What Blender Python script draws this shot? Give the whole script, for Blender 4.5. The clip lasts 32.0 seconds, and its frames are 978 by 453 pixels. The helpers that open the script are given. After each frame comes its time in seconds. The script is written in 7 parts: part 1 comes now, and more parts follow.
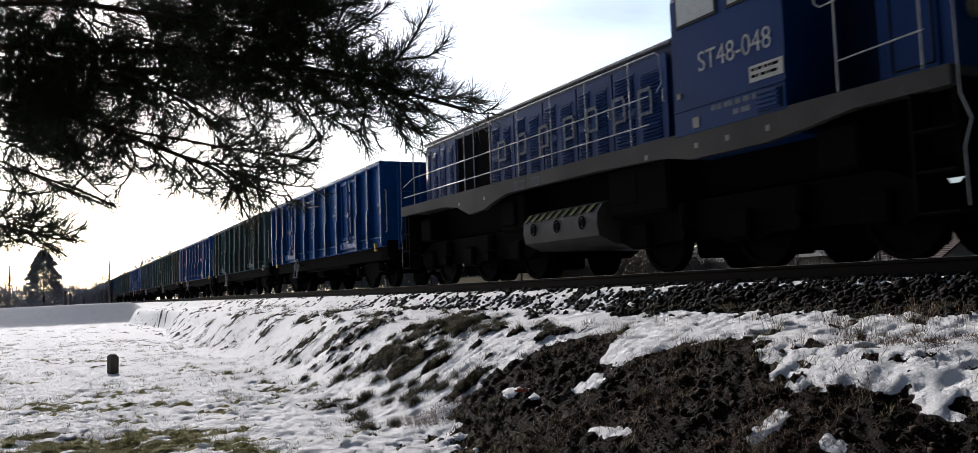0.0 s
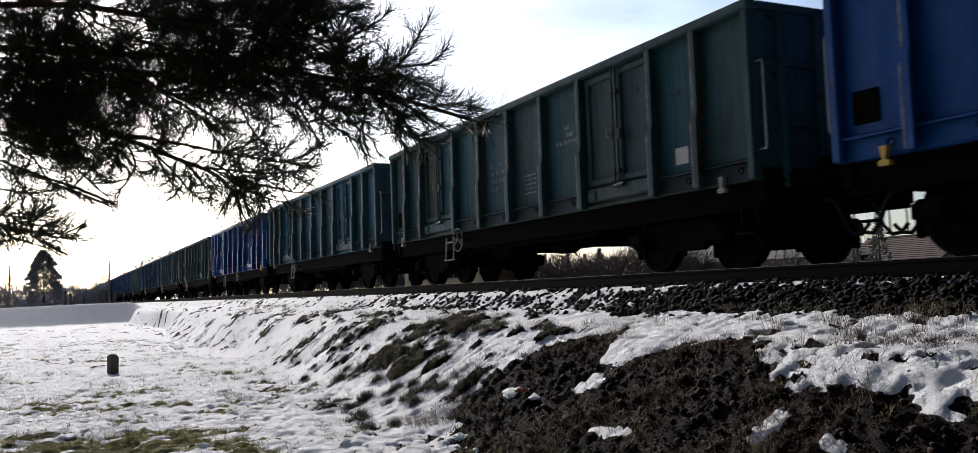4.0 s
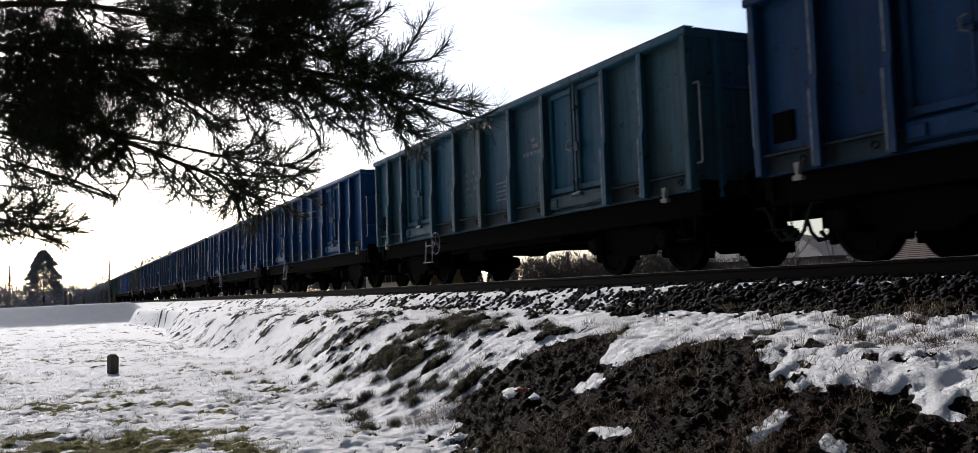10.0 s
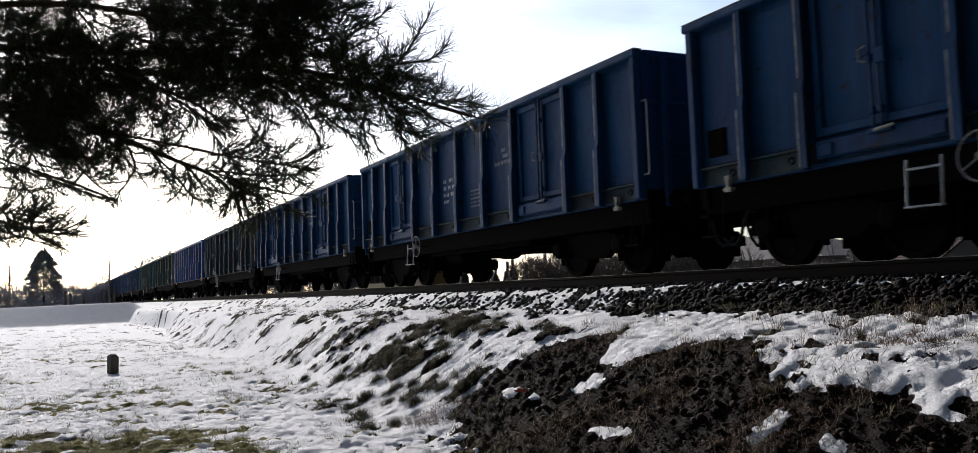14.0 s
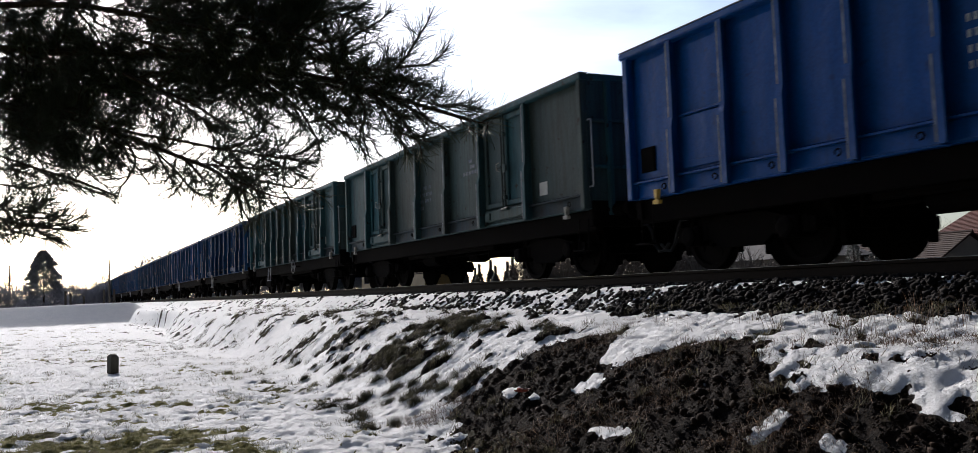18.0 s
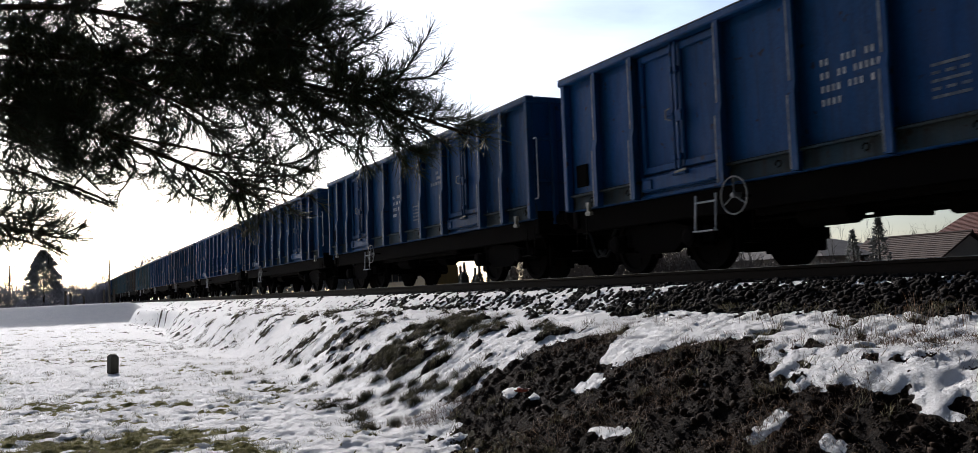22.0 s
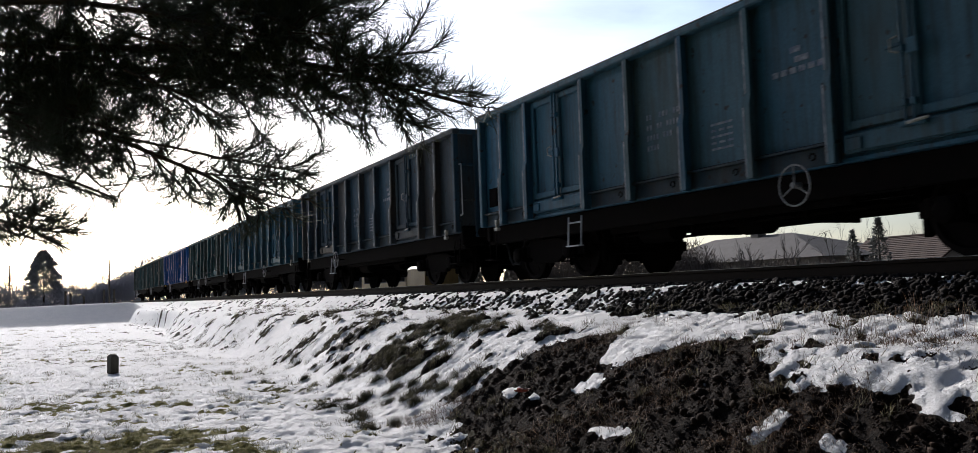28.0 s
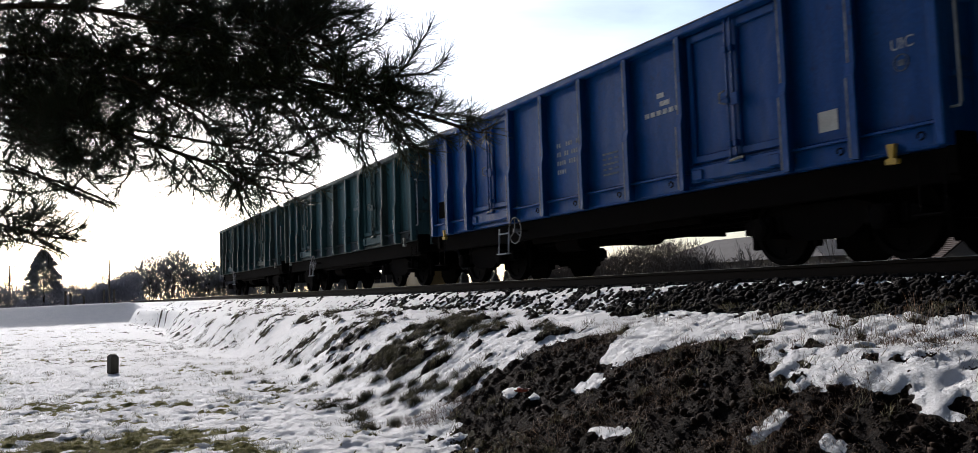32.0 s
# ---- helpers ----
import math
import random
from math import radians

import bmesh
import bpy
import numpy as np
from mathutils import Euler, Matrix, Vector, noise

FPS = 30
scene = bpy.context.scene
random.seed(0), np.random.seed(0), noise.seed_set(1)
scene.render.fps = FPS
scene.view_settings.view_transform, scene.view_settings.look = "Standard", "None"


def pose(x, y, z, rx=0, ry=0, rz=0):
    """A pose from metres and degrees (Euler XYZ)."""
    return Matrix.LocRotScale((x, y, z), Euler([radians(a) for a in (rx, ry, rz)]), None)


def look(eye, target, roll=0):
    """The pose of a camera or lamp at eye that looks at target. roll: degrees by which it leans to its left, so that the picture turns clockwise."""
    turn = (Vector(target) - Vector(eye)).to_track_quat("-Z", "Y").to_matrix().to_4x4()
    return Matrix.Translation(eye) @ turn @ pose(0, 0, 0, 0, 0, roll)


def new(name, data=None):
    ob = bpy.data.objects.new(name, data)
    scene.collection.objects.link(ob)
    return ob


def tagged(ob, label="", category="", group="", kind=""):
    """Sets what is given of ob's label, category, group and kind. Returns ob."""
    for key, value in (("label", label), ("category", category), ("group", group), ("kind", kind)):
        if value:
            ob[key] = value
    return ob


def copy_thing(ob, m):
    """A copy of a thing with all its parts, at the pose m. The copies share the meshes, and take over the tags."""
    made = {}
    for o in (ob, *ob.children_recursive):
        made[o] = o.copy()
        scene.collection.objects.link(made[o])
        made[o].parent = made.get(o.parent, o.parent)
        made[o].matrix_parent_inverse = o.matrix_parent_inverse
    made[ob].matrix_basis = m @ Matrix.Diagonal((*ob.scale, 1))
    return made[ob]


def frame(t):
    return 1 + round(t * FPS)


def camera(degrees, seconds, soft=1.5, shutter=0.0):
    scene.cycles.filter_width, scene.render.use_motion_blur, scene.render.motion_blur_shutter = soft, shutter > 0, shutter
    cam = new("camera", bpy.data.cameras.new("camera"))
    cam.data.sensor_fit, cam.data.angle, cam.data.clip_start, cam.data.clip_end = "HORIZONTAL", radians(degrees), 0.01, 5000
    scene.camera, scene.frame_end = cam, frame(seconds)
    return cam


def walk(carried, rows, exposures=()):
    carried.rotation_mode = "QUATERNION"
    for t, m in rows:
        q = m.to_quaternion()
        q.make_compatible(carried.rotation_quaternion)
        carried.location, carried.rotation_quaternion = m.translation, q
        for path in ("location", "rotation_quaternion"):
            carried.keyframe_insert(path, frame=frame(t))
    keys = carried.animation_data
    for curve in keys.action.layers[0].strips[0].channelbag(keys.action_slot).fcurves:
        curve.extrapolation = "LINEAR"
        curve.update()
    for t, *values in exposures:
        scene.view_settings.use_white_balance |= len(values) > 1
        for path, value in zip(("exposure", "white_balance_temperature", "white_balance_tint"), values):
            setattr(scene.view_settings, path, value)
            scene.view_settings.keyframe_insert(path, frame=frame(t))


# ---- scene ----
import functools

EYE = (0.0, 0.0, -0.158)
YAW, PITCH = radians(63.93), radians(4.017)
AIM = (EYE[0] - 10 * math.sin(YAW) * math.cos(PITCH), 10 * math.cos(YAW) * math.cos(PITCH), EYE[2] + 10 * math.sin(PITCH))
cam = camera(57.3, 32.0, soft=0.6, shutter=0.1)
STAND = look(EYE, AIM, -2.1)
walk(cam, [(0.0, STAND), (32.0, STAND)], exposures=[(0.0, 0.28, 6080, 15), (32.0, 0.28, 6080, 15)])

# ---- sky and sun ----
SUN_EL, SUN_AZ = 21.0, 1.0      # degrees; azimuth from the -X direction towards +Y
world = bpy.data.worlds.new("winter_sky")
scene.world = world
world.use_nodes = True
wt = world.node_tree
wt.nodes.clear()


def wnode(kind, **inputs):
    n = wt.nodes.new(kind)
    for k, v in inputs.items():
        n.inputs[k].default_value = v
    return n


sky = wnode("ShaderNodeTexSky")
sky.sky_type = "NISHITA"
sky.sun_disc = False
sky.sun_elevation = radians(SUN_EL)
# sky rotation 0 has the sun along +Y and turns clockwise seen from above
sky.sun_rotation = radians(-90 + SUN_AZ)
sky.air_density, sky.dust_density, sky.ozone_density = 1.0, 0.9, 1.5
veil_co = wnode("ShaderNodeTexCoord")
veil_map = wnode("ShaderNodeMapping")
veil_map.inputs["Scale"].default_value = (1.0, 1.0, 4.0)
veil_noise = wnode("ShaderNodeTexNoise", Scale=2.6, Detail=7.0, Roughness=0.55, Distortion=0.4)
veil_ramp = wnode("ShaderNodeValToRGB")
veil_ramp.color_ramp.elements[0].position, veil_ramp.color_ramp.elements[0].color = 0.36, (0.85, 0.85, 0.85, 1)
veil_ramp.color_ramp.elements[1].position, veil_ramp.color_ramp.elements[1].color = 0.70, (1.5, 1.5, 1.5, 1)
veil_mix = wnode("ShaderNodeMixRGB", Fac=1.0)
veil_mix.blend_type = "MULTIPLY"
# thin cloud scatters forward: brighter round the sun, darker away from it
aim = wnode("ShaderNodeVectorMath")
aim.operation = "DOT_PRODUCT"
aim.inputs[1].default_value = (-math.cos(radians(SUN_EL)) * math.cos(radians(SUN_AZ)), math.cos(radians(SUN_EL)) * math.sin(radians(SUN_AZ)), math.sin(radians(SUN_EL)))
glow = wnode("ShaderNodeMapRange")
glow.inputs["From Min"].default_value, glow.inputs["From Max"].default_value = -1.0, 1.0
glow.inputs["To Min"].default_value, glow.inputs["To Max"].default_value = 0.0, 1.0
square = wnode("ShaderNodeMath")
square.operation, square.inputs[1].default_value = "POWER", 3.6
gain = wnode("ShaderNodeMath")
gain.operation, gain.inputs[1].default_value, gain.inputs[2].default_value = "MULTIPLY_ADD", 1.80, 0.11
lit = wnode("ShaderNodeVectorMath")
lit.operation = "SCALE"
wbg = wnode("ShaderNodeBackground", Strength=0.080)
wout = wnode("ShaderNodeOutputWorld")
wt.links.new(veil_co.outputs["Generated"], veil_map.inputs["Vector"])
wt.links.new(veil_map.outputs["Vector"], veil_noise.inputs["Vector"])
wt.links.new(veil_noise.outputs["Fac"], veil_ramp.inputs["Fac"])
pale = wnode("ShaderNodeHueSaturation", Saturation=0.82)
wt.links.new(sky.outputs["Color"], pale.inputs["Color"])
wt.links.new(pale.outputs["Color"], veil_mix.inputs["Color1"])
wt.links.new(veil_ramp.outputs["Color"], veil_mix.inputs["Color2"])
wt.links.new(veil_co.outputs["Generated"], aim.inputs[0])
wt.links.new(aim.outputs["Value"], glow.inputs["Value"])
wt.links.new(glow.outputs[0], square.inputs[0])
wt.links.new(square.outputs[0], gain.inputs[0])
wt.links.new(veil_mix.outputs["Color"], lit.inputs[0])
wt.links.new(gain.outputs[0], lit.inputs["Scale"])
wt.links.new(lit.outputs[0], wbg.inputs["Color"])
wt.links.new(wbg.outputs["Background"], wout.inputs["Surface"])

sun = new("sun", bpy.data.lights.new("sun", "SUN"))
sun.data.energy, sun.data.angle, sun.data.color = 5.0, radians(0.6), (1.0, 0.93, 0.82)
sun_from = Vector((-math.cos(radians(SUN_EL)) * math.cos(radians(SUN_AZ)), math.cos(radians(SUN_EL)) * math.sin(radians(SUN_AZ)), math.sin(radians(SUN_EL))))
sun.matrix_world = look(sun_from * 60, (0, 0, 0))


# ---- materials ----
def mat(name, base, rough=0.7, metal=0.0, second=None, amount=0.5, scale=3.0, fine=40.0, fine_amount=0.25, streak=0.0, dirt=None, bump=0.2, bump_scale=60.0, per_object=0.0, spec=0.5, chips=0.0, tint=None, island=False):
    """Paint, metal, stone or wood: a base colour mottled with a second one, fine grain, streaks that run down, and relief."""
    m = bpy.data.materials.new(name)
    m.use_nodes = True
    nt = m.node_tree
    nd, ln = nt.nodes, nt.links
    bsdf = nd["Principled BSDF"]
    co = nd.new("ShaderNodeTexCoord")
    second = second or tuple(c * 0.7 for c in base)
    n1 = nd.new("ShaderNodeTexNoise")
    n1.inputs["Scale"].default_value, n1.inputs["Detail"].default_value = scale, 6
    r1 = nd.new("ShaderNodeValToRGB")
    r1.color_ramp.elements[0].position, r1.color_ramp.elements[1].position = 0.38, 0.66
    r1.color_ramp.elements[0].color = (*base, 1)
    mid = tuple(b + (s - b) * amount for b, s in zip(base, second))
    r1.color_ramp.elements[1].color = (*mid, 1)
    ln.new(co.outputs["Object"], n1.inputs["Vector"])
    ln.new(n1.outputs["Fac"], r1.inputs["Fac"])
    col = r1.outputs["Color"]
    if per_object:
        info = nd.new("ShaderNodeNewGeometry" if island else "ShaderNodeObjectInfo")
        chance = info.outputs["Random Per Island" if island else "Random"]
        addv = nd.new("ShaderNodeVectorMath")
        addv.operation = "MULTIPLY_ADD"
        addv.inputs[1].default_value = (1, 1, 1)
        comb = nd.new("ShaderNodeCombineXYZ")
        mul = nd.new("ShaderNodeMath")
        mul.operation, mul.inputs[1].default_value = "MULTIPLY", 37.0
        ln.new(chance, mul.inputs[0])
        ln.new(mul.outputs[0], comb.inputs["X"])
        ln.new(mul.outputs[0], comb.inputs["Z"])
        ln.new(co.outputs["Object"], addv.inputs[0])
        ln.new(comb.outputs[0], addv.inputs[2])
        ln.new(addv.outputs[0], n1.inputs["Vector"])
        hsv = nd.new("ShaderNodeHueSaturation")
        vr = nd.new("ShaderNodeMapRange")
        vr.inputs["To Min"].default_value, vr.inputs["To Max"].default_value = 1 - per_object, 1 + per_object
        ln.new(chance, vr.inputs["Value"])
        ln.new(vr.outputs[0], hsv.inputs["Value"])
        ln.new(col, hsv.inputs["Color"])
        col = hsv.outputs["Color"]
        if tint:
            tm = nd.new("ShaderNodeMixRGB")
            tw = nd.new("ShaderNodeMath")
            tw.operation, tw.inputs[1].default_value = "MULTIPLY", 91.7
            tf = nd.new("ShaderNodeMath")
            tf.operation = "FRACT"
            ln.new(chance, tw.inputs[0])
            ln.new(tw.outputs[0], tf.inputs[0])
            ln.new(tf.outputs[0], tm.inputs["Fac"])
            ln.new(col, tm.inputs["Color1"])
            tm.inputs["Color2"].default_value = (*tint, 1)
            col = tm.outputs["Color"]
    if streak:
        mp = nd.new("ShaderNodeMapping")
        mp.inputs["Scale"].default_value = (5.0, 5.0, 0.35)
        ns = nd.new("ShaderNodeTexNoise")
        ns.inputs["Scale"].default_value, ns.inputs["Detail"].default_value, ns.inputs["Roughness"].default_value = 2.2, 8, 0.62
        rs = nd.new("ShaderNodeValToRGB")
        rs.color_ramp.elements[0].position, rs.color_ramp.elements[1].position = 0.46, 0.75
        rs.color_ramp.elements[0].color, rs.color_ramp.elements[1].color = (0, 0, 0, 1), (streak, streak, streak, 1)
        mx = nd.new("ShaderNodeMixRGB")
        mx.inputs["Color2"].default_value = (*(dirt or (0.06, 0.045, 0.035)), 1)
        ln.new(n1.inputs["Vector"].links[0].from_socket, mp.inputs["Vector"])
        ln.new(mp.outputs[0], ns.inputs["Vector"])
        ln.new(ns.outputs["Fac"], rs.inputs["Fac"])
        ln.new(rs.outputs["Color"], mx.inputs["Fac"])
        ln.new(col, mx.inputs["Color1"])
        col = mx.outputs["Color"]
    if chips:
        nc = nd.new("ShaderNodeTexNoise")
        nc.inputs["Scale"].default_value, nc.inputs["Detail"].default_value, nc.inputs["Roughness"].default_value = 5.0, 5, 0.6
        rc = nd.new("ShaderNodeValToRGB")
        rc.color_ramp.elements[0].position, rc.color_ramp.elements[1].position = 0.63, 0.66
        rc.color_ramp.elements[0].color, rc.color_ramp.elements[1].color = (0, 0, 0, 1), (chips, chips, chips, 1)
        mc = nd.new("ShaderNodeMixRGB")
        mc.inputs["Color2"].default_value = (0.022, 0.014, 0.011, 1)
        ln.new(n1.inputs["Vector"].links[0].from_socket, nc.inputs["Vector"])
        ln.new(nc.outputs["Fac"], rc.inputs["Fac"])
        ln.new(rc.outputs["Color"], mc.inputs["Fac"])
        ln.new(col, mc.inputs["Color1"])
        col = mc.outputs["Color"]
    n2 = nd.new("ShaderNodeTexNoise")
    n2.inputs["Scale"].default_value, n2.inputs["Detail"].default_value = fine, 4
    ln.new(co.outputs["Object"], n2.inputs["Vector"])
    m2 = nd.new("ShaderNodeMixRGB")
    m2.blend_type = "MULTIPLY"
    r2 = nd.new("ShaderNodeMapRange")
    r2.inputs["From Min"].default_value, r2.inputs["From Max"].default_value = 0.3, 0.7
    r2.inputs["To Min"].default_value, r2.inputs["To Max"].default_value = 1 - fine_amount, 1.0
    cmb = nd.new("ShaderNodeCombineColor")
    ln.new(n2.outputs["Fac"], r2.inputs["Value"])
    for ch in ("Red", "Green", "Blue"):
        ln.new(r2.outputs[0], cmb.inputs[ch])
    m2.inputs["Fac"].default_value = 1.0
    ln.new(col, m2.inputs["Color1"])
    ln.new(cmb.outputs[0], m2.inputs["Color2"])
    ln.new(m2.outputs["Color"], bsdf.inputs["Base Color"])
    rr = nd.new("ShaderNodeMapRange")
    rr.inputs["To Min"].default_value, rr.inputs["To Max"].default_value = max(0.05, rough - 0.12), min(1.0, rough + 0.12)
    ln.new(n1.outputs["Fac"], rr.inputs["Value"])
    ln.new(rr.outputs[0], bsdf.inputs["Roughness"])
    bsdf.inputs["Metallic"].default_value = metal
    bsdf.inputs["Specular IOR Level"].default_value = spec
    if bump:
        nb = nd.new("ShaderNodeTexNoise")
        nb.inputs["Scale"].default_value, nb.inputs["Detail"].default_value = bump_scale, 5
        bp = nd.new("ShaderNodeBump")
        bp.inputs["Strength"].default_value, bp.inputs["Distance"].default_value = bump, 0.02 if bump_scale > 4 else 0.07
        ln.new(co.outputs["Object"], nb.inputs["Vector"])
        ln.new(nb.outputs["Fac"], bp.inputs["Height"])
        ln.new(bp.outputs[0], bsdf.inputs["Normal"])
    return m


def let_light_through(m, share, colour):
    """Thin leaves and twigs pass some of the light that falls on their far side."""
    nd, ln = m.node_tree.nodes, m.node_tree.links
    thin = nd.new("ShaderNodeBsdfTranslucent")
    thin.inputs["Color"].default_value = (*colour, 1)
    blend = nd.new("ShaderNodeMixShader")
    blend.inputs["Fac"].default_value = share
    ln.new(nd["Principled BSDF"].outputs[0], blend.inputs[1])
    ln.new(thin.outputs[0], blend.inputs[2])
    ln.new(blend.outputs[0], nd["Material Output"].inputs["Surface"])


PAINTS = {
    "bright blue": mat("paint_bright_blue", (0.002, 0.062, 0.265), 0.42, second=(0.004, 0.060, 0.22), streak=0.3, dirt=(0.02, 0.035, 0.08), scale=0.8, per_object=0.06, bump=0.7, bump_scale=2.2, spec=0.16, chips=0.3),
    "faded blue": mat("paint_faded_blue", (0.003, 0.052, 0.190), 0.55, second=(0.010, 0.055, 0.140), streak=0.5, dirt=(0.015, 0.018, 0.026), scale=0.9, per_object=0.12, bump=0.7, bump_scale=2.2, spec=0.16, chips=0.8, tint=(0.005, 0.058, 0.175)),
    "dull blue": mat("paint_dull_blue", (0.003, 0.038, 0.130), 0.6, second=(0.012, 0.044, 0.082), streak=0.6, dirt=(0.015, 0.015, 0.018), scale=0.9, per_object=0.16, bump=0.7, bump_scale=2.2, spec=0.16, chips=0.8, tint=(0.004, 0.048, 0.140)),
    "grey-green": mat("paint_grey_green", (0.046, 0.072, 0.070), 0.65, second=(0.072, 0.074, 0.064), streak=0.75, dirt=(0.02, 0.016, 0.013), scale=0.9, per_object=0.16, bump=0.7, bump_scale=2.2, spec=0.18, chips=0.85, tint=(0.020, 0.088, 0.112)),
    "teal": mat("paint_teal", (0.038, 0.092, 0.115), 0.62, second=(0.068, 0.092, 0.088), streak=0.75, dirt=(0.02, 0.016, 0.013), scale=0.9, per_object=0.16, bump=0.7, bump_scale=2.2, spec=0.18, chips=0.85, tint=(0.016, 0.094, 0.165)),
    "grey-brown": mat("paint_grey_brown", (0.060, 0.052, 0.042), 0.7, second=(0.030, 0.054, 0.075), amount=0.8, streak=0.65, dirt=(0.05, 0.034, 0.024), scale=0.7, per_object=0.16, bump=0.7, bump_scale=2.2, spec=0.18, chips=0.85, tint=(0.016, 0.055, 0.092)),
}
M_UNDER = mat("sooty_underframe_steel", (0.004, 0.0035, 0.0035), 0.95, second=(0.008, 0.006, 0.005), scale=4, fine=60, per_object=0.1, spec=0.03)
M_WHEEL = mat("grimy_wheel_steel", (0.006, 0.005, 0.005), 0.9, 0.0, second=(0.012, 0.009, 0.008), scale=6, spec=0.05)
M_TREAD = mat("polished_steel", (0.35, 0.34, 0.33), 0.3, 0.9, scale=8)
M_RIM = mat("bare_worn_edge_steel", (0.22, 0.22, 0.22), 0.55, 0.2, second=(0.10, 0.10, 0.11), scale=6, fine=30, streak=0.3)
# pale colour for the sun on post edges, mottled with rubbed paint
M_EDGE = mat("worn_sunlit_post_edge", (0.20, 0.23, 0.26), 0.55, second=(0.05, 0.08, 0.13), amount=0.9, scale=4, fine=14, fine_amount=0.6)
# rust and rubbing, plus the shade below the ledge as darker colour
M_STRIP = mat("rubbed_rusty_strip", (0.012, 0.032, 0.050), 0.7, second=(0.036, 0.046, 0.048), amount=0.9, scale=2.5, streak=0.8, dirt=(0.018, 0.012, 0.009), per_object=0.3, bump=0.5, bump_scale=9, spec=0.2, chips=0.9)
M_INSIDE = mat("rusty_wagon_inside", (0.10, 0.055, 0.035), 0.9, second=(0.05, 0.035, 0.03), scale=3)
M_WHITE = mat("worn_white_marking", (0.62, 0.63, 0.63), 0.7, second=(0.30, 0.32, 0.36), amount=0.8, scale=9, fine=25, fine_amount=0.5)
M_FAINT = mat("faded_pale_marking", (0.22, 0.24, 0.27), 0.8, second=(0.08, 0.12, 0.2), amount=0.9, scale=14, fine=35, fine_amount=0.6)
M_YELLOW = mat("yellow_paint", (0.62, 0.40, 0.05), 0.6, second=(0.45, 0.28, 0.06), scale=8)
M_HOOKGREY = mat("pale_worn_hook_steel", (0.27, 0.265, 0.235), 0.6, second=(0.12, 0.11, 0.095), scale=12)
M_TUBE = mat("grey_painted_tube", (0.42, 0.44, 0.47), 0.5, second=(0.22, 0.23, 0.25), scale=10)
M_RUBBER = mat("black_rubber", (0.012, 0.012, 0.012), 0.8, scale=8)
M_PAPER = mat("weathered_paper", (0.62, 0.62, 0.58), 0.85, second=(0.5, 0.48, 0.44), scale=10)
M_HANDWHEEL = mat("worn_hand_wheel_paint", (0.22, 0.225, 0.23), 0.6, second=(0.08, 0.08, 0.085), scale=10)


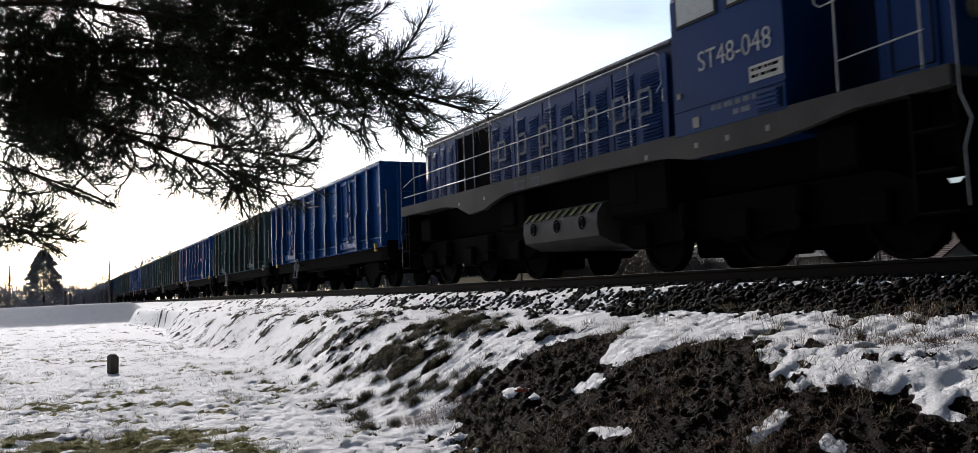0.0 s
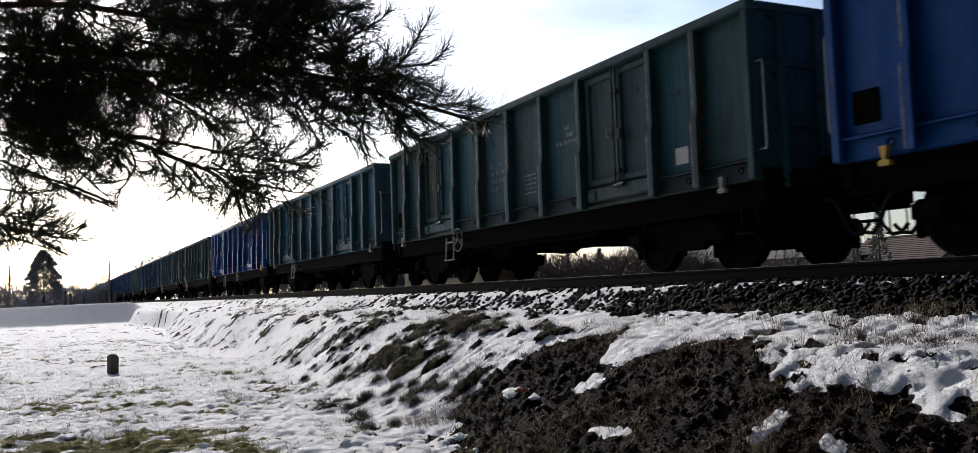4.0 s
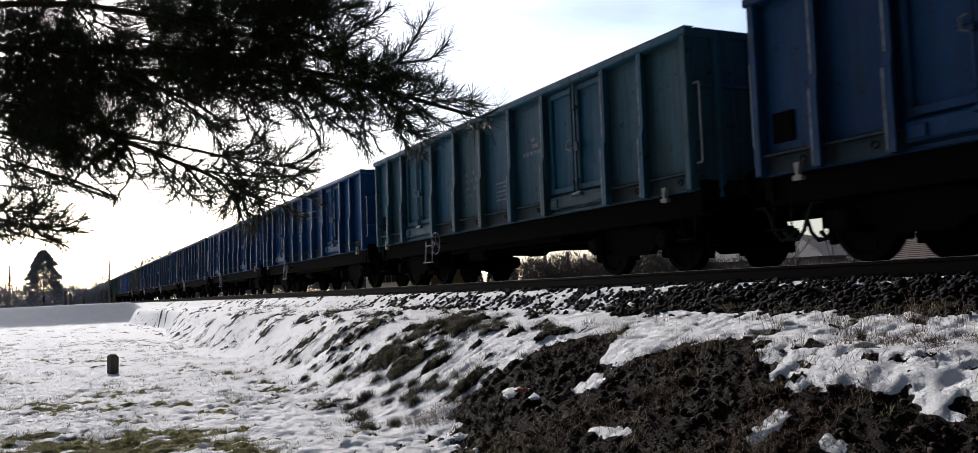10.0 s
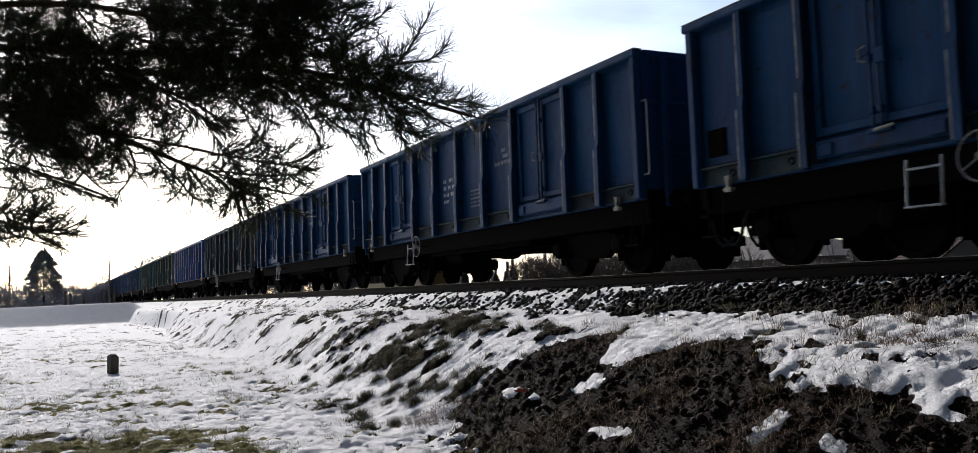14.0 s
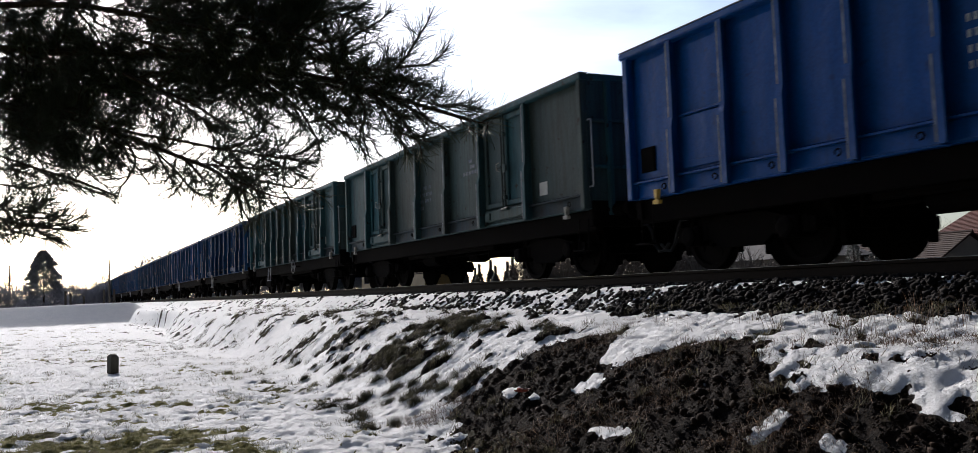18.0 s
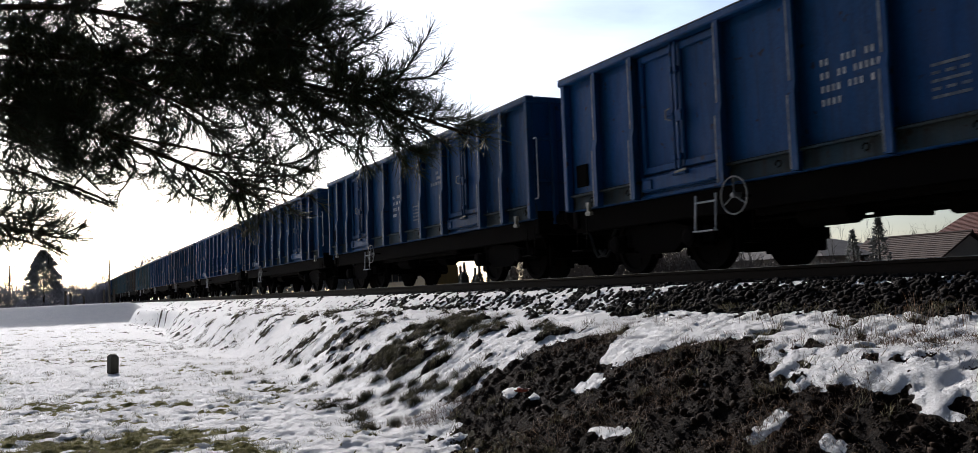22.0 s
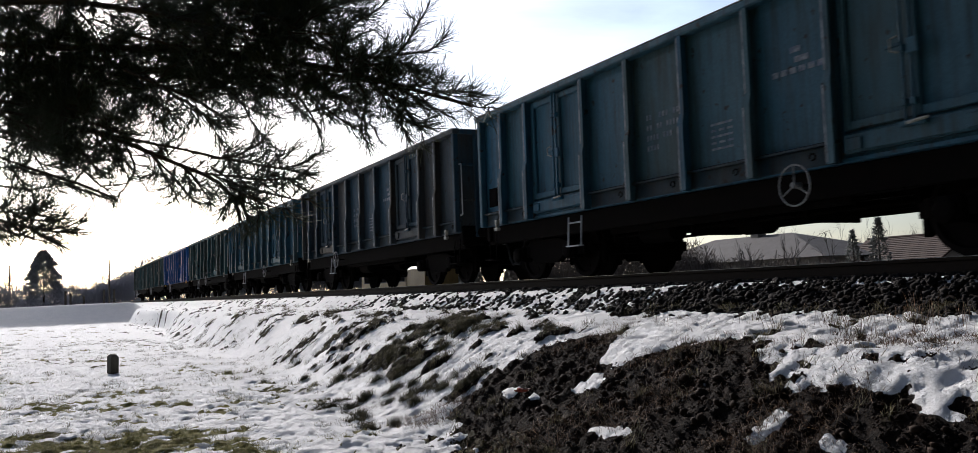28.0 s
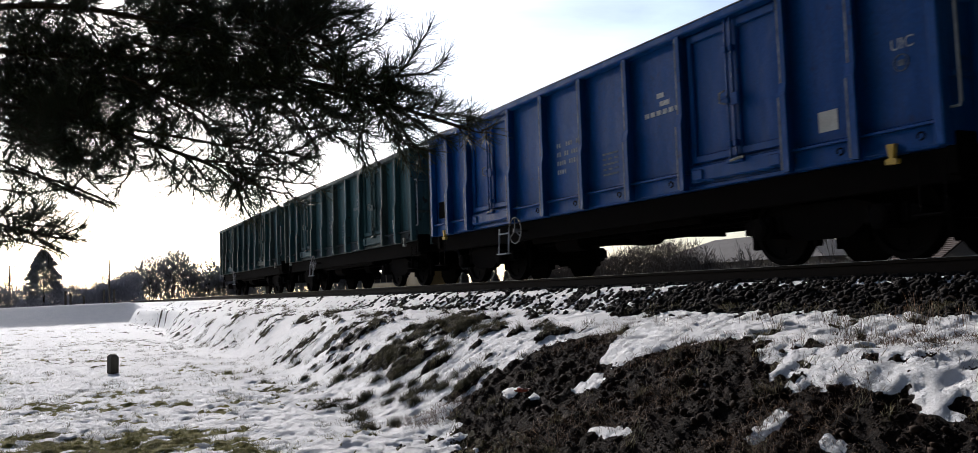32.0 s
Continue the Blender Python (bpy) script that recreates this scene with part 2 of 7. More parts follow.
# ---- mesh helpers ----
class Shape:
    """Collects vertices and faces of one mesh."""

    def __init__(self):
        self.v, self.f = [], []

    def add(self, verts, faces):
        n = len(self.v)
        self.v += [tuple(q) for q in verts]
        self.f += [tuple(i + n for i in q) for q in faces]
        return self

    def box(self, x0, x1, y0, y1, z0, z1, c=0.0):
        """A box; c chamfers all its edges."""
        x0, x1, y0, y1, z0, z1 = min(x0, x1), max(x0, x1), min(y0, y1), max(y0, y1), min(z0, z1), max(z0, z1)
        c = min(c, 0.45 * min(x1 - x0, y1 - y0, z1 - z0))
        if c <= 0:
            v = [(x, y, z) for x in (x0, x1) for y in (y0, y1) for z in (z0, z1)]
            return self.add(v, [(0, 1, 3, 2), (4, 6, 7, 5), (0, 4, 5, 1), (2, 3, 7, 6), (0, 2, 6, 4), (1, 5, 7, 3)])
        v = []
        for i in (0, 1):
            for j in (0, 1):
                for k in (0, 1):
                    x, y, z = (x0, x1)[i], (y0, y1)[j], (z0, z1)[k]
                    dx, dy, dz = (c, -c)[i], (c, -c)[j], (c, -c)[k]
                    v += [(x, y + dy, z + dz), (x + dx, y, z + dz), (x + dx, y + dy, z)]

        def q(i, j, k, a):
            return (i * 4 + j * 2 + k) * 3 + a
        f = []
        for s in (0, 1):
            r = [q(s, 0, 0, 0), q(s, 0, 1, 0), q(s, 1, 1, 0), q(s, 1, 0, 0)]
            f.append(r if s == 0 else r[::-1])
            r = [q(0, s, 0, 1), q(1, s, 0, 1), q(1, s, 1, 1), q(0, s, 1, 1)]
            f.append(r if s == 0 else r[::-1])
            r = [q(0, 0, s, 2), q(0, 1, s, 2), q(1, 1, s, 2), q(1, 0, s, 2)]
            f.append(r if s == 0 else r[::-1])
        for a in (0, 1):
            for b in (0, 1):
                f.append((q(a, b, 0, 0), q(a, b, 0, 1), q(a, b, 1, 1), q(a, b, 1, 0)))
                f.append((q(a, 0, b, 0), q(a, 1, b, 0), q(a, 1, b, 2), q(a, 0, b, 2)))
                f.append((q(0, a, b, 1), q(1, a, b, 1), q(1, a, b, 2), q(0, a, b, 2)))
        for i in (0, 1):
            for j in (0, 1):
                for k in (0, 1):
                    f.append((q(i, j, k, 0), q(i, j, k, 1), q(i, j, k, 2)))
        return self.add(v, f)

    def tube(self, points, r, n=6, r1=None):
        """A round bar along points, tapering to r1."""
        pts = [Vector(q) for q in points]
        r1 = r if r1 is None else r1
        rings, up = [], None
        for i, q in enumerate(pts):
            d = (pts[min(i + 1, len(pts) - 1)] - pts[max(i - 1, 0)]).normalized()
            if up is None:
                up = d.orthogonal().normalized()
            up = (up - d * up.dot(d)).normalized()
            side = d.cross(up)
            rad = r + (r1 - r) * i / max(1, len(pts) - 1)
            rings.append([q + (up * math.cos(2 * math.pi * k / n) + side * math.sin(2 * math.pi * k / n)) * rad for k in range(n)])
        v = [w for ring in rings for w in ring]
        f = [(i * n + k, i * n + (k + 1) % n, (i + 1) * n + (k + 1) % n, (i + 1) * n + k) for i in range(len(pts) - 1) for k in range(n)]
        f += [tuple(range(n))[::-1], tuple((len(pts) - 1) * n + k for k in range(n))]
        return self.add(v, f)

    def lathe(self, profile, axis="y", centre=(0, 0, 0), n=24):
        """Turns (along, radius) pairs round an axis."""
        v = []
        for a, r in profile:
            for k in range(n):
                c, s = r * math.cos(2 * math.pi * k / n), r * math.sin(2 * math.pi * k / n)
                w = {"y": (c, a, s), "x": (a, c, s), "z": (c, s, a)}[axis]
                v.append((w[0] + centre[0], w[1] + centre[1], w[2] + centre[2]))
        m = len(profile)
        f = [(i * n + k, i * n + (k + 1) % n, (i + 1) * n + (k + 1) % n, (i + 1) * n + k) for i in range(m - 1) for k in range(n)]
        f += [tuple(range(n))[::-1], tuple((m - 1) * n + k for k in range(n))]
        return self.add(v, f)

    def prism(self, outline, a0, a1, axis="y"):
        """Pushes an outline through from a0 to a1: (x, z) pairs for axis y, (y, z) for axis x, (x, y) for axis z."""
        n = len(outline)
        v = []
        for a in (a0, a1):
            for s, t in outline:
                v.append({"y": (s, a, t), "x": (a, s, t), "z": (s, t, a)}[axis])
        f = [tuple(range(n))[::-1], tuple(range(n, 2 * n))] + [(k, (k + 1) % n, n + (k + 1) % n, n + k) for k in range(n)]
        return self.add(v, f)

    def mesh(self, name, material, smooth=False, fix=True):
        me = bpy.data.meshes.new(name)
        me.from_pydata(self.v, [], self.f)
        if fix and len(self.f) < 4000:
            bm = bmesh.new()
            bm.from_mesh(me)
            bmesh.ops.recalc_face_normals(bm, faces=bm.faces)
            bm.to_mesh(me)
            bm.free()
        me.materials.append(material)
        if smooth:
            me.shade_smooth()
            me.set_sharp_from_angle(angle=radians(35))
        me.update()
        return me


def part(name, shape, material, parent, label="", smooth=False, at=None, turn=0):
    """One mesh object under a thing or a part."""
    me = shape if isinstance(shape, bpy.types.Mesh) else shape.mesh(name, material, smooth)
    ob = new(name, me)
    ob.parent = parent
    if at is not None:
        ob.matrix_basis = pose(*at, 0, 0, turn)
    if label:
        ob["label"] = label
    return ob


def thing(name, label, category, group="", kind="", at=None):
    ob = new(name)
    ob.empty_display_size = 0.2
    if at is not None:
        ob.matrix_basis = at
    return tagged(ob, label, category, group, kind)


# ---- ground ----
TRACK_Y = 9.05


def lattice(x, y, seed):
    h = np.sin(x * 127.1 + y * 311.7 + seed * 74.7) * 43758.5453
    return h - np.floor(h)


def value_noise(x, y, seed=0):
    xi, yi = np.floor(x), np.floor(y)
    u, w = x - xi, y - yi
    u, w = u * u * (3 - 2 * u), w * w * (3 - 2 * w)
    a, b = lattice(xi, yi, seed), lattice(xi + 1, yi, seed)
    c, d = lattice(xi, yi + 1, seed), lattice(xi + 1, yi + 1, seed)
    return (a + (b - a) * u) * (1 - w) + (c + (d - c) * u) * w


def fractal(x, y, octaves=4, seed=0):
    total, amp, norm = 0.0, 1.0, 0.0
    for o in range(octaves):
        total = total + amp * value_noise(x * 2 ** o + o * 17.3, y * 2 ** o - o * 9.1, seed + o)
        norm += amp
        amp *= 0.5
    return total / norm


def smooth(a, b, x):
    t = np.clip((x - a) / (b - a), 0, 1)
    return t * t * (3 - 2 * t)


def land(x, y):
    """The lie of the land without snow: a field, the bank, its shelf, the ballast bed and the lower land behind."""
    toe = 3.55 + 0.35 * np.sin(x * 0.21) + 1.6 * smooth(-14, -60, x)
    brow = 5.75 + 0.12 * np.sin(x * 0.5 + 1)
    wob = 0.22 * (fractal(x * 0.45, y * 0.45, 3, 5) - 0.5)
    field = -1.66 + 0.10 * (fractal(x * 0.16, y * 0.16, 3, 9) - 0.5)
    bank = field + (-0.70 - field) * smooth(0, 1, (y - toe) / (brow - toe)) ** 0.92
    bank = bank + wob * smooth(0, 0.35, (y - toe) / (brow - toe)) * smooth(1.25, 0.8, (y - toe) / (brow - toe))
    z = np.where(y < brow, bank, -0.70 + (np.minimum(y, 6.72) - brow) * 0.17)
    bed = smooth(6.75, 7.45, y) * smooth(11.4, 10.6, y)
    z = np.where(y > 6.72, np.maximum(z, -0.52 + 0.31 * bed), z)
    z = np.where(y >= 11.2, -0.52 - 0.6 * smooth(11.2, 15.0, y), z)
    # the road on its low bank, crossing the line far up the track
    road = np.clip((x + 70.6) / -4.0, 0, 1) * smooth(-90, -85, x)
    z = np.maximum(z, -1.66 + road * (1.46 + 0.05 * np.sin(y * 0.3)) * smooth(-180, -60, y) * smooth(8.2, 5.2, y))
    far = smooth(120, 500, np.hypot(x, y))
    return z * (1 - far) + far * (-1.0)


DUG_X = (-9.6, -9.42, -9.26, -9.1, -8.9, -8.6, -8.2, -7.6, -7.29, -7.11, -6.95, -6.6, -6.2, -5.7, -5.3, -4.9, -4.66, -4.4, -3.98, -3.4, -1.0)
DUG_Y = (3.3, 4.3, 4.6, 4.95, 5.45, 5.7, 5.45, 4.9, 4.85, 5.15, 5.5, 5.65, 5.6, 5.15, 4.86, 4.74, 4.70, 4.78, 4.72, 4.82, 4.85)


def bare_share(x, y):
    """How bare of snow the ground is (about 0 to 1)."""
    slope = smooth(3.6, 4.4, y)
    n = fractal(x * 0.55, y * 0.9, 4, 21)
    f = fractal(x * 2.4, y * 3.0, 4, 31) * (1 - slope) + fractal(x * 3.4, y * 2.3, 4, 33) * slope
    fine = fractal(x * 8.0, y * 9.0, 2, 41) * (1 - slope) + fractal(x * 10.0, y * 7.0, 2, 43) * slope
    rag = (fractal(x * 5.0, y * 7.0, 3, 47) - 0.5)
    # the dug-over, dark slope at the foot of the bank, with a few snow patches left on it
    top = np.interp(x, DUG_X, DUG_Y)
    dug = smooth(0.14, -0.10, y - top + rag * 0.35) * smooth(-9.45, -9.05, x + rag * 0.5) * smooth(-0.12, 0.14, y - np.interp(x, (-9.3, -8.43, -7.53, -6.6), (4.0, 3.66, 3.33, 2.9)) + rag * 0.5)
    patch = 0 * x
    for cx, cy, rx, ry in ((-7.33, 4.57, 0.27, 0.13), (-6.37, 4.09, 0.34, 0.08), (-4.70, 4.34, 0.10, 0.16), (-4.08, 4.30, 0.11, 0.06), (-3.61, 4.71, 0.15, 0.05), (-8.45, 4.31, 0.16, 0.06), (-7.88, 4.29, 0.08, 0.05)):
        patch = np.maximum(patch, smooth(1.15, 0.75, np.hypot((x - cx) / rx, (y - cy) / ry) + rag * 2.2))
    # grassy clumps on the snowy bank
    clump = smooth(0.50, 0.66, fractal(x * 2.7, y * 2.2, 3, 51)) * smooth(3.8, 4.3, y) * smooth(6.9, 6.4, y)
    clump = clump * (0.42 + 0.50 * smooth(-15, -12, x) * smooth(-8.4, -9.4, x))
    bed = smooth(6.62, 6.86, y) * smooth(7.36, 7.20, y) * (0.26 + 0.55 * smooth(-12.5, -7.5, x))
    bed_top = smooth(7.16, 7.36, y) * 0.30
    lawn = x + 11.9 - 0.45 * y
    grass = smooth(-0.4, 0.6, lawn) * smooth(2.9, 1.6, y) * 0.58
    field = 0.235 * smooth(4.4, 3, y) + 0 * x
    behind = smooth(11.3, 12.2, y) * 0.6
    right = smooth(-6.6, -5.8, x)
    shelf = smooth(-9.5, -7.5, x) * smooth(0.05 + 0.35 * right, 0.35 + 0.55 * right, y - top) * smooth(6.8, 6.5, y) * 0.30
    band = smooth(-6.2, -5.4, x) * np.exp(-((y - 5.30 - 0.03 * (x + 5)) / 0.16) ** 2) * 0.26
    broken = smooth(-6.0, -5.2, x) * smooth(4.5, 4.8, y) * smooth(5.6, 5.3, y) * -0.04 + band
    # last term bares unseen ground right of the view to cut snow bounce
    broken = broken + (fractal(x * 6.0, y * 9.0, 3, 57) - 0.5) * 0.8 * smooth(-7.2, -6.0, x) + 0.7 * smooth(-2.4, -0.8, x)
    clean = smooth(-66, -70, x) * smooth(7.0, 5.6, y) * 0.35
    return 0.10 - shelf + broken - clean + np.maximum.reduce([dug * 1.0, clump, bed, bed_top, grass, field, behind]) * (1 - 0.9 * patch) - 0.15 * patch + (n - 0.5) * 0.5 + (f - 0.5) * 0.62 + (fine - 0.5) * (0.66 + 0.40 * slope) * smooth(75, 35, -x)


def crust(x, y, seed):
    """Lumps with sharp crests (about 0 to 1)."""
    return 1.4 * (1 - np.abs(2 * fractal(x, y, 3, seed) - 1)) - 0.55


def snow_at(x, y):
    """Depth of the snow in metres, below 0 where the ground is bare."""
    d = 0.52 - bare_share(x, y)
    return np.clip(d * 0.09, -0.03, 0.022)


def ground_z(x, y):
    x, y = np.asarray(x, float), np.asarray(y, float)
    s = snow_at(x, y)
    near = smooth(140, 60, np.hypot(x, y))
    slope = smooth(3.6, 4.4, y)
    # wind-crusted snow: creased lumps in the field, runnels down the bank
    small = crust(x * 5.0, y * 6.0, 65) * (1 - slope) + crust(x * 6.0, y * 3.4, 67) * slope
    medium = crust(x * 2.0, y * 2.6, 61) * (1 - slope) + crust(x * 2.3, y * 2.0, 63) * slope
    lumps = (small - 0.5) * (0.042 - 0.012 * slope) * smooth(60, 25, -x) + (fractal(x * 19.0, y * 22.0, 1, 66) - 0.5) * (0.022 + 0.016 * smooth(-10, -7, x)) * smooth(30, 14, -x)
    lumps = lumps + (medium - 0.5) * (0.042 - 0.008 * slope) * smooth(75, 50, -x)
    clods = (fractal(x * 9, y * 11, 4, 81) - 0.5) * 0.15 * smooth(0.004, -0.008, s)
    hummock = smooth(0.004, -0.016, s) * smooth(-8.4, -9.4, x) * smooth(3.8, 4.4, y) * smooth(6.9, 6.5, y) * 0.05
    return land(x, y) + hummock + near * (np.maximum(s, 0) + lumps * smooth(7.3, 6.8, y) + clods * (y < 7.6))


def axis_steps(pieces):
    out = []
    for a, b, s0, s1 in pieces:
        x, t = a, 0.0
        while x < b:
            out.append(x)
            x += s0 + (s1 - s0) * (x - a) / (b - a)
    return np.array(out + [pieces[-1][1]])


gx = -axis_steps([(-260, -30, 60, 8), (-30, 0.5, 4, 0.3), (0.5, 2.2, 0.12, 0.05), (2.2, 14, 0.036, 0.045), (14, 30, 0.05, 0.16), (30, 71, 0.18, 0.45), (71, 78, 0.2, 0.2), (78, 95, 0.4, 0.6), (95, 400, 2, 25), (400, 3500, 60, 400)])
gy = axis_steps([(-3500, -400, 400, 60), (-400, -40, 40, 6), (-40, -3, 4, 0.25), (-3, 2.4, 0.09, 0.06), (2.4, 7.8, 0.038, 0.036), (7.8, 12, 0.12, 0.2), (12, 60, 0.6, 4), (60, 400, 6, 50), (400, 3500, 60, 400)])
GX, GY = np.meshgrid(gx, gy, indexing="ij")
GZ = ground_z(GX, GY)
nx, ny = GX.shape
gverts = np.stack([GX, GY, GZ], -1).reshape(-1, 3)
gi = np.arange(nx * ny).reshape(nx, ny)
gfaces = np.stack([gi[:-1, :-1], gi[:-1, 1:], gi[1:, 1:], gi[1:, :-1]], -1).reshape(-1, 4)
gme = bpy.data.meshes.new("ground")
gme.from_pydata(gverts.tolist(), [], gfaces.tolist())
cover = gme.attributes.new("snow_cover", "FLOAT", "POINT")
cover.data.foreach_set("value", snow_at(GX, GY).reshape(-1).astype(np.float32))
greens = gme.attributes.new("grassy", "FLOAT", "POINT")
greens.data.foreach_set("value", (smooth(3.9, 2.6, GY) * smooth(0.15, 0.45, fractal(GX * 0.5, GY * 0.5, 3, 91))).reshape(-1).astype(np.float32))
gme.shade_smooth()


def ground_material():
    m = bpy.data.materials.new("snow_and_earth")
    m.use_nodes = True
    nd, ln = m.node_tree.nodes, m.node_tree.links
    b = nd["Principled BSDF"]
    co = nd.new("ShaderNodeTexCoord")
    at = nd.new("ShaderNodeAttribute")
    at.attribute_name = "snow_cover"
    gr = nd.new("ShaderNodeAttribute")
    gr.attribute_name = "grassy"

    def noise_node(scale, detail=5, rough=0.6):
        n = nd.new("ShaderNodeTexNoise")
        n.inputs["Scale"].default_value, n.inputs["Detail"].default_value, n.inputs["Roughness"].default_value = scale, detail, rough
        ln.new(co.outputs["Object"], n.inputs["Vector"])
        return n.outputs["Fac"]

    def ramp(fac, p0, c0, p1, c1):
        r = nd.new("ShaderNodeValToRGB")
        r.color_ramp.elements[0].position, r.color_ramp.elements[0].color = p0, (*c0, 1)
        r.color_ramp.elements[1].position, r.color_ramp.elements[1].color = p1, (*c1, 1)
        ln.new(fac, r.inputs["Fac"])
        return r.outputs["Color"]

    def mix(fac, a, c, mode="MIX"):
        x = nd.new("ShaderNodeMixRGB")
        x.blend_type = mode
        for s, v in ((x.inputs["Fac"], fac), (x.inputs["Color1"], a), (x.inputs["Color2"], c)):
            if isinstance(v, (int, float)):
                s.default_value = v
            else:
                ln.new(v, s)
        return x.outputs["Color"]

    earth = ramp(noise_node(3.0), 0.32, (0.004, 0.003, 0.002), 0.7, (0.024, 0.014, 0.008))
    earth = mix(0.8, earth, ramp(noise_node(38.0, 8, 0.75), 0.36, (0.15, 0.14, 0.13), 0.64, (1.3, 1.25, 1.2)), "MULTIPLY")
    grass = ramp(noise_node(7.0), 0.3, (0.12, 0.13, 0.03), 0.7, (0.25, 0.21, 0.075))
    grass = mix(0.6, grass, ramp(noise_node(70.0), 0.3, (0.3, 0.3, 0.3), 0.7, (1, 1, 1)), "MULTIPLY")
    soil = mix(gr.outputs["Fac"], earth, grass)
    snow = ramp(noise_node(2.0), 0.35, (0.87, 0.875, 0.885), 0.65, (0.93, 0.93, 0.93))
    snow = mix(0.3, snow, ramp(noise_node(26.0), 0.32, (0.72, 0.71, 0.68), 0.5, (1, 1, 1)), "MULTIPLY")
    # the ragged rim of the cover
    rag = nd.new("ShaderNodeMath")
    rag.operation = "MULTIPLY_ADD"
    rag.inputs[1].default_value, rag.inputs[2].default_value = 0.03, -0.015
    ln.new(noise_node(16.0, 6, 0.7), rag.inputs[0])
    add = nd.new("ShaderNodeMath")
    add.operation = "ADD"
    ln.new(at.outputs["Fac"], add.inputs[0])
    ln.new(rag.outputs[0], add.inputs[1])
    mask = nd.new("ShaderNodeMapRange")
    mask.interpolation_type = "SMOOTHSTEP"
    mask.inputs["From Min"].default_value, mask.inputs["From Max"].default_value = -0.001, 0.003
    ln.new(add.outputs[0], mask.inputs["Value"])
    ln.new(mix(mask.outputs[0], soil, snow), b.inputs["Base Color"])
    rg = nd.new("ShaderNodeMapRange")
    rg.inputs["To Min"].default_value, rg.inputs["To Max"].default_value = 0.95, 0.9
    ln.new(mask.outputs[0], rg.inputs["Value"])
    ln.new(rg.outputs[0], b.inputs["Roughness"])
    b.inputs["Specular IOR Level"].default_value = 0.08
    bp = nd.new("ShaderNodeBump")
    bp.inputs["Strength"].default_value, bp.inputs["Distance"].default_value = 1.0, 0.10
    ln.new(noise_node(9.0, 9, 0.74), bp.inputs["Height"])
    ln.new(bp.outputs[0], b.inputs["Normal"])
    return m


M_GROUND = ground_material()
gme.materials.append(M_GROUND)
ground = tagged(new("ground", gme), "snow-covered field and railway bank with thawed patches of dark earth and grass", "ground", kind="structure")

# ---- track ----
M_RAIL = mat("rusty_rail_steel", (0.018, 0.012, 0.009), 0.8, 0.2, second=(0.03, 0.02, 0.014), scale=5, spec=0.15)
M_SLEEPER = mat("weathered_concrete", (0.16, 0.15, 0.135), 0.9, second=(0.08, 0.075, 0.07), scale=5, per_object=0.15)
M_STONE = mat("dark_ballast_stone", (0.014, 0.012, 0.011), 0.95, second=(0.007, 0.006, 0.006), scale=14, fine=120, per_object=0.25, spec=0.12)
track = thing("railway_track", "single railway track on a dark stone bed", "railway track", kind="structure")
RAIL = [(-0.075, -0.172), (0.075, -0.172), (0.075, -0.16), (0.012, -0.145), (0.012, -0.045), (0.036, -0.035), (0.036, -0.006), (0.028, 0.0), (-0.028, 0.0), (-0.036, -0.006), (-0.036, -0.035), (-0.012, -0.045), (-0.012, -0.145), (-0.075, -0.16)]
for side in (-1, 1):
    rail = part("rail", Shape().prism([(TRACK_Y + side * 0.7535 + a, b) for a, b in RAIL], -1500, 120, "x"), M_RAIL, track, "rusty steel rail with a worn head")
    part("rail_head", Shape().box(-1500, 120, TRACK_Y + side * 0.7535 - 0.024, TRACK_Y + side * 0.7535 + 0.024, 0.0005, 0.003), M_TREAD, rail, "polished running surface")
sleeper_mesh = Shape().prism([(-0.13, 0), (0.13, 0), (0.11, 0.09), (-0.11, 0.09)], -1.28, 1.28, "y").mesh("sleeper", M_SLEEPER)
for i in range(120):
    part("sleeper", sleeper_mesh, M_SLEEPER, track, at=(-66 + 0.6 * i, TRACK_Y, -0.255))
rest = Shape()
for i in range(500):
    x = -66.6 - 0.6 * i
    rest.prism([(x - 0.13, -0.255), (x + 0.13, -0.255), (x + 0.11, -0.165), (x - 0.11, -0.165)], TRACK_Y - 1.28, TRACK_Y + 1.28, "y")
tagged(part("sleepers_far", rest, M_SLEEPER, track), kind="stuff")


# ---- open goods wagon ----
HALF_L, LOW_Z = 6.42, 1.08


def text_mesh(name, words, size, material):
    """Raised lettering in the x-z plane, facing -y, its lower left corner at the origin."""
    cu = bpy.data.curves.new(name, "FONT")
    cu.body, cu.size, cu.extrude = words, size, 0.002
    ob = bpy.data.objects.new(name, cu)
    scene.collection.objects.link(ob)
    me = bpy.data.meshes.new_from_object(ob.evaluated_get(bpy.context.evaluated_depsgraph_get()))
    bpy.data.objects.remove(ob)
    bpy.data.curves.remove(cu)
    me.transform(Matrix.Rotation(radians(90), 4, "X"))
    me.materials.clear()
    me.materials.append(material)
    me.name = name
    return me


def bars(x0, z0, rows, h, gap, y):
    """Rows of plain bars in place of writing: each row is a list of (start, length)."""
    s = Shape()
    for i, row in enumerate(rows):
        z = z0 - i * (h + gap)
        for a, w in row:
            s.box(x0 + a, x0 + a + w, y - 0.003, y, z - h, z)
    return s


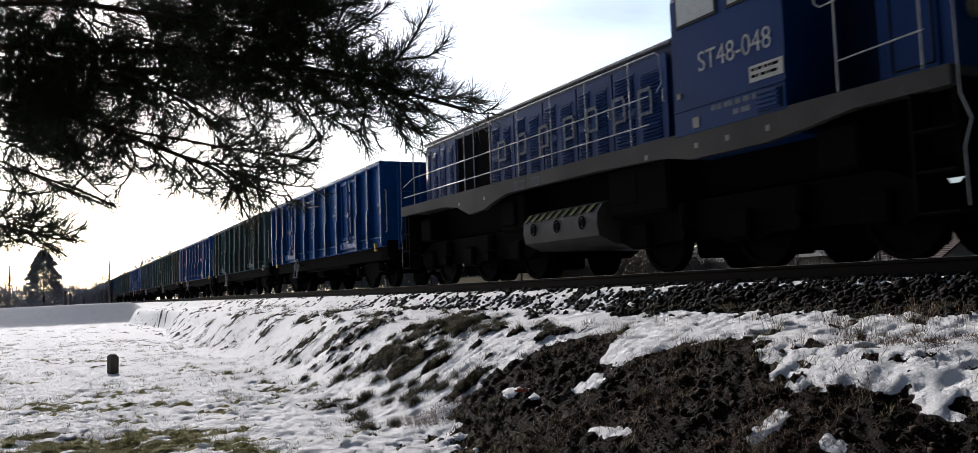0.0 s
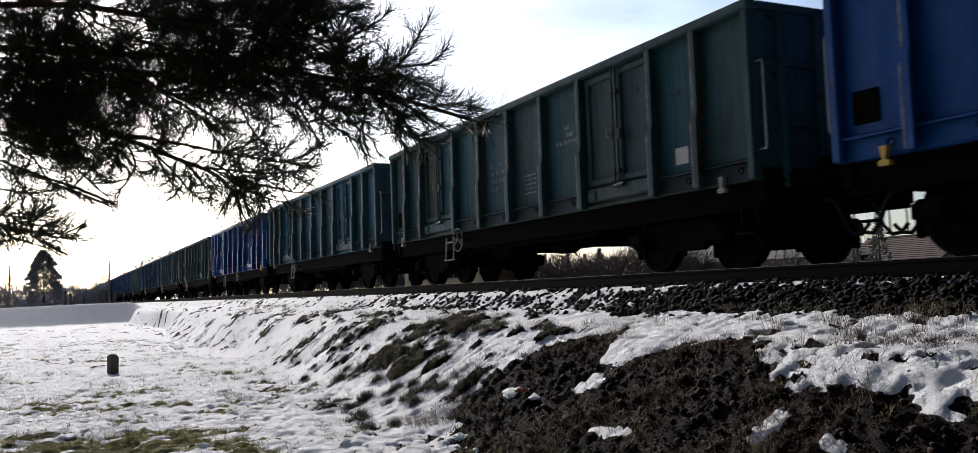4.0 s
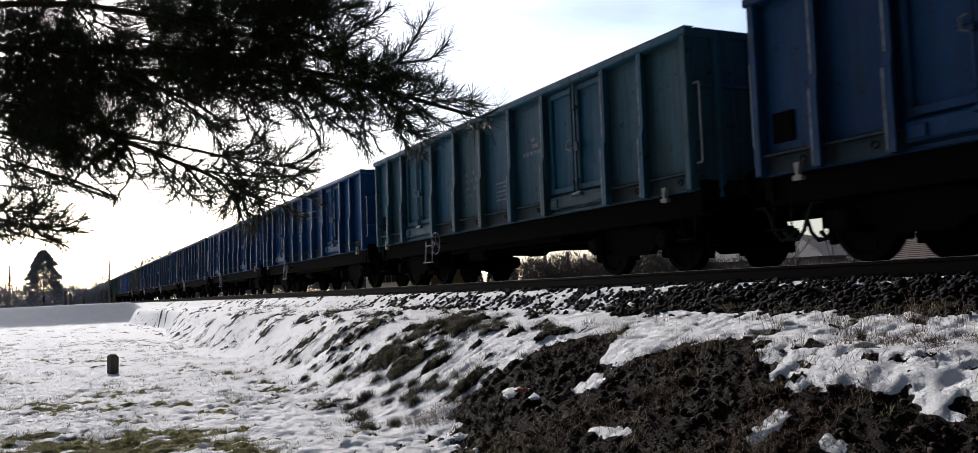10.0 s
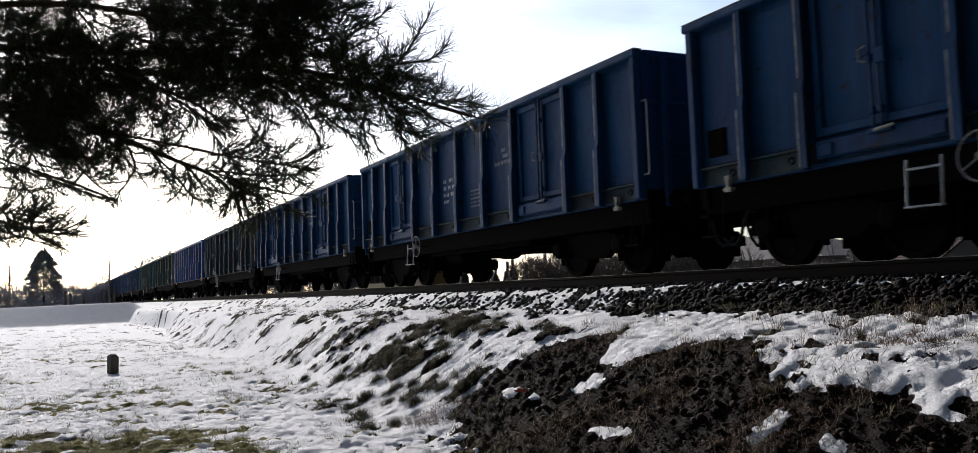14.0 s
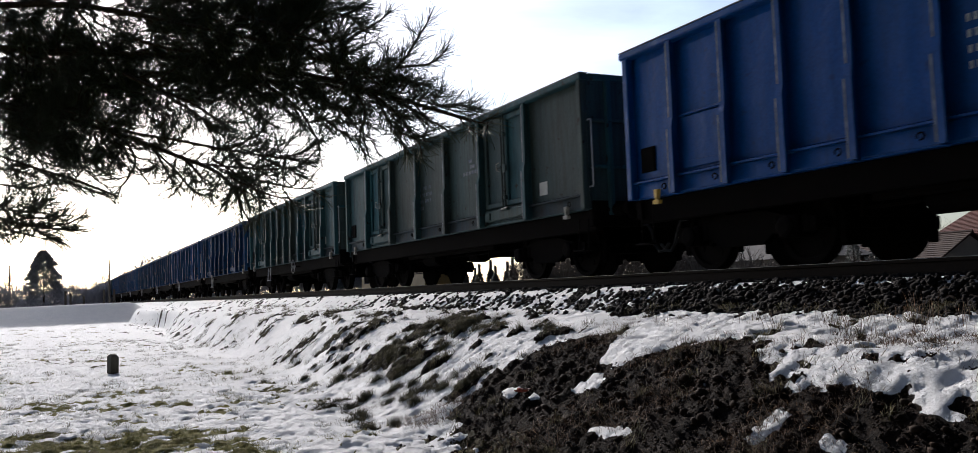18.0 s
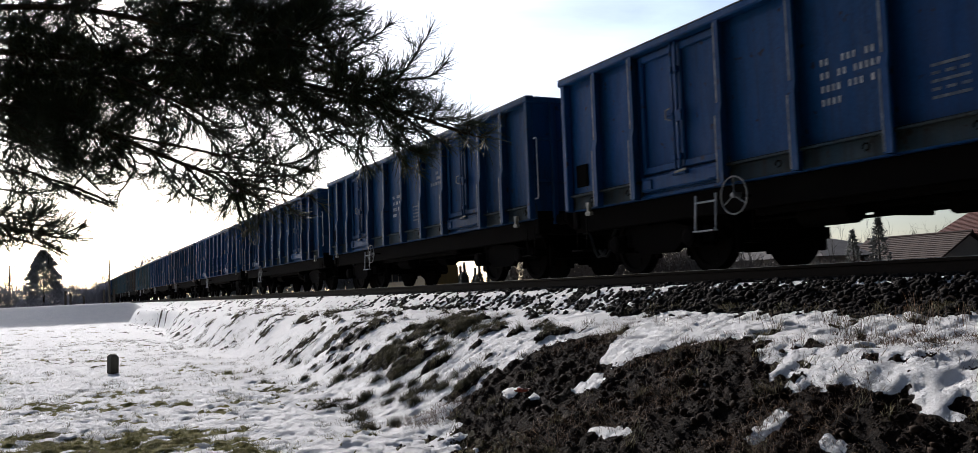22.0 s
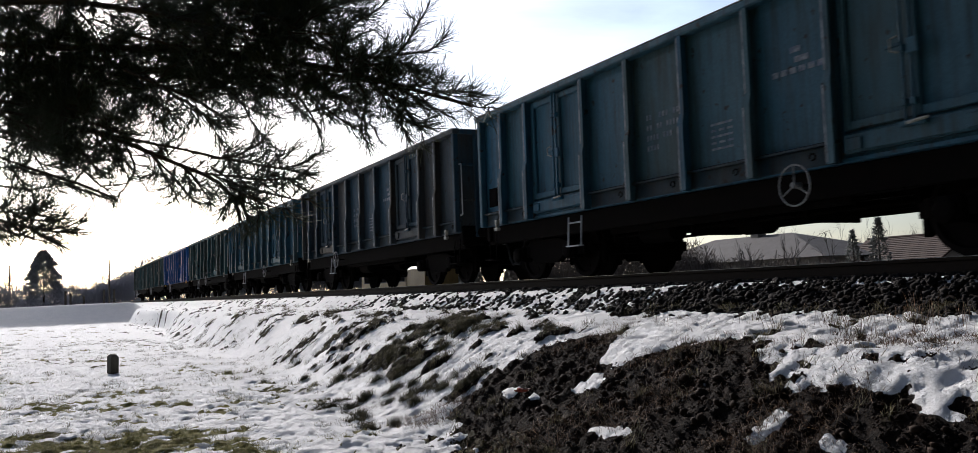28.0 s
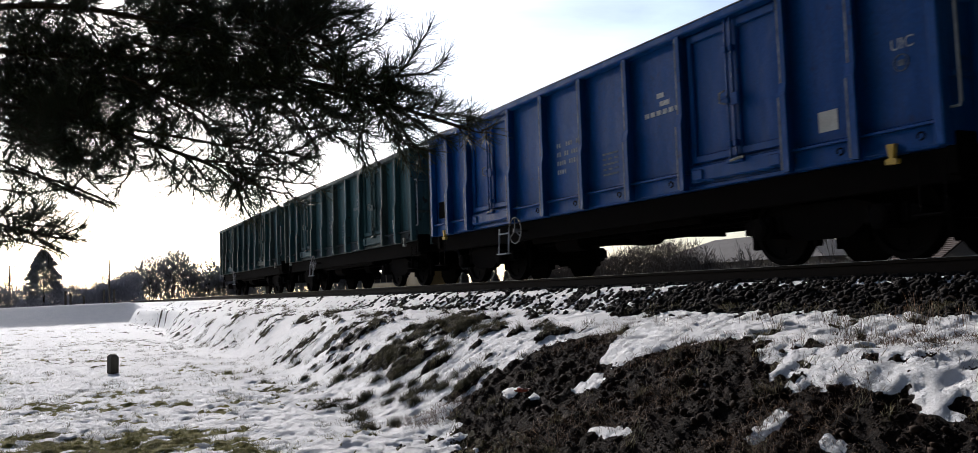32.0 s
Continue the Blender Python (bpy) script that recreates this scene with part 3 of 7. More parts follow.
def wheelset(r=0.46, gauge=0.75, axle=1.1):
    s = Shape()
    for k in (-1, 1):
        s.lathe([(k * (gauge - 0.07), r + 0.028), (k * (gauge - 0.045), r + 0.028), (k * (gauge - 0.035), r), (k * (gauge + 0.065), r - 0.006), (k * (gauge + 0.065), r - 0.07), (k * (gauge + 0.02), r - 0.09), (k * (gauge + 0.015), 0.14), (k * (gauge + 0.08), 0.12), (k * (gauge + 0.08), 0.07)], "y", n=28)
        for j in range(4):
            a = j * math.pi / 2 + 0.4
            s.lathe([(k * (gauge + 0.015), 0.05), (k * (gauge + 0.03), 0.05)], "y", (0.27 * math.cos(a), 0, 0.27 * math.sin(a)), 8)
    s.lathe([(-axle, 0.065), (axle, 0.065)], "y", n=12)
    return s


WHEELSET = wheelset().mesh("wheelset", M_WHEEL, True)
LOCO_WHEELSET = wheelset(0.525, 0.75, 1.12).mesh("wheelset", M_WHEEL, True)
BODY_CACHE = {}


def cached(key, build, material, smooth=False):
    if (key, material.name) not in BODY_CACHE:
        BODY_CACHE[(key, material.name)] = build().mesh(key, material, smooth)
    return BODY_CACHE[(key, material.name)]


def bogie_frame():
    s = Shape()
    for k in (-1, 1):
        y0, y1 = k * 0.95, k * 1.07
        s.prism([(-1.28, 0.40), (-1.28, 0.56), (-0.75, 0.62), (-0.45, 0.70), (0.45, 0.70), (0.75, 0.62), (1.28, 0.56), (1.28, 0.40), (1.05, 0.38), (0.6, 0.42), (0.4, 0.28), (-0.4, 0.28), (-0.6, 0.42), (-1.05, 0.38)], y0, y1, "y")
        for x in (-0.9, 0.9):
            s.box(x - 0.16, x + 0.16, k * 0.93, k * 1.16, 0.33, 0.60, 0.03)
            s.lathe([(k * 1.15, 0.13), (k * 1.20, 0.13), (k * 1.22, 0.08)], "y", (x, 0, 0.46), 14)
            for dx in (-0.24, 0.24):
                s.lathe([(0.40, 0.075), (0.60, 0.075)], "z", (x + dx, k * 1.02, 0), 10)
        for x in (-1.42, -0.38, 0.38, 1.42):
            s.box(x - 0.05, x + 0.05, k * 0.70, k * 0.80, 0.22, 0.62, 0.02)
    s.box(-0.22, 0.22, -1.0, 1.0, 0.42, 0.72, 0.03)
    s.box(-1.34, -1.24, -1.0, 1.0, 0.42, 0.54, 0.02)
    s.box(1.24, 1.34, -1.0, 1.0, 0.42, 0.54, 0.02)
    s.lathe([(0.70, 0.3), (0.80, 0.3)], "z", n=16)
    return s


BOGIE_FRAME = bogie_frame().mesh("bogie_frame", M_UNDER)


def buffers_and_couplings(wag, half):
    """Two buffers, hook with links and air hoses at each end of the frame."""
    for e in (-1, 1):
        for k in (-1, 1):
            b = part("buffer", cached("buffer_body%d" % e, lambda: Shape().lathe([(0, 0.13), (e * 0.05, 0.13), (e * 0.06, 0.105), (e * 0.32, 0.105), (e * 0.32, 0.08), (e * 0.56, 0.08)], "x", n=16), M_UNDER, True), M_UNDER, wag, at=(e * half, k * 0.875, 1.05))
            part("buffer_head", cached("buffer_head%d" % e, lambda: Shape().lathe([(e * 0.55, 0.08), (e * 0.57, 0.2), (e * 0.60, 0.225), (e * 0.62, 0.2), (e * 0.625, 0.05)], "x", n=18), M_WHEEL, True), M_WHEEL, b)

        def coupling():
            s = Shape().box(0, e * 0.32, -0.05, 0.05, 0.98, 1.10, 0.02)
            s.tube([(e * 0.30, 0, 1.10), (e * 0.42, 0, 1.08), (e * 0.44, 0, 1.0), (e * 0.36, 0, 0.95)], 0.035, 6)
            for y in (-0.07, 0.07):
                s.tube([(e * 0.30, y, 1.02), (e * 0.42, y, 0.86), (e * 0.52, y, 0.74), (e * 0.62, y, 0.86)], 0.02, 5)
            return s.tube([(e * 0.52, -0.16, 0.74), (e * 0.52, 0.16, 0.74)], 0.028, 6)
        part("coupling", cached("coupling%d" % e, coupling, M_UNDER), M_UNDER, wag, "screw coupling with hook", at=(e * half, 0, 0))
        for y in (-0.36, 0.30):
            part("air_hose", cached("air_hose%d%d" % (e, y > 0), lambda: Shape().tube([(e * a, y, z) for a, z in ((0.0, 0.80), (0.16, 0.80), (0.26, 0.68), (0.34, 0.46), (0.46, 0.34), (0.60, 0.36), (0.70, 0.46))], 0.026, 7), M_RUBBER, True), M_RUBBER, wag, at=(e * half, 0, 0))


def post_shape():
    """A channel-shaped post, open to one side and deeper below mid-height."""
    s = Shape()

    def channel(h, d):
        t = 0.012
        return [(-h, 0), (-h, -d), (h, -d), (h, -d + 0.035), (h - t, -d + 0.035), (h - t, -d + t), (-h + t, -d + t), (-h + t, 0)]
    rings = [(3.15, channel(0.046, 0.167)), (2.08, channel(0.046, 0.167)), (1.95, channel(0.056, 0.205)), (1.06, channel(0.056, 0.205))]
    n = 8
    v = [(x, y, z) for z, line in rings for x, y in line]
    f = [(i * n + k, i * n + (k + 1) % n, (i + 1) * n + (k + 1) % n, (i + 1) * n + k) for i in range(3) for k in range(n)]
    for i in (0, 3):
        f += [tuple(i * n + q for q in c) for c in ((0, 1, 6, 7), (1, 2, 5, 6), (2, 3, 4, 5))]
    return s.add(v, f)


def worn_edge():
    """A pale strip on a post's outer flange: its sunlit edge painted on, with wear."""
    s = Shape()
    for x, y, z0, z1 in ((-0.047, -0.167, 2.10, 3.13), (-0.057, -0.205, 1.08, 1.93)):
        s.box(x, x + 0.026, y - 0.003, y + 0.002, z0, z1)
    return s


def panel_shape(w):
    """A side sheet with a stiffening ledge above its lower strip, in one pressing."""
    return Shape().prism([(0.012, 3.18), (0.012, 1.30), (-0.02, 1.30), (-0.010, 1.35), (-0.012, 1.42), (-0.014, 3.05), (-0.002, 3.12), (0.0, 3.18)], 0, w, "x")


def strip_shape(w):
    """The lower strip of a side with its ledge; rubbed, on most wagons darkened for shade."""
    return Shape().prism([(0.012, 1.298), (0.012, 1.08), (-0.03, 1.08), (-0.035, 1.095), (-0.02, 1.285), (-0.100, 1.290), (-0.104, 1.315), (-0.022, 1.342), (-0.022, 1.298)], 0, w, "x")


def door_leaf(w):
    s = Shape().box(0, w, 0, 0.02, 1.40, 3.12)
    for a, b, c, d in ((0, 0.09, 1.4, 3.12), (w - 0.09, w, 1.4, 3.12), (0.09, w - 0.09, 1.4, 1.50), (0.09, w - 0.09, 3.02, 3.12)):
        s.box(a, b, -0.055, 0, c, d, 0.012)
    return s


def lock_bars():
    s = Shape()
    for x in (-0.05, 0.05):
        s.tube([(x, -0.10, 1.32), (x, -0.10, 3.14)], 0.018, 6)
        for z in (1.55, 2.1, 2.75):
            s.box(x - 0.03, x + 0.03, -0.13, -0.05, z - 0.04, z + 0.04, 0.01)
    s.box(-0.22, -0.03, -0.14, -0.11, 2.12, 2.16, 0.008)
    s.box(0.03, 0.16, -0.14, -0.11, 2.02, 2.18, 0.008)
    s.box(-0.09, 0.20, -0.16, -0.08, 1.30, 1.36, 0.012)
    return s


LAYOUTS = {      # posts, double doors and hatches on one half of a side; the other half mirrors it
    "doors": ((0.0, 1.27, 5.40), ((2.52, 4.42),), ()),
    "doors near ends": ((0.0, 1.03, 2.07), ((3.10, 5.00),), ()),
    "wide bays": ((0.85,), ((2.60, 4.50),), ()),
    "hatches": ((0.0, 1.20, 2.25, 3.25, 4.25, 5.30), (), ((4.25, 5.30),)),
}


def build_wagon(colour, label, layout="doors"):
    paint = PAINTS[colour]
    wag = thing("goods_wagon", label, "wagon", "wagons of the goods train")
    for k in (-1, 1):          # both long sides; k = -1 faces the field
        side = part("side_frame", cached("side_frame%d" % k, lambda: Shape().box(-HALF_L, HALF_L, k * 1.2, k * 1.33, LOW_Z - 0.02, 1.12, 0.01).box(-HALF_L, HALF_L, k * 1.27, k * 1.292, 1.08, 3.2), paint), paint, wag)
        turn = 0 if k < 0 else 180
        posts, doors, hatches = LAYOUTS[layout]
        lines = sorted({-HALF_L, HALF_L, *posts, *[-q for q in posts], *[e for d in doors for e in d], *[-e for d in doors for e in d]})
        for x0, x1 in zip(lines[:-1], lines[1:]):
            mid = (abs(x0) + abs(x1)) / 2
            if x0 * x1 > 0 and any(d0 < mid < d1 for d0, d1 in doors):
                w = (x1 - x0) / 2 - 0.085
                for xa in (x0 + 0.08, (x0 + x1) / 2 + 0.005):
                    xs = xa if k < 0 else xa + w
                    part("door_leaf", cached("door_leaf%.2f" % w, lambda: door_leaf(w), paint), paint, wag, at=(xs, k * 1.31, 0), turn=turn)
                xm = (x0 + x1) / 2
                d = part("door_lock", cached("lock_bars", lock_bars, paint), paint, wag, at=(xm, k * 1.31, 0), turn=turn)
                part("lock_handle", cached("lock_handle", lambda: Shape().tube([(-0.05, -0.15, 2.05), (-0.13, -0.17, 2.08), (-0.13, -0.17, 2.2), (-0.06, -0.15, 2.22)], 0.012, 5), M_HOOKGREY), M_HOOKGREY, d)
                part("lock_lever", cached("lock_lever", lambda: Shape().tube([(0.0, -0.16, 1.33), (0.25, -0.17, 1.35)], 0.017, 5), M_HOOKGREY), M_HOOKGREY, d)
                part("door_sill", cached("door_sill", lambda: Shape().box(-0.87, 0.87, -0.10, 0.0, 1.15, 1.36, 0.02).box(-0.8, -0.6, -0.13, -0.1, 1.17, 1.31, 0.01).box(0.6, 0.8, -0.13, -0.1, 1.17, 1.31, 0.01), paint), paint, wag, at=(xm, k * 1.305, 0), turn=turn)
            else:
                xs = x0 if k < 0 else x1
                panel = part("side_panel", cached("panel%.2f" % (x1 - x0), lambda: panel_shape(x1 - x0), paint), paint, wag, at=(xs, k * 1.305, 0), turn=turn)
                # all but the bright blue wagons get the strip with painted shade
                worn = paint if colour == "bright blue" else M_STRIP
                part("lower_strip", cached("strip%.2f" % (x1 - x0), lambda: strip_shape(x1 - x0), worn), worn, panel, "rubbed and rusty lower strip" if worn is M_STRIP else "")
                if x1 - x0 > 0.9:
                    part("rope_ring", cached("rope_ring", lambda: Shape().tube([(0.045 * math.cos(a * 0.9), -0.075, 1.19 + 0.04 * math.sin(a * 0.9)) for a in range(-2, 5)], 0.011, 5), M_UNDER), M_UNDER, panel, at=((x1 - x0) * 0.7, 0, 0))
                if any(h0 < mid < h1 for h0, h1 in hatches):
                    part("hatch_door", cached("hatch_door", lambda: Shape().box(0.08, 0.92, -0.05, -0.015, 1.37, 2.08, 0.012).box(0.18, 0.82, -0.056, -0.05, 1.47, 1.98).box(0.03, 0.97, -0.07, -0.015, 2.09, 2.13, 0.01), paint), paint, panel, "low loading hatch")
        for q in sorted({x for x in lines if abs(x) < HALF_L}):
            pole = part("post", cached("post", post_shape, paint), paint, wag, at=(q, k * 1.305, 0), turn=turn)
            part("worn_edge", cached("worn_edge", worn_edge, M_EDGE), M_EDGE, pole, "pale line on the post's edge, painted sunlight and wear")
        for sx in (-1, 1):
            part("corner_post", cached("corner_post", lambda: Shape().box(-0.06, 0.06, -0.06, 0.06, 1.06, 3.2, 0.015), paint), paint, wag, at=(sx * (HALF_L - 0.055), k * 1.39, 0))
            part("tie_hook", cached("tie_hook", lambda: Shape().prism([(-0.045, 1.16), (0.045, 1.16), (0.022, 1.02), (0.075, 1.0), (0.065, 0.955), (-0.065, 0.955), (-0.075, 1.0), (-0.022, 1.02)], -0.12, -0.06, "y"), M_YELLOW if colour == "bright blue" else M_HOOKGREY), M_YELLOW, wag, "yellow cast hook" if colour == "bright blue" else "pale worn cast hook", at=(sx * 5.78, k * 1.305, 0), turn=turn)
        part("top_rail", cached("top_rail%d" % k, lambda: Shape().box(-HALF_L - 0.05, HALF_L + 0.05, k * 1.30, k * 1.475, 3.15, 3.255, 0.02), paint), paint, wag)
        part("top_edge", cached("top_edge%d" % k, lambda: Shape().box(-HALF_L - 0.045, HALF_L + 0.045, k * 1.305, k * 1.47, 3.256, 3.27, 0.004), M_RIM), M_RIM, wag, "worn bare metal upper edge")
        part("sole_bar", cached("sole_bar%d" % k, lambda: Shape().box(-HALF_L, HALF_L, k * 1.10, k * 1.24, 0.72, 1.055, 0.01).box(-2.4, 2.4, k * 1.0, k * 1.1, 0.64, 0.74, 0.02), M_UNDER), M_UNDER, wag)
        # handrails at the ends
        for e in (-1, 1):
            part("handrail", cached("handrail%d" % e, lambda: Shape().tube([(0, 0, 1.42), (e * 0.10, 0, 1.42), (e * 0.115, 0, 1.46), (e * 0.115, 0, 2.46), (e * 0.10, 0, 2.5), (0, 0, 2.5)], 0.014, 6), M_TUBE, True), M_TUBE, wag, at=(e * HALF_L, k * 1.33, 0))
            part("foot_step", cached("foot_step", lambda: Shape().tube([(-0.14, 0, 0.93), (-0.14, -0.02, 0.42)], 0.012, 5).tube([(0.14, 0, 0.93), (0.14, -0.02, 0.42)], 0.012, 5).box(-0.17, 0.17, -0.12, 0.06, 0.40, 0.425, 0.006), M_WHEEL), M_WHEEL, wag, at=(e * 6.15, k * 1.30, 0), turn=turn)
    for e in (-1, 1):
        wall = part("end_wall", cached("end_wall%d" % e, lambda: Shape().box(e * (HALF_L - 0.05), e * HALF_L, -1.33, 1.33, 1.10, 3.18), paint), paint, wag)
        for y in (-0.95, -0.32, 0.32, 0.95):
            part("end_rib", cached("end_rib%d" % e, lambda: Shape().box(e * HALF_L, e * (HALF_L + 0.085), -0.05, 0.05, 0.96, 3.16, 0.015), paint), paint, wall, at=(0, y, 0))
        for z in (1.75, 2.5):
            part("end_rail", cached("end_rail%d" % e, lambda: Shape().box(e * HALF_L, e * (HALF_L + 0.05), -1.33, 1.33, -0.03, 0.03, 0.01), paint), paint, wall, at=(0, 0, z))
        part("end_top_rail", cached("end_top%d" % e, lambda: Shape().box(e * (HALF_L - 0.09), e * (HALF_L + 0.05), -1.30, 1.30, 3.15, 3.262, 0.02), paint), paint, wag)
        part("head_stock", cached("head_stock%d" % e, lambda: Shape().box(e * (HALF_L - 0.12), e * (HALF_L + 0.02), -1.3, 1.3, 0.78, 1.20, 0.02), M_UNDER), M_UNDER, wag)
    part("floor", cached("wagon_floor", lambda: Shape().box(-HALF_L + 0.06, HALF_L - 0.06, -1.3, 1.3, 1.16, 1.23), M_INSIDE), M_INSIDE, wag, "rusty empty floor")

    def under():
        s = Shape()
        for y in (-0.35, 0.35):
            s.box(-6.3, 6.3, y - 0.06, y + 0.06, 0.80, 1.16, 0.01)
        for x in (-4.5, -2.8, -1.4, 0, 1.4, 2.8, 4.5):
            s.box(x - 0.05, x + 0.05, -1.12, 1.12, 0.82, 1.14, 0.01)
        s.tube([(-3.2, -0.62, 0.62), (3.2, -0.62, 0.62)], 0.02, 5)
        s.tube([(-3.0, 0.2, 0.58), (3.0, 0.2, 0.60)], 0.022, 5)
        s.tube([(-5.0, 0.66, 0.7), (5.0, 0.66, 0.7)], 0.03, 6)
        for x in (-2.9, -0.9, 1.3, 2.9):
            s.box(x - 0.03, x + 0.03, -0.68, 0.26, 0.52, 0.84, 0.01)
        return s
    part("underframe", cached("underframe", under, M_UNDER), M_UNDER, wag)
    part("brake_cylinder", cached("brake_cylinder", lambda: Shape().lathe([(-0.9, 0.05), (-0.5, 0.06), (-0.48, 0.19), (0.0, 0.2), (0.02, 0.1)], "x", (0.3, -0.3, 0.66), 16), M_UNDER, True), M_UNDER, wag)
    part("air_tank", cached("air_tank", lambda: Shape().lathe([(-0.42, 0.05), (-0.38, 0.17), (0.38, 0.17), (0.42, 0.05)], "x", (-1.5, -0.75, 0.62), 14), M_UNDER, True), M_UNDER, wag)
    if layout.startswith("doors"):
        hub = part("brake_wheel", cached("brake_wheel", lambda: Shape().tube([(0.235 * math.cos(a * math.pi / 12), 0, 0.235 * math.sin(a * math.pi / 12)) for a in range(25)], 0.011, 6).lathe([(-0.03, 0.035), (0.09, 0.035)], "y", n=10).tube([(0, 0, 0), (0, 0.0, 0.235)], 0.011, 5).tube([(0, 0, 0), (0.2, 0, -0.117)], 0.009, 5).tube([(0, 0, 0), (-0.2, 0, -0.117)], 0.009, 5), M_HANDWHEEL, True), M_HANDWHEEL, wag, "thin pale hand wheel for the brake", at=(-2.30, -1.50, 0.89))
        part("spindle", cached("spindle", lambda: Shape().tube([(0, 0.0, 0), (0, 0.4, 0)], 0.02, 6), M_UNDER), M_UNDER, hub)
        part("ladder_step", cached("ladder_step", lambda: Shape().tube([(-0.2, 0, 0.98), (-0.2, -0.03, 0.50), (0.2, -0.03, 0.50), (0.2, 0, 0.98)], 0.016, 6).tube([(-0.2, -0.01, 0.88), (0.2, -0.01, 0.88)], 0.014, 6).box(-0.2, 0.2, -0.08, 0.02, 0.49, 0.51, 0.004), M_TUBE), M_TUBE, wag, "grey tubular step below the door", at=(-3.0, -1.36, 0))
    part("card_holder", cached("card_holder", lambda: Shape().box(-0.17, 0.17, -0.02, 0, 1.44, 1.80, 0.006).box(-0.14, 0.14, -0.028, -0.02, 1.47, 1.77), M_UNDER), M_UNDER, wag, "dark card holder", at=(-6.03, -1.32, 0))
    def letters(*words):
        """Start and width of each character in words given as (start, count)."""
        return [(q + 0.075 * i, 0.036) for q, n in words for i in range(n)]
    tagged(part("number_lettering", cached("number_lettering", lambda: bars(-0.98, 2.26, [letters((0, 2), (0.30, 3), (0.62, 2)), letters((0, 2), (0.24, 2), (0.46, 5)), letters((0, 4), (0.38, 3), (0.68, 1)), letters((0, 4))], 0.075, 0.075, -1.322), M_WHITE if "blue" in colour else M_FAINT), M_WHITE, wag, "rows of worn pale lettering"), kind="stuff")
    tagged(part("capacity_table", cached("capacity_table", lambda: bars(0.40, 1.88, [[(0, 0.42)], [(0, 0.1), (0.16, 0.1), (0.32, 0.1)], [(0, 0.42)], [(0, 0.1), (0.16, 0.1), (0.32, 0.1)], [(0, 0.42)]], 0.03, 0.05, -1.322), M_FAINT), M_FAINT, wag), kind="stuff")
    tagged(part("operator_mark", cached("operator_mark", lambda: bars(1.55, 2.52, [[(0.30, 0.16)], [(0.36, 0.22)], [(0, 0.1), (0.14, 0.1), (0.28, 0.1), (0.42, 0.1), (0.56, 0.1), (0.7, 0.1)]], 0.07, 0.05, -1.322), M_WHITE if colour == "bright blue" else M_FAINT), M_FAINT, wag, "faded pale operator mark"), kind="stuff")
    if colour in ("bright blue", "grey-green", "faded blue"):
        part("paper_label", cached("paper_label", lambda: Shape().box(4.78, 5.05, -1.326, -1.319, 1.45, 1.68), M_PAPER), M_PAPER, wag, "pale square paper label")
    if colour == "bright blue":
        ob = part("standard_mark", BODY_CACHE.setdefault("uic", text_mesh("standard_mark", "UIC", 0.17, M_WHITE)), M_WHITE, wag, "white lettering")
        ob.matrix_basis = pose(5.78, -1.321, 2.12)
        part("standard_ring", cached("standard_ring", lambda: Shape().tube([(5.9 + 0.085 * math.cos(a * math.pi / 8), -1.321, 1.98 + 0.085 * math.sin(a * math.pi / 8)) for a in range(17)], 0.008, 4).box(5.86, 5.94, -1.324, -1.319, 1.95, 2.01), M_FAINT), M_FAINT, wag)
    buffers_and_couplings(wag, HALF_L)
    for e in (-1, 1):
        bogie = part("bogie", BOGIE_FRAME, M_UNDER, wag, "black two-axle bogie", at=(e * 4.5, 0, 0))
        for a in (-0.9, 0.9):
            w = part("wheelset", WHEELSET, M_WHEEL, bogie, at=(a, 0, 0.46))
    return wag


WAGON_PAINTS = ["bright blue", "grey-green", "bright blue", "grey-green", "teal", "bright blue", "grey-green", "teal", "dull blue", "teal", "faded blue", "faded blue", "dull blue", "dull blue", "dull blue", "grey-brown", "bright blue",
                "grey-green", "grey-green", "dull blue", "faded blue", "dull blue", "dull blue", "faded blue", "dull blue", "faded blue", "teal", "grey-brown", "teal", "grey-green", "bright blue", "grey-green", "grey-green"]
PITCH_M = 14.04


def train_x(t):
    """Where the front wall of the first wagon stands on the line at t seconds."""
    return -21.85 + 13.977 * t - 0.00963 * t * t


LABELS = {"bright blue": "clean bright blue steel open goods wagon with ribbed sides", "faded blue": "faded blue steel open goods wagon with dusty ribbed sides", "dull blue": "dull dark blue open goods wagon with streaked ribbed sides",
          "grey-green": "dark grey-green open goods wagon with grimy ribbed sides", "teal": "weathered teal open goods wagon with stained ribbed sides", "grey-brown": "grey-brown open goods wagon with rusty mottled sides"}
wagons, models = [], {}
for i, colour in enumerate(WAGON_PAINTS):
    x = train_x(0) - HALF_L - i * PITCH_M
    layout = {16: "hatches", 17: "wide bays", 18: "doors near ends"}.get(i, "doors")
    if (colour, layout) not in models:
        made = build_wagon(colour, LABELS[colour], layout)
        made.matrix_basis = pose(x, TRACK_Y, 0)
        models[(colour, layout)] = made
        wagons.append(made)
    else:
        wagons.append(copy_thing(models[(colour, layout)], pose(x, TRACK_Y, 0)))
tagged(wagons[16], "clean bright blue open goods wagon with low loading hatches")
tagged(wagons[17], "dark grey-green open goods wagon with broad plain bays")
tagged(wagons[18], "dark grey-green open goods wagon with three block letters")


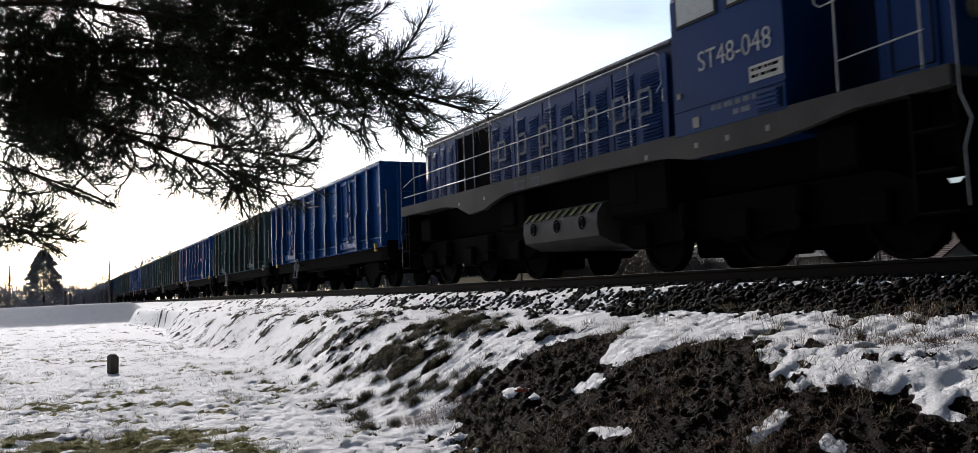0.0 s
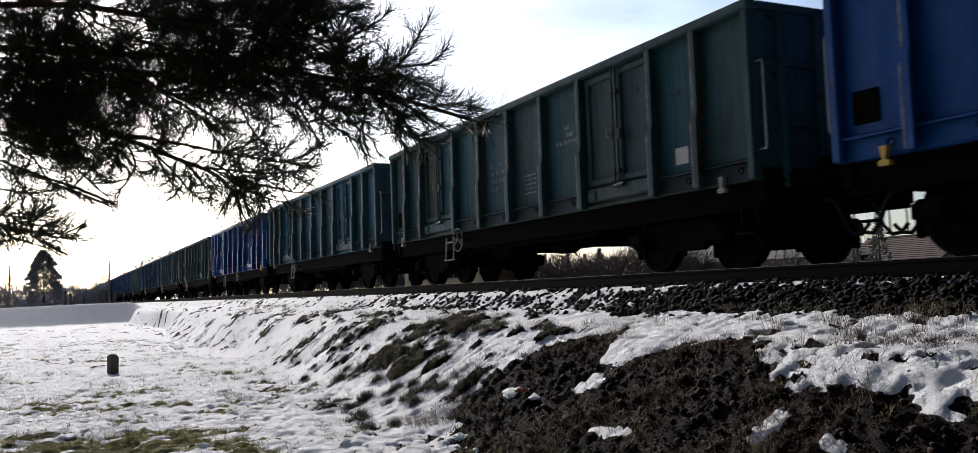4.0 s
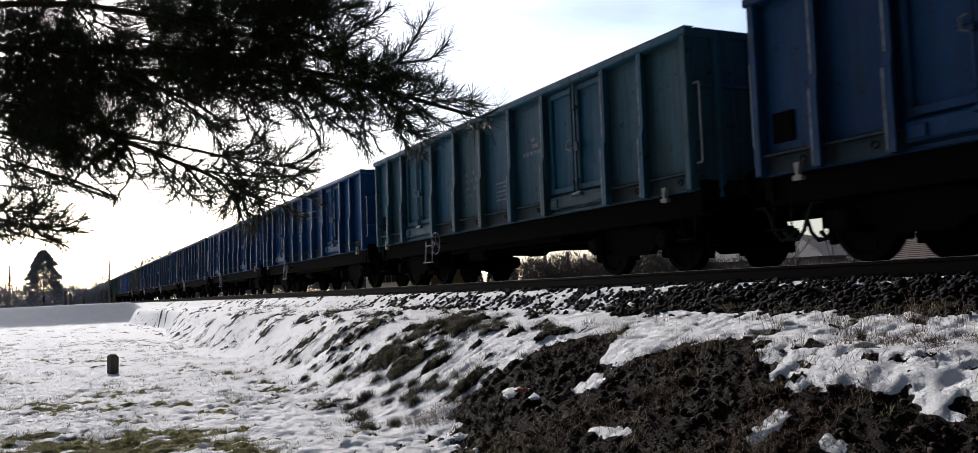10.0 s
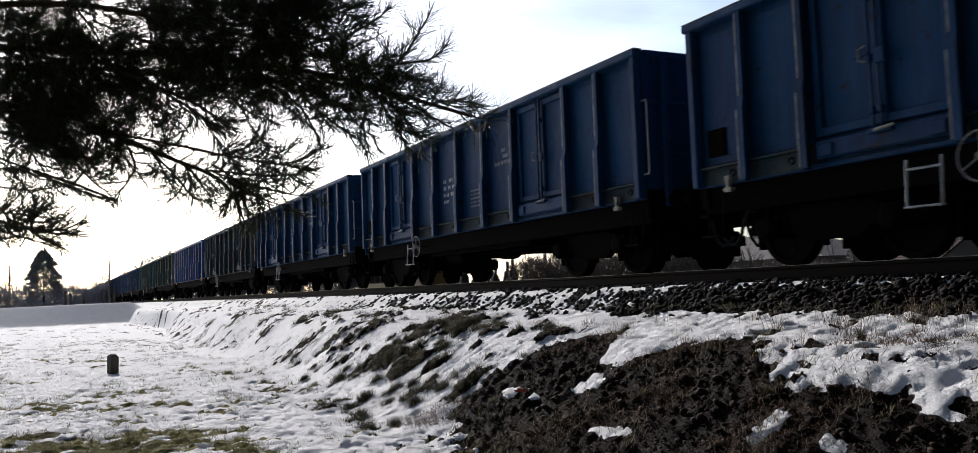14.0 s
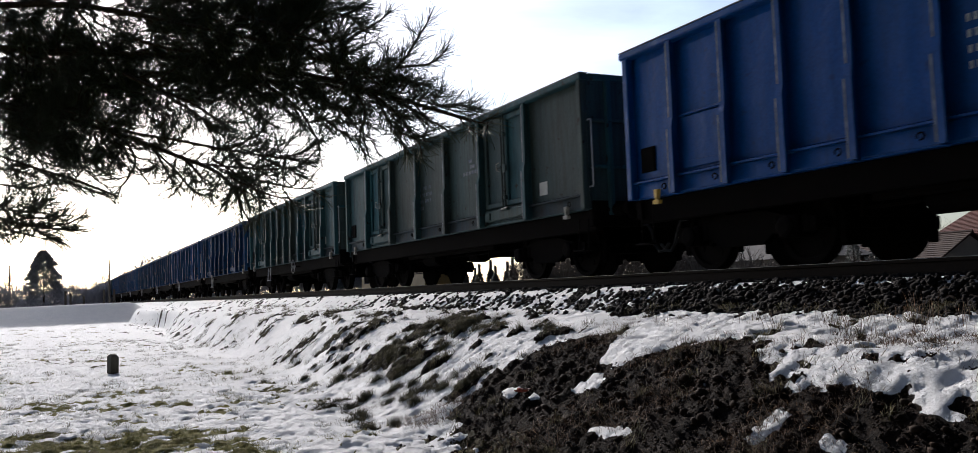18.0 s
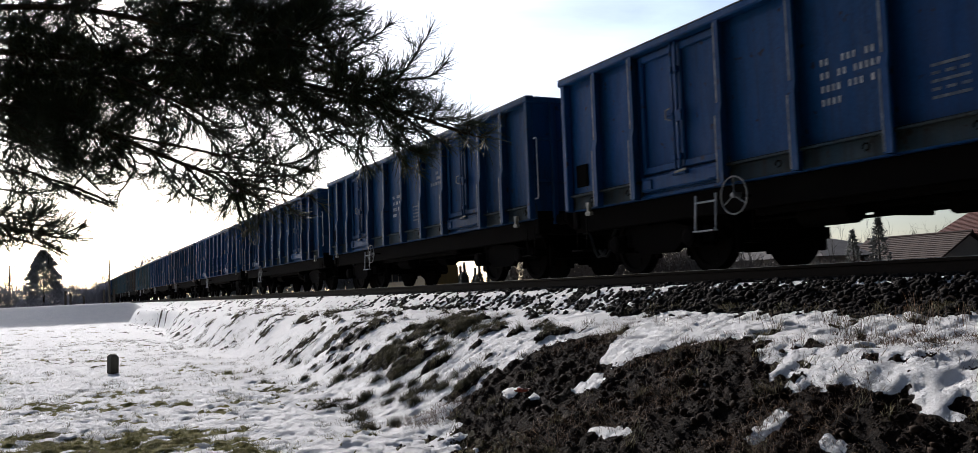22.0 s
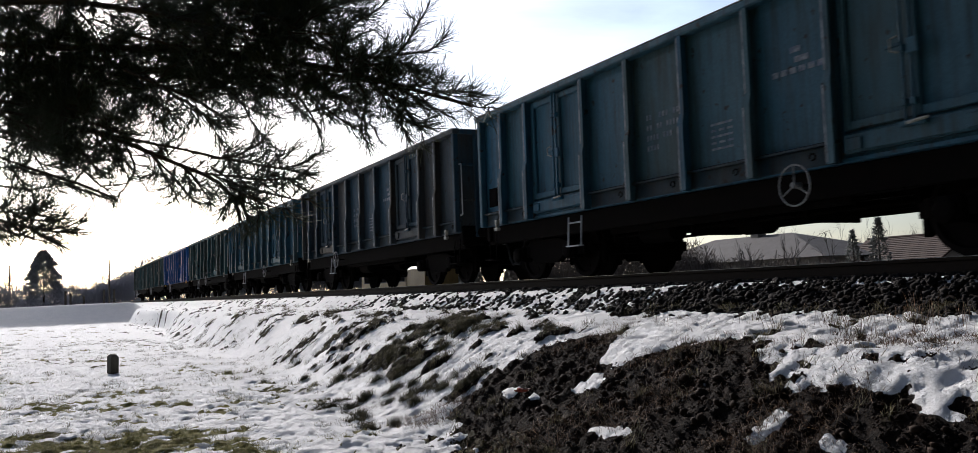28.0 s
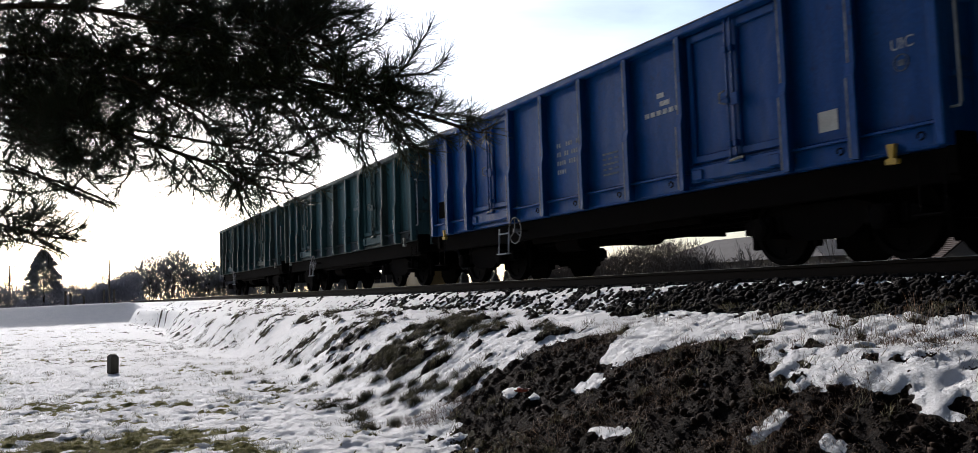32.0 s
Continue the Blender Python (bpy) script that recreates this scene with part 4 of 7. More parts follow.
# what sets single wagons apart
for i, x in ((5, 1.0), (18, 1.4), (26, 1.97), (28, 1.71), (29, 0.55)):
    for o in wagons[i].children:
        if o.name.split(".")[0] == "brake_wheel":
            o.location.x = x


def strokes(lines, r=0.014):
    s = Shape()
    for pts in lines:
        s.tube([(x, 0, z) for x, z in pts], r, 4)
    return s


scrawl = part("painted_scrawl", strokes([[(0, 0.1), (0.02, 0.45), (0.16, 0.15), (0.24, 0.48), (0.26, 0.1)], [(0.34, 0.05), (0.36, 0.42)], [(0.36, 0.24), (0.56, 0.24)], [(0.54, 0.02), (0.58, 0.46)], [(0.64, 0.18), (0.72, 0.5), (0.80, 0.22), (0.90, 0.56), (0.95, 0.2)], [(0.2, -0.02), (0.75, 0.02)]], 0.018), M_WHITE, wagons[4], "loose white spray scrawl", at=(-5.42, -1.325, 1.42))
scrawl = part("painted_scrawl", strokes([[(0, 0.26), (0.2, 0.29)], [(0.1, 0.28), (0.12, 0.0), (0.06, 0.1)], [(0.34, 0.2), (0.22, 0.16), (0.24, 0.02), (0.36, 0.06)], [(0.23, 0.11), (0.33, 0.12)], [(0.4, 0.22), (0.5, 0.02)], [(0.5, 0.24), (0.39, 0.03)], [(0.62, 0.2), (0.55, 0.12), (0.6, 0.03), (0.68, 0.1), (0.62, 0.2), (0.78, 0.26), (0.86, 0.2), (0.82, 0.14), (0.92, 0.17)]], 0.010), M_WHITE, wagons[22], "thin white spray scrawl", at=(0.12, -1.325, 1.40))
for x, ch in ((-1.08, "R"), (0.12, "T"), (0.98, "R")):
    ob = part("letter", text_mesh("letter", ch, 0.30, M_FAINT), M_FAINT, wagons[18], "pale block letter")
    ob.matrix_basis = pose(x, -1.322, 2.80)


# ---- locomotive ----
M_LOCO = mat("loco_blue_paint", (0.003, 0.036, 0.165), 0.5, second=(0.006, 0.036, 0.13), streak=0.25, dirt=(0.015, 0.022, 0.045), scale=0.9, bump=0.06, bump_scale=5, spec=0.12)
M_LOCODK = mat("loco_darkened_blue", (0.004, 0.018, 0.07), 0.42, second=(0.008, 0.02, 0.06), streak=0.3, scale=1.2, spec=0.12)
M_DECK = mat("loco_grey_frame_paint", (0.040, 0.038, 0.036), 0.8, second=(0.025, 0.023, 0.022), streak=0.5, scale=1.5)
M_TANK = mat("loco_pale_grey_tank", (0.05, 0.05, 0.048), 0.75, second=(0.028, 0.026, 0.025), streak=0.5, scale=2)
M_STRIPE = mat("dull_yellow_stripe", (0.30, 0.28, 0.07), 0.7, second=(0.16, 0.15, 0.06), scale=9)
# opaque pale base colour paints the bright reflection of the panes
M_GLASS = mat("pale_cab_glass", (0.62, 0.62, 0.56), 0.12, second=(0.45, 0.45, 0.42), scale=3, bump=0)
# near-black colour that holds the shade of an unlit inside
M_DARKIN = mat("painted_dark_inside", (0.003, 0.003, 0.004), 0.95, spec=0.02)
loco = thing("diesel_locomotive", "blue diesel shunting locomotive with a long louvred bonnet and grey frame", "locomotive")
LX = 1.62          # rear end of its frame ahead of the first wagon's front wall
frame_line = [(0, 1.88), (14.72, 1.80), (14.72, 1.60), (13.6, 1.60), (13.0, 1.52), (12.3, 1.45), (10.9, 1.45), (10.3, 1.55), (8.6, 1.60), (5.6, 1.60), (5.1, 1.52), (4.6, 1.40), (3.9, 1.36), (3.3, 1.56), (2.6, 1.64), (0, 1.66)]
for k in (-1, 1):
    part("side_sill", Shape().prism(frame_line, k * 1.40, k * 1.5, "y"), M_DECK, loco)
part("deck", Shape().box(0.02, 14.70, -1.4, 1.4, 1.70, 1.80), M_DECK, loco)
for u in (0.0, 14.64):
    part("end_plate", Shape().box(u, u + 0.08, -1.4, 1.4, 0.85, 1.70, 0.01), M_UNDER, loco)
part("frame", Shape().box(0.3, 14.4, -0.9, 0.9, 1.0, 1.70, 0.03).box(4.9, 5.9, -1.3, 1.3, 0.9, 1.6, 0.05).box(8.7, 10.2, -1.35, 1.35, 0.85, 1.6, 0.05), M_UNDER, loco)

# bonnet behind the cab, with doors
HOOD0, HOOD1, HW = 0.13, 9.8, 0.86
HOOD_TOP = 3.37
hood_prof = [(-HW + 0.03, 1.80), (-HW + 0.03, HOOD_TOP), (-HW + 0.10, HOOD_TOP + 0.11), (-0.3, HOOD_TOP + 0.2), (0.3, HOOD_TOP + 0.2), (HW - 0.10, HOOD_TOP + 0.11), (HW - 0.03, HOOD_TOP), (HW - 0.03, 1.80)]
part("bonnet", Shape().prism(hood_prof, HOOD0, HOOD1, "x"), M_LOCODK, loco)
# pale strip on the near side paints the light along the roof edge
part("bonnet_roof_edge", Shape().box(HOOD0 - 0.04, HOOD1, -HW - 0.04, -HW + 0.12, HOOD_TOP + 0.0, HOOD_TOP + 0.05, 0.012), M_RIM, loco, "roof edge with its light painted as a pale strip")


def louvre(w):
    """One pressed louvre of that width."""
    return Shape().add([(0, -0.032, 0.045), (w, -0.032, 0.045), (w, -0.062, 0.012), (0, -0.062, 0.012), (0, -0.032, 0), (w, -0.032, 0)], [(0, 1, 2, 3), (3, 2, 5, 4), (0, 3, 4), (1, 5, 2)])


def door_plate(w, h):
    return Shape().box(0, w, -0.03, 0, 0, h, 0.012)


def fit_louvres(door, columns):
    """Rows of louvres between an upper and a lower bead, each one a piece of the door."""
    for c0, c1, z0, z1 in columns:
        for z in (z0 - 0.03, z1):
            part("bead", Shape().box(c0 - 0.03, c1 + 0.03, -0.042, -0.03, z, z + 0.03), M_LOCO, door)
        z = z0
        while z < z1 - 0.02:
            part("louvre", cached("louvre%.2f" % (c1 - c0), lambda: louvre(c1 - c0), M_LOCO), M_LOCO, door, at=(c0, 0, z))
            z += 0.055


edges = [0.15, 1.08, 2.0, 3.77, 4.83, 5.98, 7.17, 8.28, 9.72]
for k in (-1, 1):
    for i, (a, b) in enumerate(zip(edges[:-1], edges[1:])):
        if i == 2:
            # no opening is cut: a flat black sheet carries the bay's shade
            bay = part("open_bay", Shape().box(a, b, -0.001, 0.004, 1.86, 3.24) if k < 0 else Shape().box(-b, -a, -0.001, 0.004, 1.86, 3.24), M_DARKIN, loco, "near-black sheet painted as the shade inside an engine bay", at=(0, k * HW - k * 0.02, 0), turn=0 if k < 0 else 180)
            part("bay_post", Shape().box(a + 0.0, a + 0.05, -0.03, 0.0, 1.86, 3.24, 0.01).box((a + b) / 2 - 0.03, (a + b) / 2 + 0.03, -0.03, 0.0, 1.86, 3.24, 0.01), M_LOCODK, bay)
            continue
        w, h = b - a - 0.03, 1.36
        half = w / 2
        cols = [(0.10, half - 0.14, 0.10, h - 0.12), (half + 0.10, w - 0.16, 0.12, h - 0.14)]
        if i >= 3:
            cols = [(0.08, half - 0.14, 0.08, 0.58), (half + 0.08, w - 0.16, 0.10, h - 0.22), (0.08, half - 0.14, 0.68, h - 0.16)]
        d = part("bonnet_door", door_plate(w, h), M_LOCO, loco, "blue louvred bonnet door", at=(a + 0.015 if k < 0 else b - 0.015, k * HW, 1.90), turn=0 if k < 0 else 180)
        if k < 0:
            fit_louvres(d, cols)
        part("door_handle", Shape().tube([(w - 0.06, -0.04, 0.62), (w - 0.06, -0.075, 0.64), (w - 0.06, -0.075, 0.80), (w - 0.06, -0.04, 0.82)], 0.01, 5), M_HOOKGREY, d)
# big worn operator mark along the bonnet, as plain strokes
mark = Shape()
for u in (4.15, 5.0, 5.85, 6.75, 7.5, 8.3, 9.0):
    mark.box(u, u + 0.07, -HW - 0.068, -HW - 0.064, 2.24, 2.82)
    mark.box(u + 0.07, u + 0.34, -HW - 0.068, -HW - 0.064, 2.76, 2.82)
    mark.box(u + 0.30, u + 0.37, -HW - 0.068, -HW - 0.064, 2.40, 2.76)
    mark.box(u + 0.07, u + 0.30, -HW - 0.068, -HW - 0.064, 2.40, 2.45)
tagged(part("operator_mark", mark, M_FAINT, loco, "large faded pale strokes across the bonnet doors"), kind="stuff")

# cab
C0, C1 = 10.62, 12.66
cab_prof = [(-1.49, 1.50), (-1.49, 3.62), (-1.38, 4.02), (-0.9, 4.30), (0.9, 4.30), (1.38, 4.02), (1.49, 3.62), (1.49, 1.50)]
cab = part("cab", Shape().prism(cab_prof, C0, C1, "x"), M_LOCO, loco, "blue driver's cab")
part("cab_roof", Shape().prism([(-1.54, 3.72), (-1.43, 4.07), (-0.93, 4.36), (0.93, 4.36), (1.43, 4.07), (1.54, 3.72), (1.42, 4.03), (0.9, 4.302), (-0.9, 4.302), (-1.42, 4.03)], C0 - 0.12, C1 + 0.12, "x"), M_DECK, cab)
for k in (-1, 1):
    for a, b in ((C0 + 0.12, C0 + 0.94), (C0 + 1.12, C1 - 0.12)):
        w = part("cab_window", Shape().box(a, b, k * 1.488, k * 1.508, 3.22, 3.72, 0.004), M_RUBBER, cab)
        part("pane", Shape().box(a + 0.04, b - 0.04, k * 1.50, k * 1.514, 3.26, 3.68), M_GLASS, w, "cab pane with a pale reflection in its colour")
    part("cab_lower_strip", Shape().box(C0, C1, k * 1.49, k * 1.505, 1.78, 2.10, 0.006).box(C0, C1 + 0.0, k * 1.49, k * 1.515, 2.10, 2.125, 0.004), M_LOCO, cab)
    g = part("strip_grille", Shape().box(C1 - 0.48, C1 - 0.05, k * 1.505, k * 1.515, 1.80, 2.08, 0.004), M_LOCODK, cab)
    tagged(part("slats", functools.reduce(lambda q, i: q.box(0.02, 0.36, -0.05, -0.03, 0.03 + 0.055 * i, 0.065 + 0.055 * i, 0.004), range(4), door_plate(0.38, 0.24)), M_LOCO, g, at=(C1 - 0.455 if k < 0 else C1 - 0.075, k * 1.505, 1.82), turn=0 if k < 0 else 180), kind="stuff")
    part("hatch", Shape().box(C0 + 0.38, C0 + 0.52, k * 1.505, k * 1.516, 1.84, 1.98, 0.004).box(C0 + 0.08, C0 + 0.16, k * 1.49, k * 1.512, 2.28, 2.36, 0.004), M_HOOKGREY, cab)
for u in (C0 - 0.01, C1 + 0.01):
    for y in (-1.1, 1.1):
        w = part("end_window", Shape().box(u - 0.012, u + 0.012, y - 0.25, y + 0.25, 3.22, 3.75, 0.004), M_RUBBER, cab)
        part("pane", Shape().box(u - 0.016, u + 0.016, y - 0.21, y + 0.21, 3.26, 3.71), M_GLASS, w)
number = text_mesh("running_number", "ST48-048", 0.37, M_WHITE)
ob = part("running_number", number, M_WHITE, cab, "white running number")
ob.matrix_basis = Matrix.Translation((C0 + 0.52, -1.497, 2.56)) @ Matrix.Diagonal((0.93, 1, 1, 1))
plate = part("notice_plate", Shape().box(C1 - 0.58, C1 - 0.02, -1.506, -1.49, 2.20, 2.40, 0.004), M_PAPER, cab, "pale plate with small dark writing")
tagged(part("writing", bars(C1 - 0.54, 2.365, [[(0, 0.05), (0.065, 0.03), (0.11, 0.08), (0.22, 0.06), (0.295, 0.04), (0.35, 0.10)], [(0, 0.07), (0.085, 0.04), (0.16, 0.08), (0.26, 0.03), (0.31, 0.12)]], 0.035, 0.045, -1.506), M_UNDER, plate), kind="stuff")
tagged(part("small_writing", bars(C0 + 0.75, 2.07, [[(0, 0.08), (0.1, 0.1), (0.24, 0.16), (0.44, 0.1), (0.58, 0.12), (0.74, 0.1), (0.88, 0.06)], [(0.4, 0.1), (0.54, 0.16)]], 0.07, 0.05, -1.505), M_FAINT, cab), kind="stuff")

# short bonnet ahead of the cab
front_prof = [(-0.98, 1.80), (-0.98, 3.05), (-0.85, 3.2), (0.85, 3.2), (0.98, 3.05), (0.98, 1.80)]
nose = part("nose", Shape().prism(front_prof, 13.52, 14.45, "x"), M_LOCO, loco, "blue short bonnet ahead of the cab")
# added block; its darkened blue paints the shaded recess beside the cab
part("vestibule", Shape().box(C1 + 0.01, 13.51, -0.55, 0.55, 1.80, 3.15, 0.02), M_LOCODK, loco, "added dark blue block for the shade between cab and short bonnet")
for k in (-1, 1):
    d = part("nose_door", Shape().box(0, 0.62, -0.03, 0, 0, 1.1, 0.012), M_LOCO, nose, at=(13.65 if k < 0 else 14.27, k * 0.98, 1.88), turn=0 if k < 0 else 180)
    part("door_seal", Shape().tube([(0.06, -0.035, 0.1), (0.06, -0.035, 1.0), (0.56, -0.035, 1.0), (0.56, -0.035, 0.1), (0.06, -0.035, 0.1)], 0.012, 5), M_RUBBER, d)
for y in (-0.7, 0.7):
    part("headlight", Shape().lathe([(14.45, 0.11), (14.53, 0.11), (14.54, 0.08)], "x", (0, y, 2.5), 16), M_HOOKGREY, nose)

# rails
for k in (-1, 1):
    y = k * 1.47
    for us in ((0.85, 3.7, 4.9, 6.05, 7.25, 8.35, 9.55),):
        part("handrail", Shape().tube([(0.15, y, 2.36), (0.82, y, 2.50), (10.0, y, 2.48)], 0.0105, 6).tube([(0.15, y, 2.1), (10.0, y, 2.08)], 0.0105, 6).tube([(0.82, y, 2.5), (0.80, y, 3.0), (0.95, y, 3.08), (10.2, y, 3.06), (10.3, y, 3.0), (10.32, y, 2.6), (10.2, y, 2.5)], 0.0105, 6), M_TUBE, loco)
        for u in us:
            part("rail_post", Shape().tube([(u, y, 1.84), (u, y, 3.07)], 0.012, 6), M_TUBE, loco)
    part("front_handrail", Shape().tube([(13.1, y, 3.4), (13.12, y, 2.86), (13.2, y, 2.8), (14.5, y, 2.9)], 0.0105, 6).tube([(13.4, y, 2.15), (14.45, y, 2.2)], 0.0105, 6), M_TUBE, loco)
    for u in (13.38, 14.42):
        part("rail_post", Shape().tube([(u, y, 1.82), (u, y, 2.9)], 0.012, 6), M_TUBE, loco)
    for u, e in ((0.0, -1), (14.75, 1)):
        part("corner_rail", Shape().tube([(u + e * 0.02, y, 3.0), (u + e * 0.04, y, 1.5), (u + e * 0.14, y, 1.25), (u + e * 0.05, y, 1.0), (u + e * 0.06, y, 0.45)], 0.008, 6), M_TUBE, loco)
        part("step_hanger", Shape().box(u - e * 0.50, u - e * 0.47, k * 1.2, k * 1.5, 0.44, 1.65), M_WHEEL, loco)
        for z in (0.40, 0.80, 1.20):
            part("step", Shape().box(u - e * 0.46, u - e * 0.02, k * 1.2, k * 1.5, z, z + 0.03, 0.006), M_WHEEL, loco)
    # fuel tank with round shoulders
tank_prof = [(-1.42, 0.62), (-1.46, 0.8), (-1.44, 0.98), (-1.34, 1.12), (-1.16, 1.18), (1.16, 1.18), (1.34, 1.12), (1.44, 0.98), (1.46, 0.8), (1.42, 0.62), (1.1, 0.48), (-1.1, 0.48)]
tank = part("fuel_tank", Shape().prism(tank_prof, 6.1, 8.52, "x"), M_TANK, loco, "pale grey rounded fuel tank", smooth=True)
for i in range(9):
    u = 6.22 + 0.26 * i
    part("shoulder_rib", Shape().add([(u, -1.445, 1.0), (u + 0.07, -1.445, 1.0), (u + 0.12, -1.34, 1.128), (u + 0.05, -1.34, 1.128)], [(0, 1, 2, 3)]).box(u, u + 0.02, -1.45, -1.44, 0.98, 1.0), M_UNDER, tank)
    part("warning_stripe", Shape().add([(u - 0.10, -1.4465, 1.0), (u - 0.02, -1.4465, 1.0), (u + 0.03, -1.343, 1.13), (u - 0.05, -1.343, 1.13)], [(0, 1, 2, 3)]).add([(u - 0.10, -1.44, 1.0), (u - 0.02, -1.44, 1.0), (u + 0.03, -1.335, 1.13), (u - 0.05, -1.335, 1.13)], [(3, 2, 1, 0)]), M_STRIPE, tank, "dull yellow warning stripe")
for u in (6.5, 7.3, 8.1):
    part("filler_cap", Shape().tube([(u + 0.085 * math.cos(a * math.pi / 8), -1.47, 0.85 + 0.1 * math.sin(a * math.pi / 8)) for a in range(17)], 0.013, 5).lathe([(-1.47, 0.06), (-1.44, 0.07)], "y", (u, 0, 0.85), 12), M_WHEEL, tank, "round filler cap with a ring")
# small stencilled boxes on the sill
for u, w in ((5.9, 0.42), (6.5, 0.30)):
    box = part("sill_mark", Shape().box(u, u + w, -1.503, -1.5, 1.62, 1.63).box(u, u + w, -1.503, -1.5, 1.75, 1.76).box(u, u + 0.01, -1.503, -1.5, 1.63, 1.75).box(u + w - 0.01, u + w, -1.503, -1.5, 1.63, 1.75), M_FAINT, loco, "thin stencilled box")
    ob = tagged(part("stencil", text_mesh("stencil", "PL" if w > 0.4 else "100", 0.12, M_FAINT), M_FAINT, box), kind="stuff")
    ob.matrix_basis = pose(u + 0.04, -1.501, 1.65)
for u in (11.0, 11.6, 12.3, 9.9, 4.6, 3.4):
    part("sill_plate", Shape().box(u, u + 0.07, -1.504, -1.5, 1.58, 1.65), M_HOOKGREY, loco, "small pale plate")
buffers_and_couplings(loco, 0.0)
for o in list(loco.children):
    if o.name.split(".")[0] in ("buffer", "coupling", "air_hose"):
        front_end = any(v.co.x > 0.2 for v in o.data.vertices)
        o.location.x = 14.72 if front_end else 0.0
LOCO_BOGIE = Shape()
for k in (-1, 1):
    LOCO_BOGIE.prism([(-2.75, 0.50), (-2.75, 0.72), (-2.2, 0.95), (2.2, 0.95), (2.75, 0.72), (2.75, 0.50), (2.4, 0.36), (1.6, 0.42), (0.5, 0.42), (0.3, 0.34), (-0.3, 0.34), (-0.5, 0.42), (-1.6, 0.42), (-2.4, 0.36)], k * 1.02, k * 1.16, "y")
    for x in (-2.1, 0, 2.1):
        LOCO_BOGIE.box(x - 0.2, x + 0.2, k * 1.0, k * 1.26, 0.36, 0.74, 0.04)
    for x in (-1.05, 1.05):
        LOCO_BOGIE.lathe([(0.62, 0.11), (0.92, 0.11)], "z", (x, k * 1.2, 0), 12)
        LOCO_BOGIE.lathe([(k * 1.14, 0.1), (k * 1.34, 0.1)], "y", (x, 0, 0.5), 12)
for x in (-1.05, 1.05):
    LOCO_BOGIE.box(x - 0.15, x + 0.15, -1.02, 1.02, 0.6, 0.95, 0.03)
    LOCO_BOGIE.box(x - 0.62, x + 0.62, -0.6, 0.6, 0.18, 0.9, 0.06)
LOCO_BOGIE_MESH = LOCO_BOGIE.mesh("loco_bogie", M_UNDER)
for u in (3.25, 11.45):
    b = part("bogie", LOCO_BOGIE_MESH, M_UNDER, loco, "black three-axle bogie", at=(u, 0, 0))
    for a in (-2.1, 0.0, 2.1):
        part("wheelset", LOCO_WHEELSET, M_WHEEL, b, at=(a, 0, 0.525))
for u in (1.2, 5.3, 9.2, 13.2):
    part("sand_box", Shape().box(u - 0.3, u + 0.3, -1.36, -1.1, 1.0, 1.5, 0.04), M_UNDER, loco)


# ---- pine tree beside the camera ----
M_BARK = mat("pine_bark", (0.075, 0.052, 0.036), 0.95, second=(0.03, 0.022, 0.018), scale=9, fine=50, fine_amount=0.6, bump=0.8, bump_scale=30)
M_NEEDLE = mat("pine_needles", (0.028, 0.045, 0.018), 0.6, second=(0.045, 0.05, 0.024), scale=5, fine=60, bump=0)


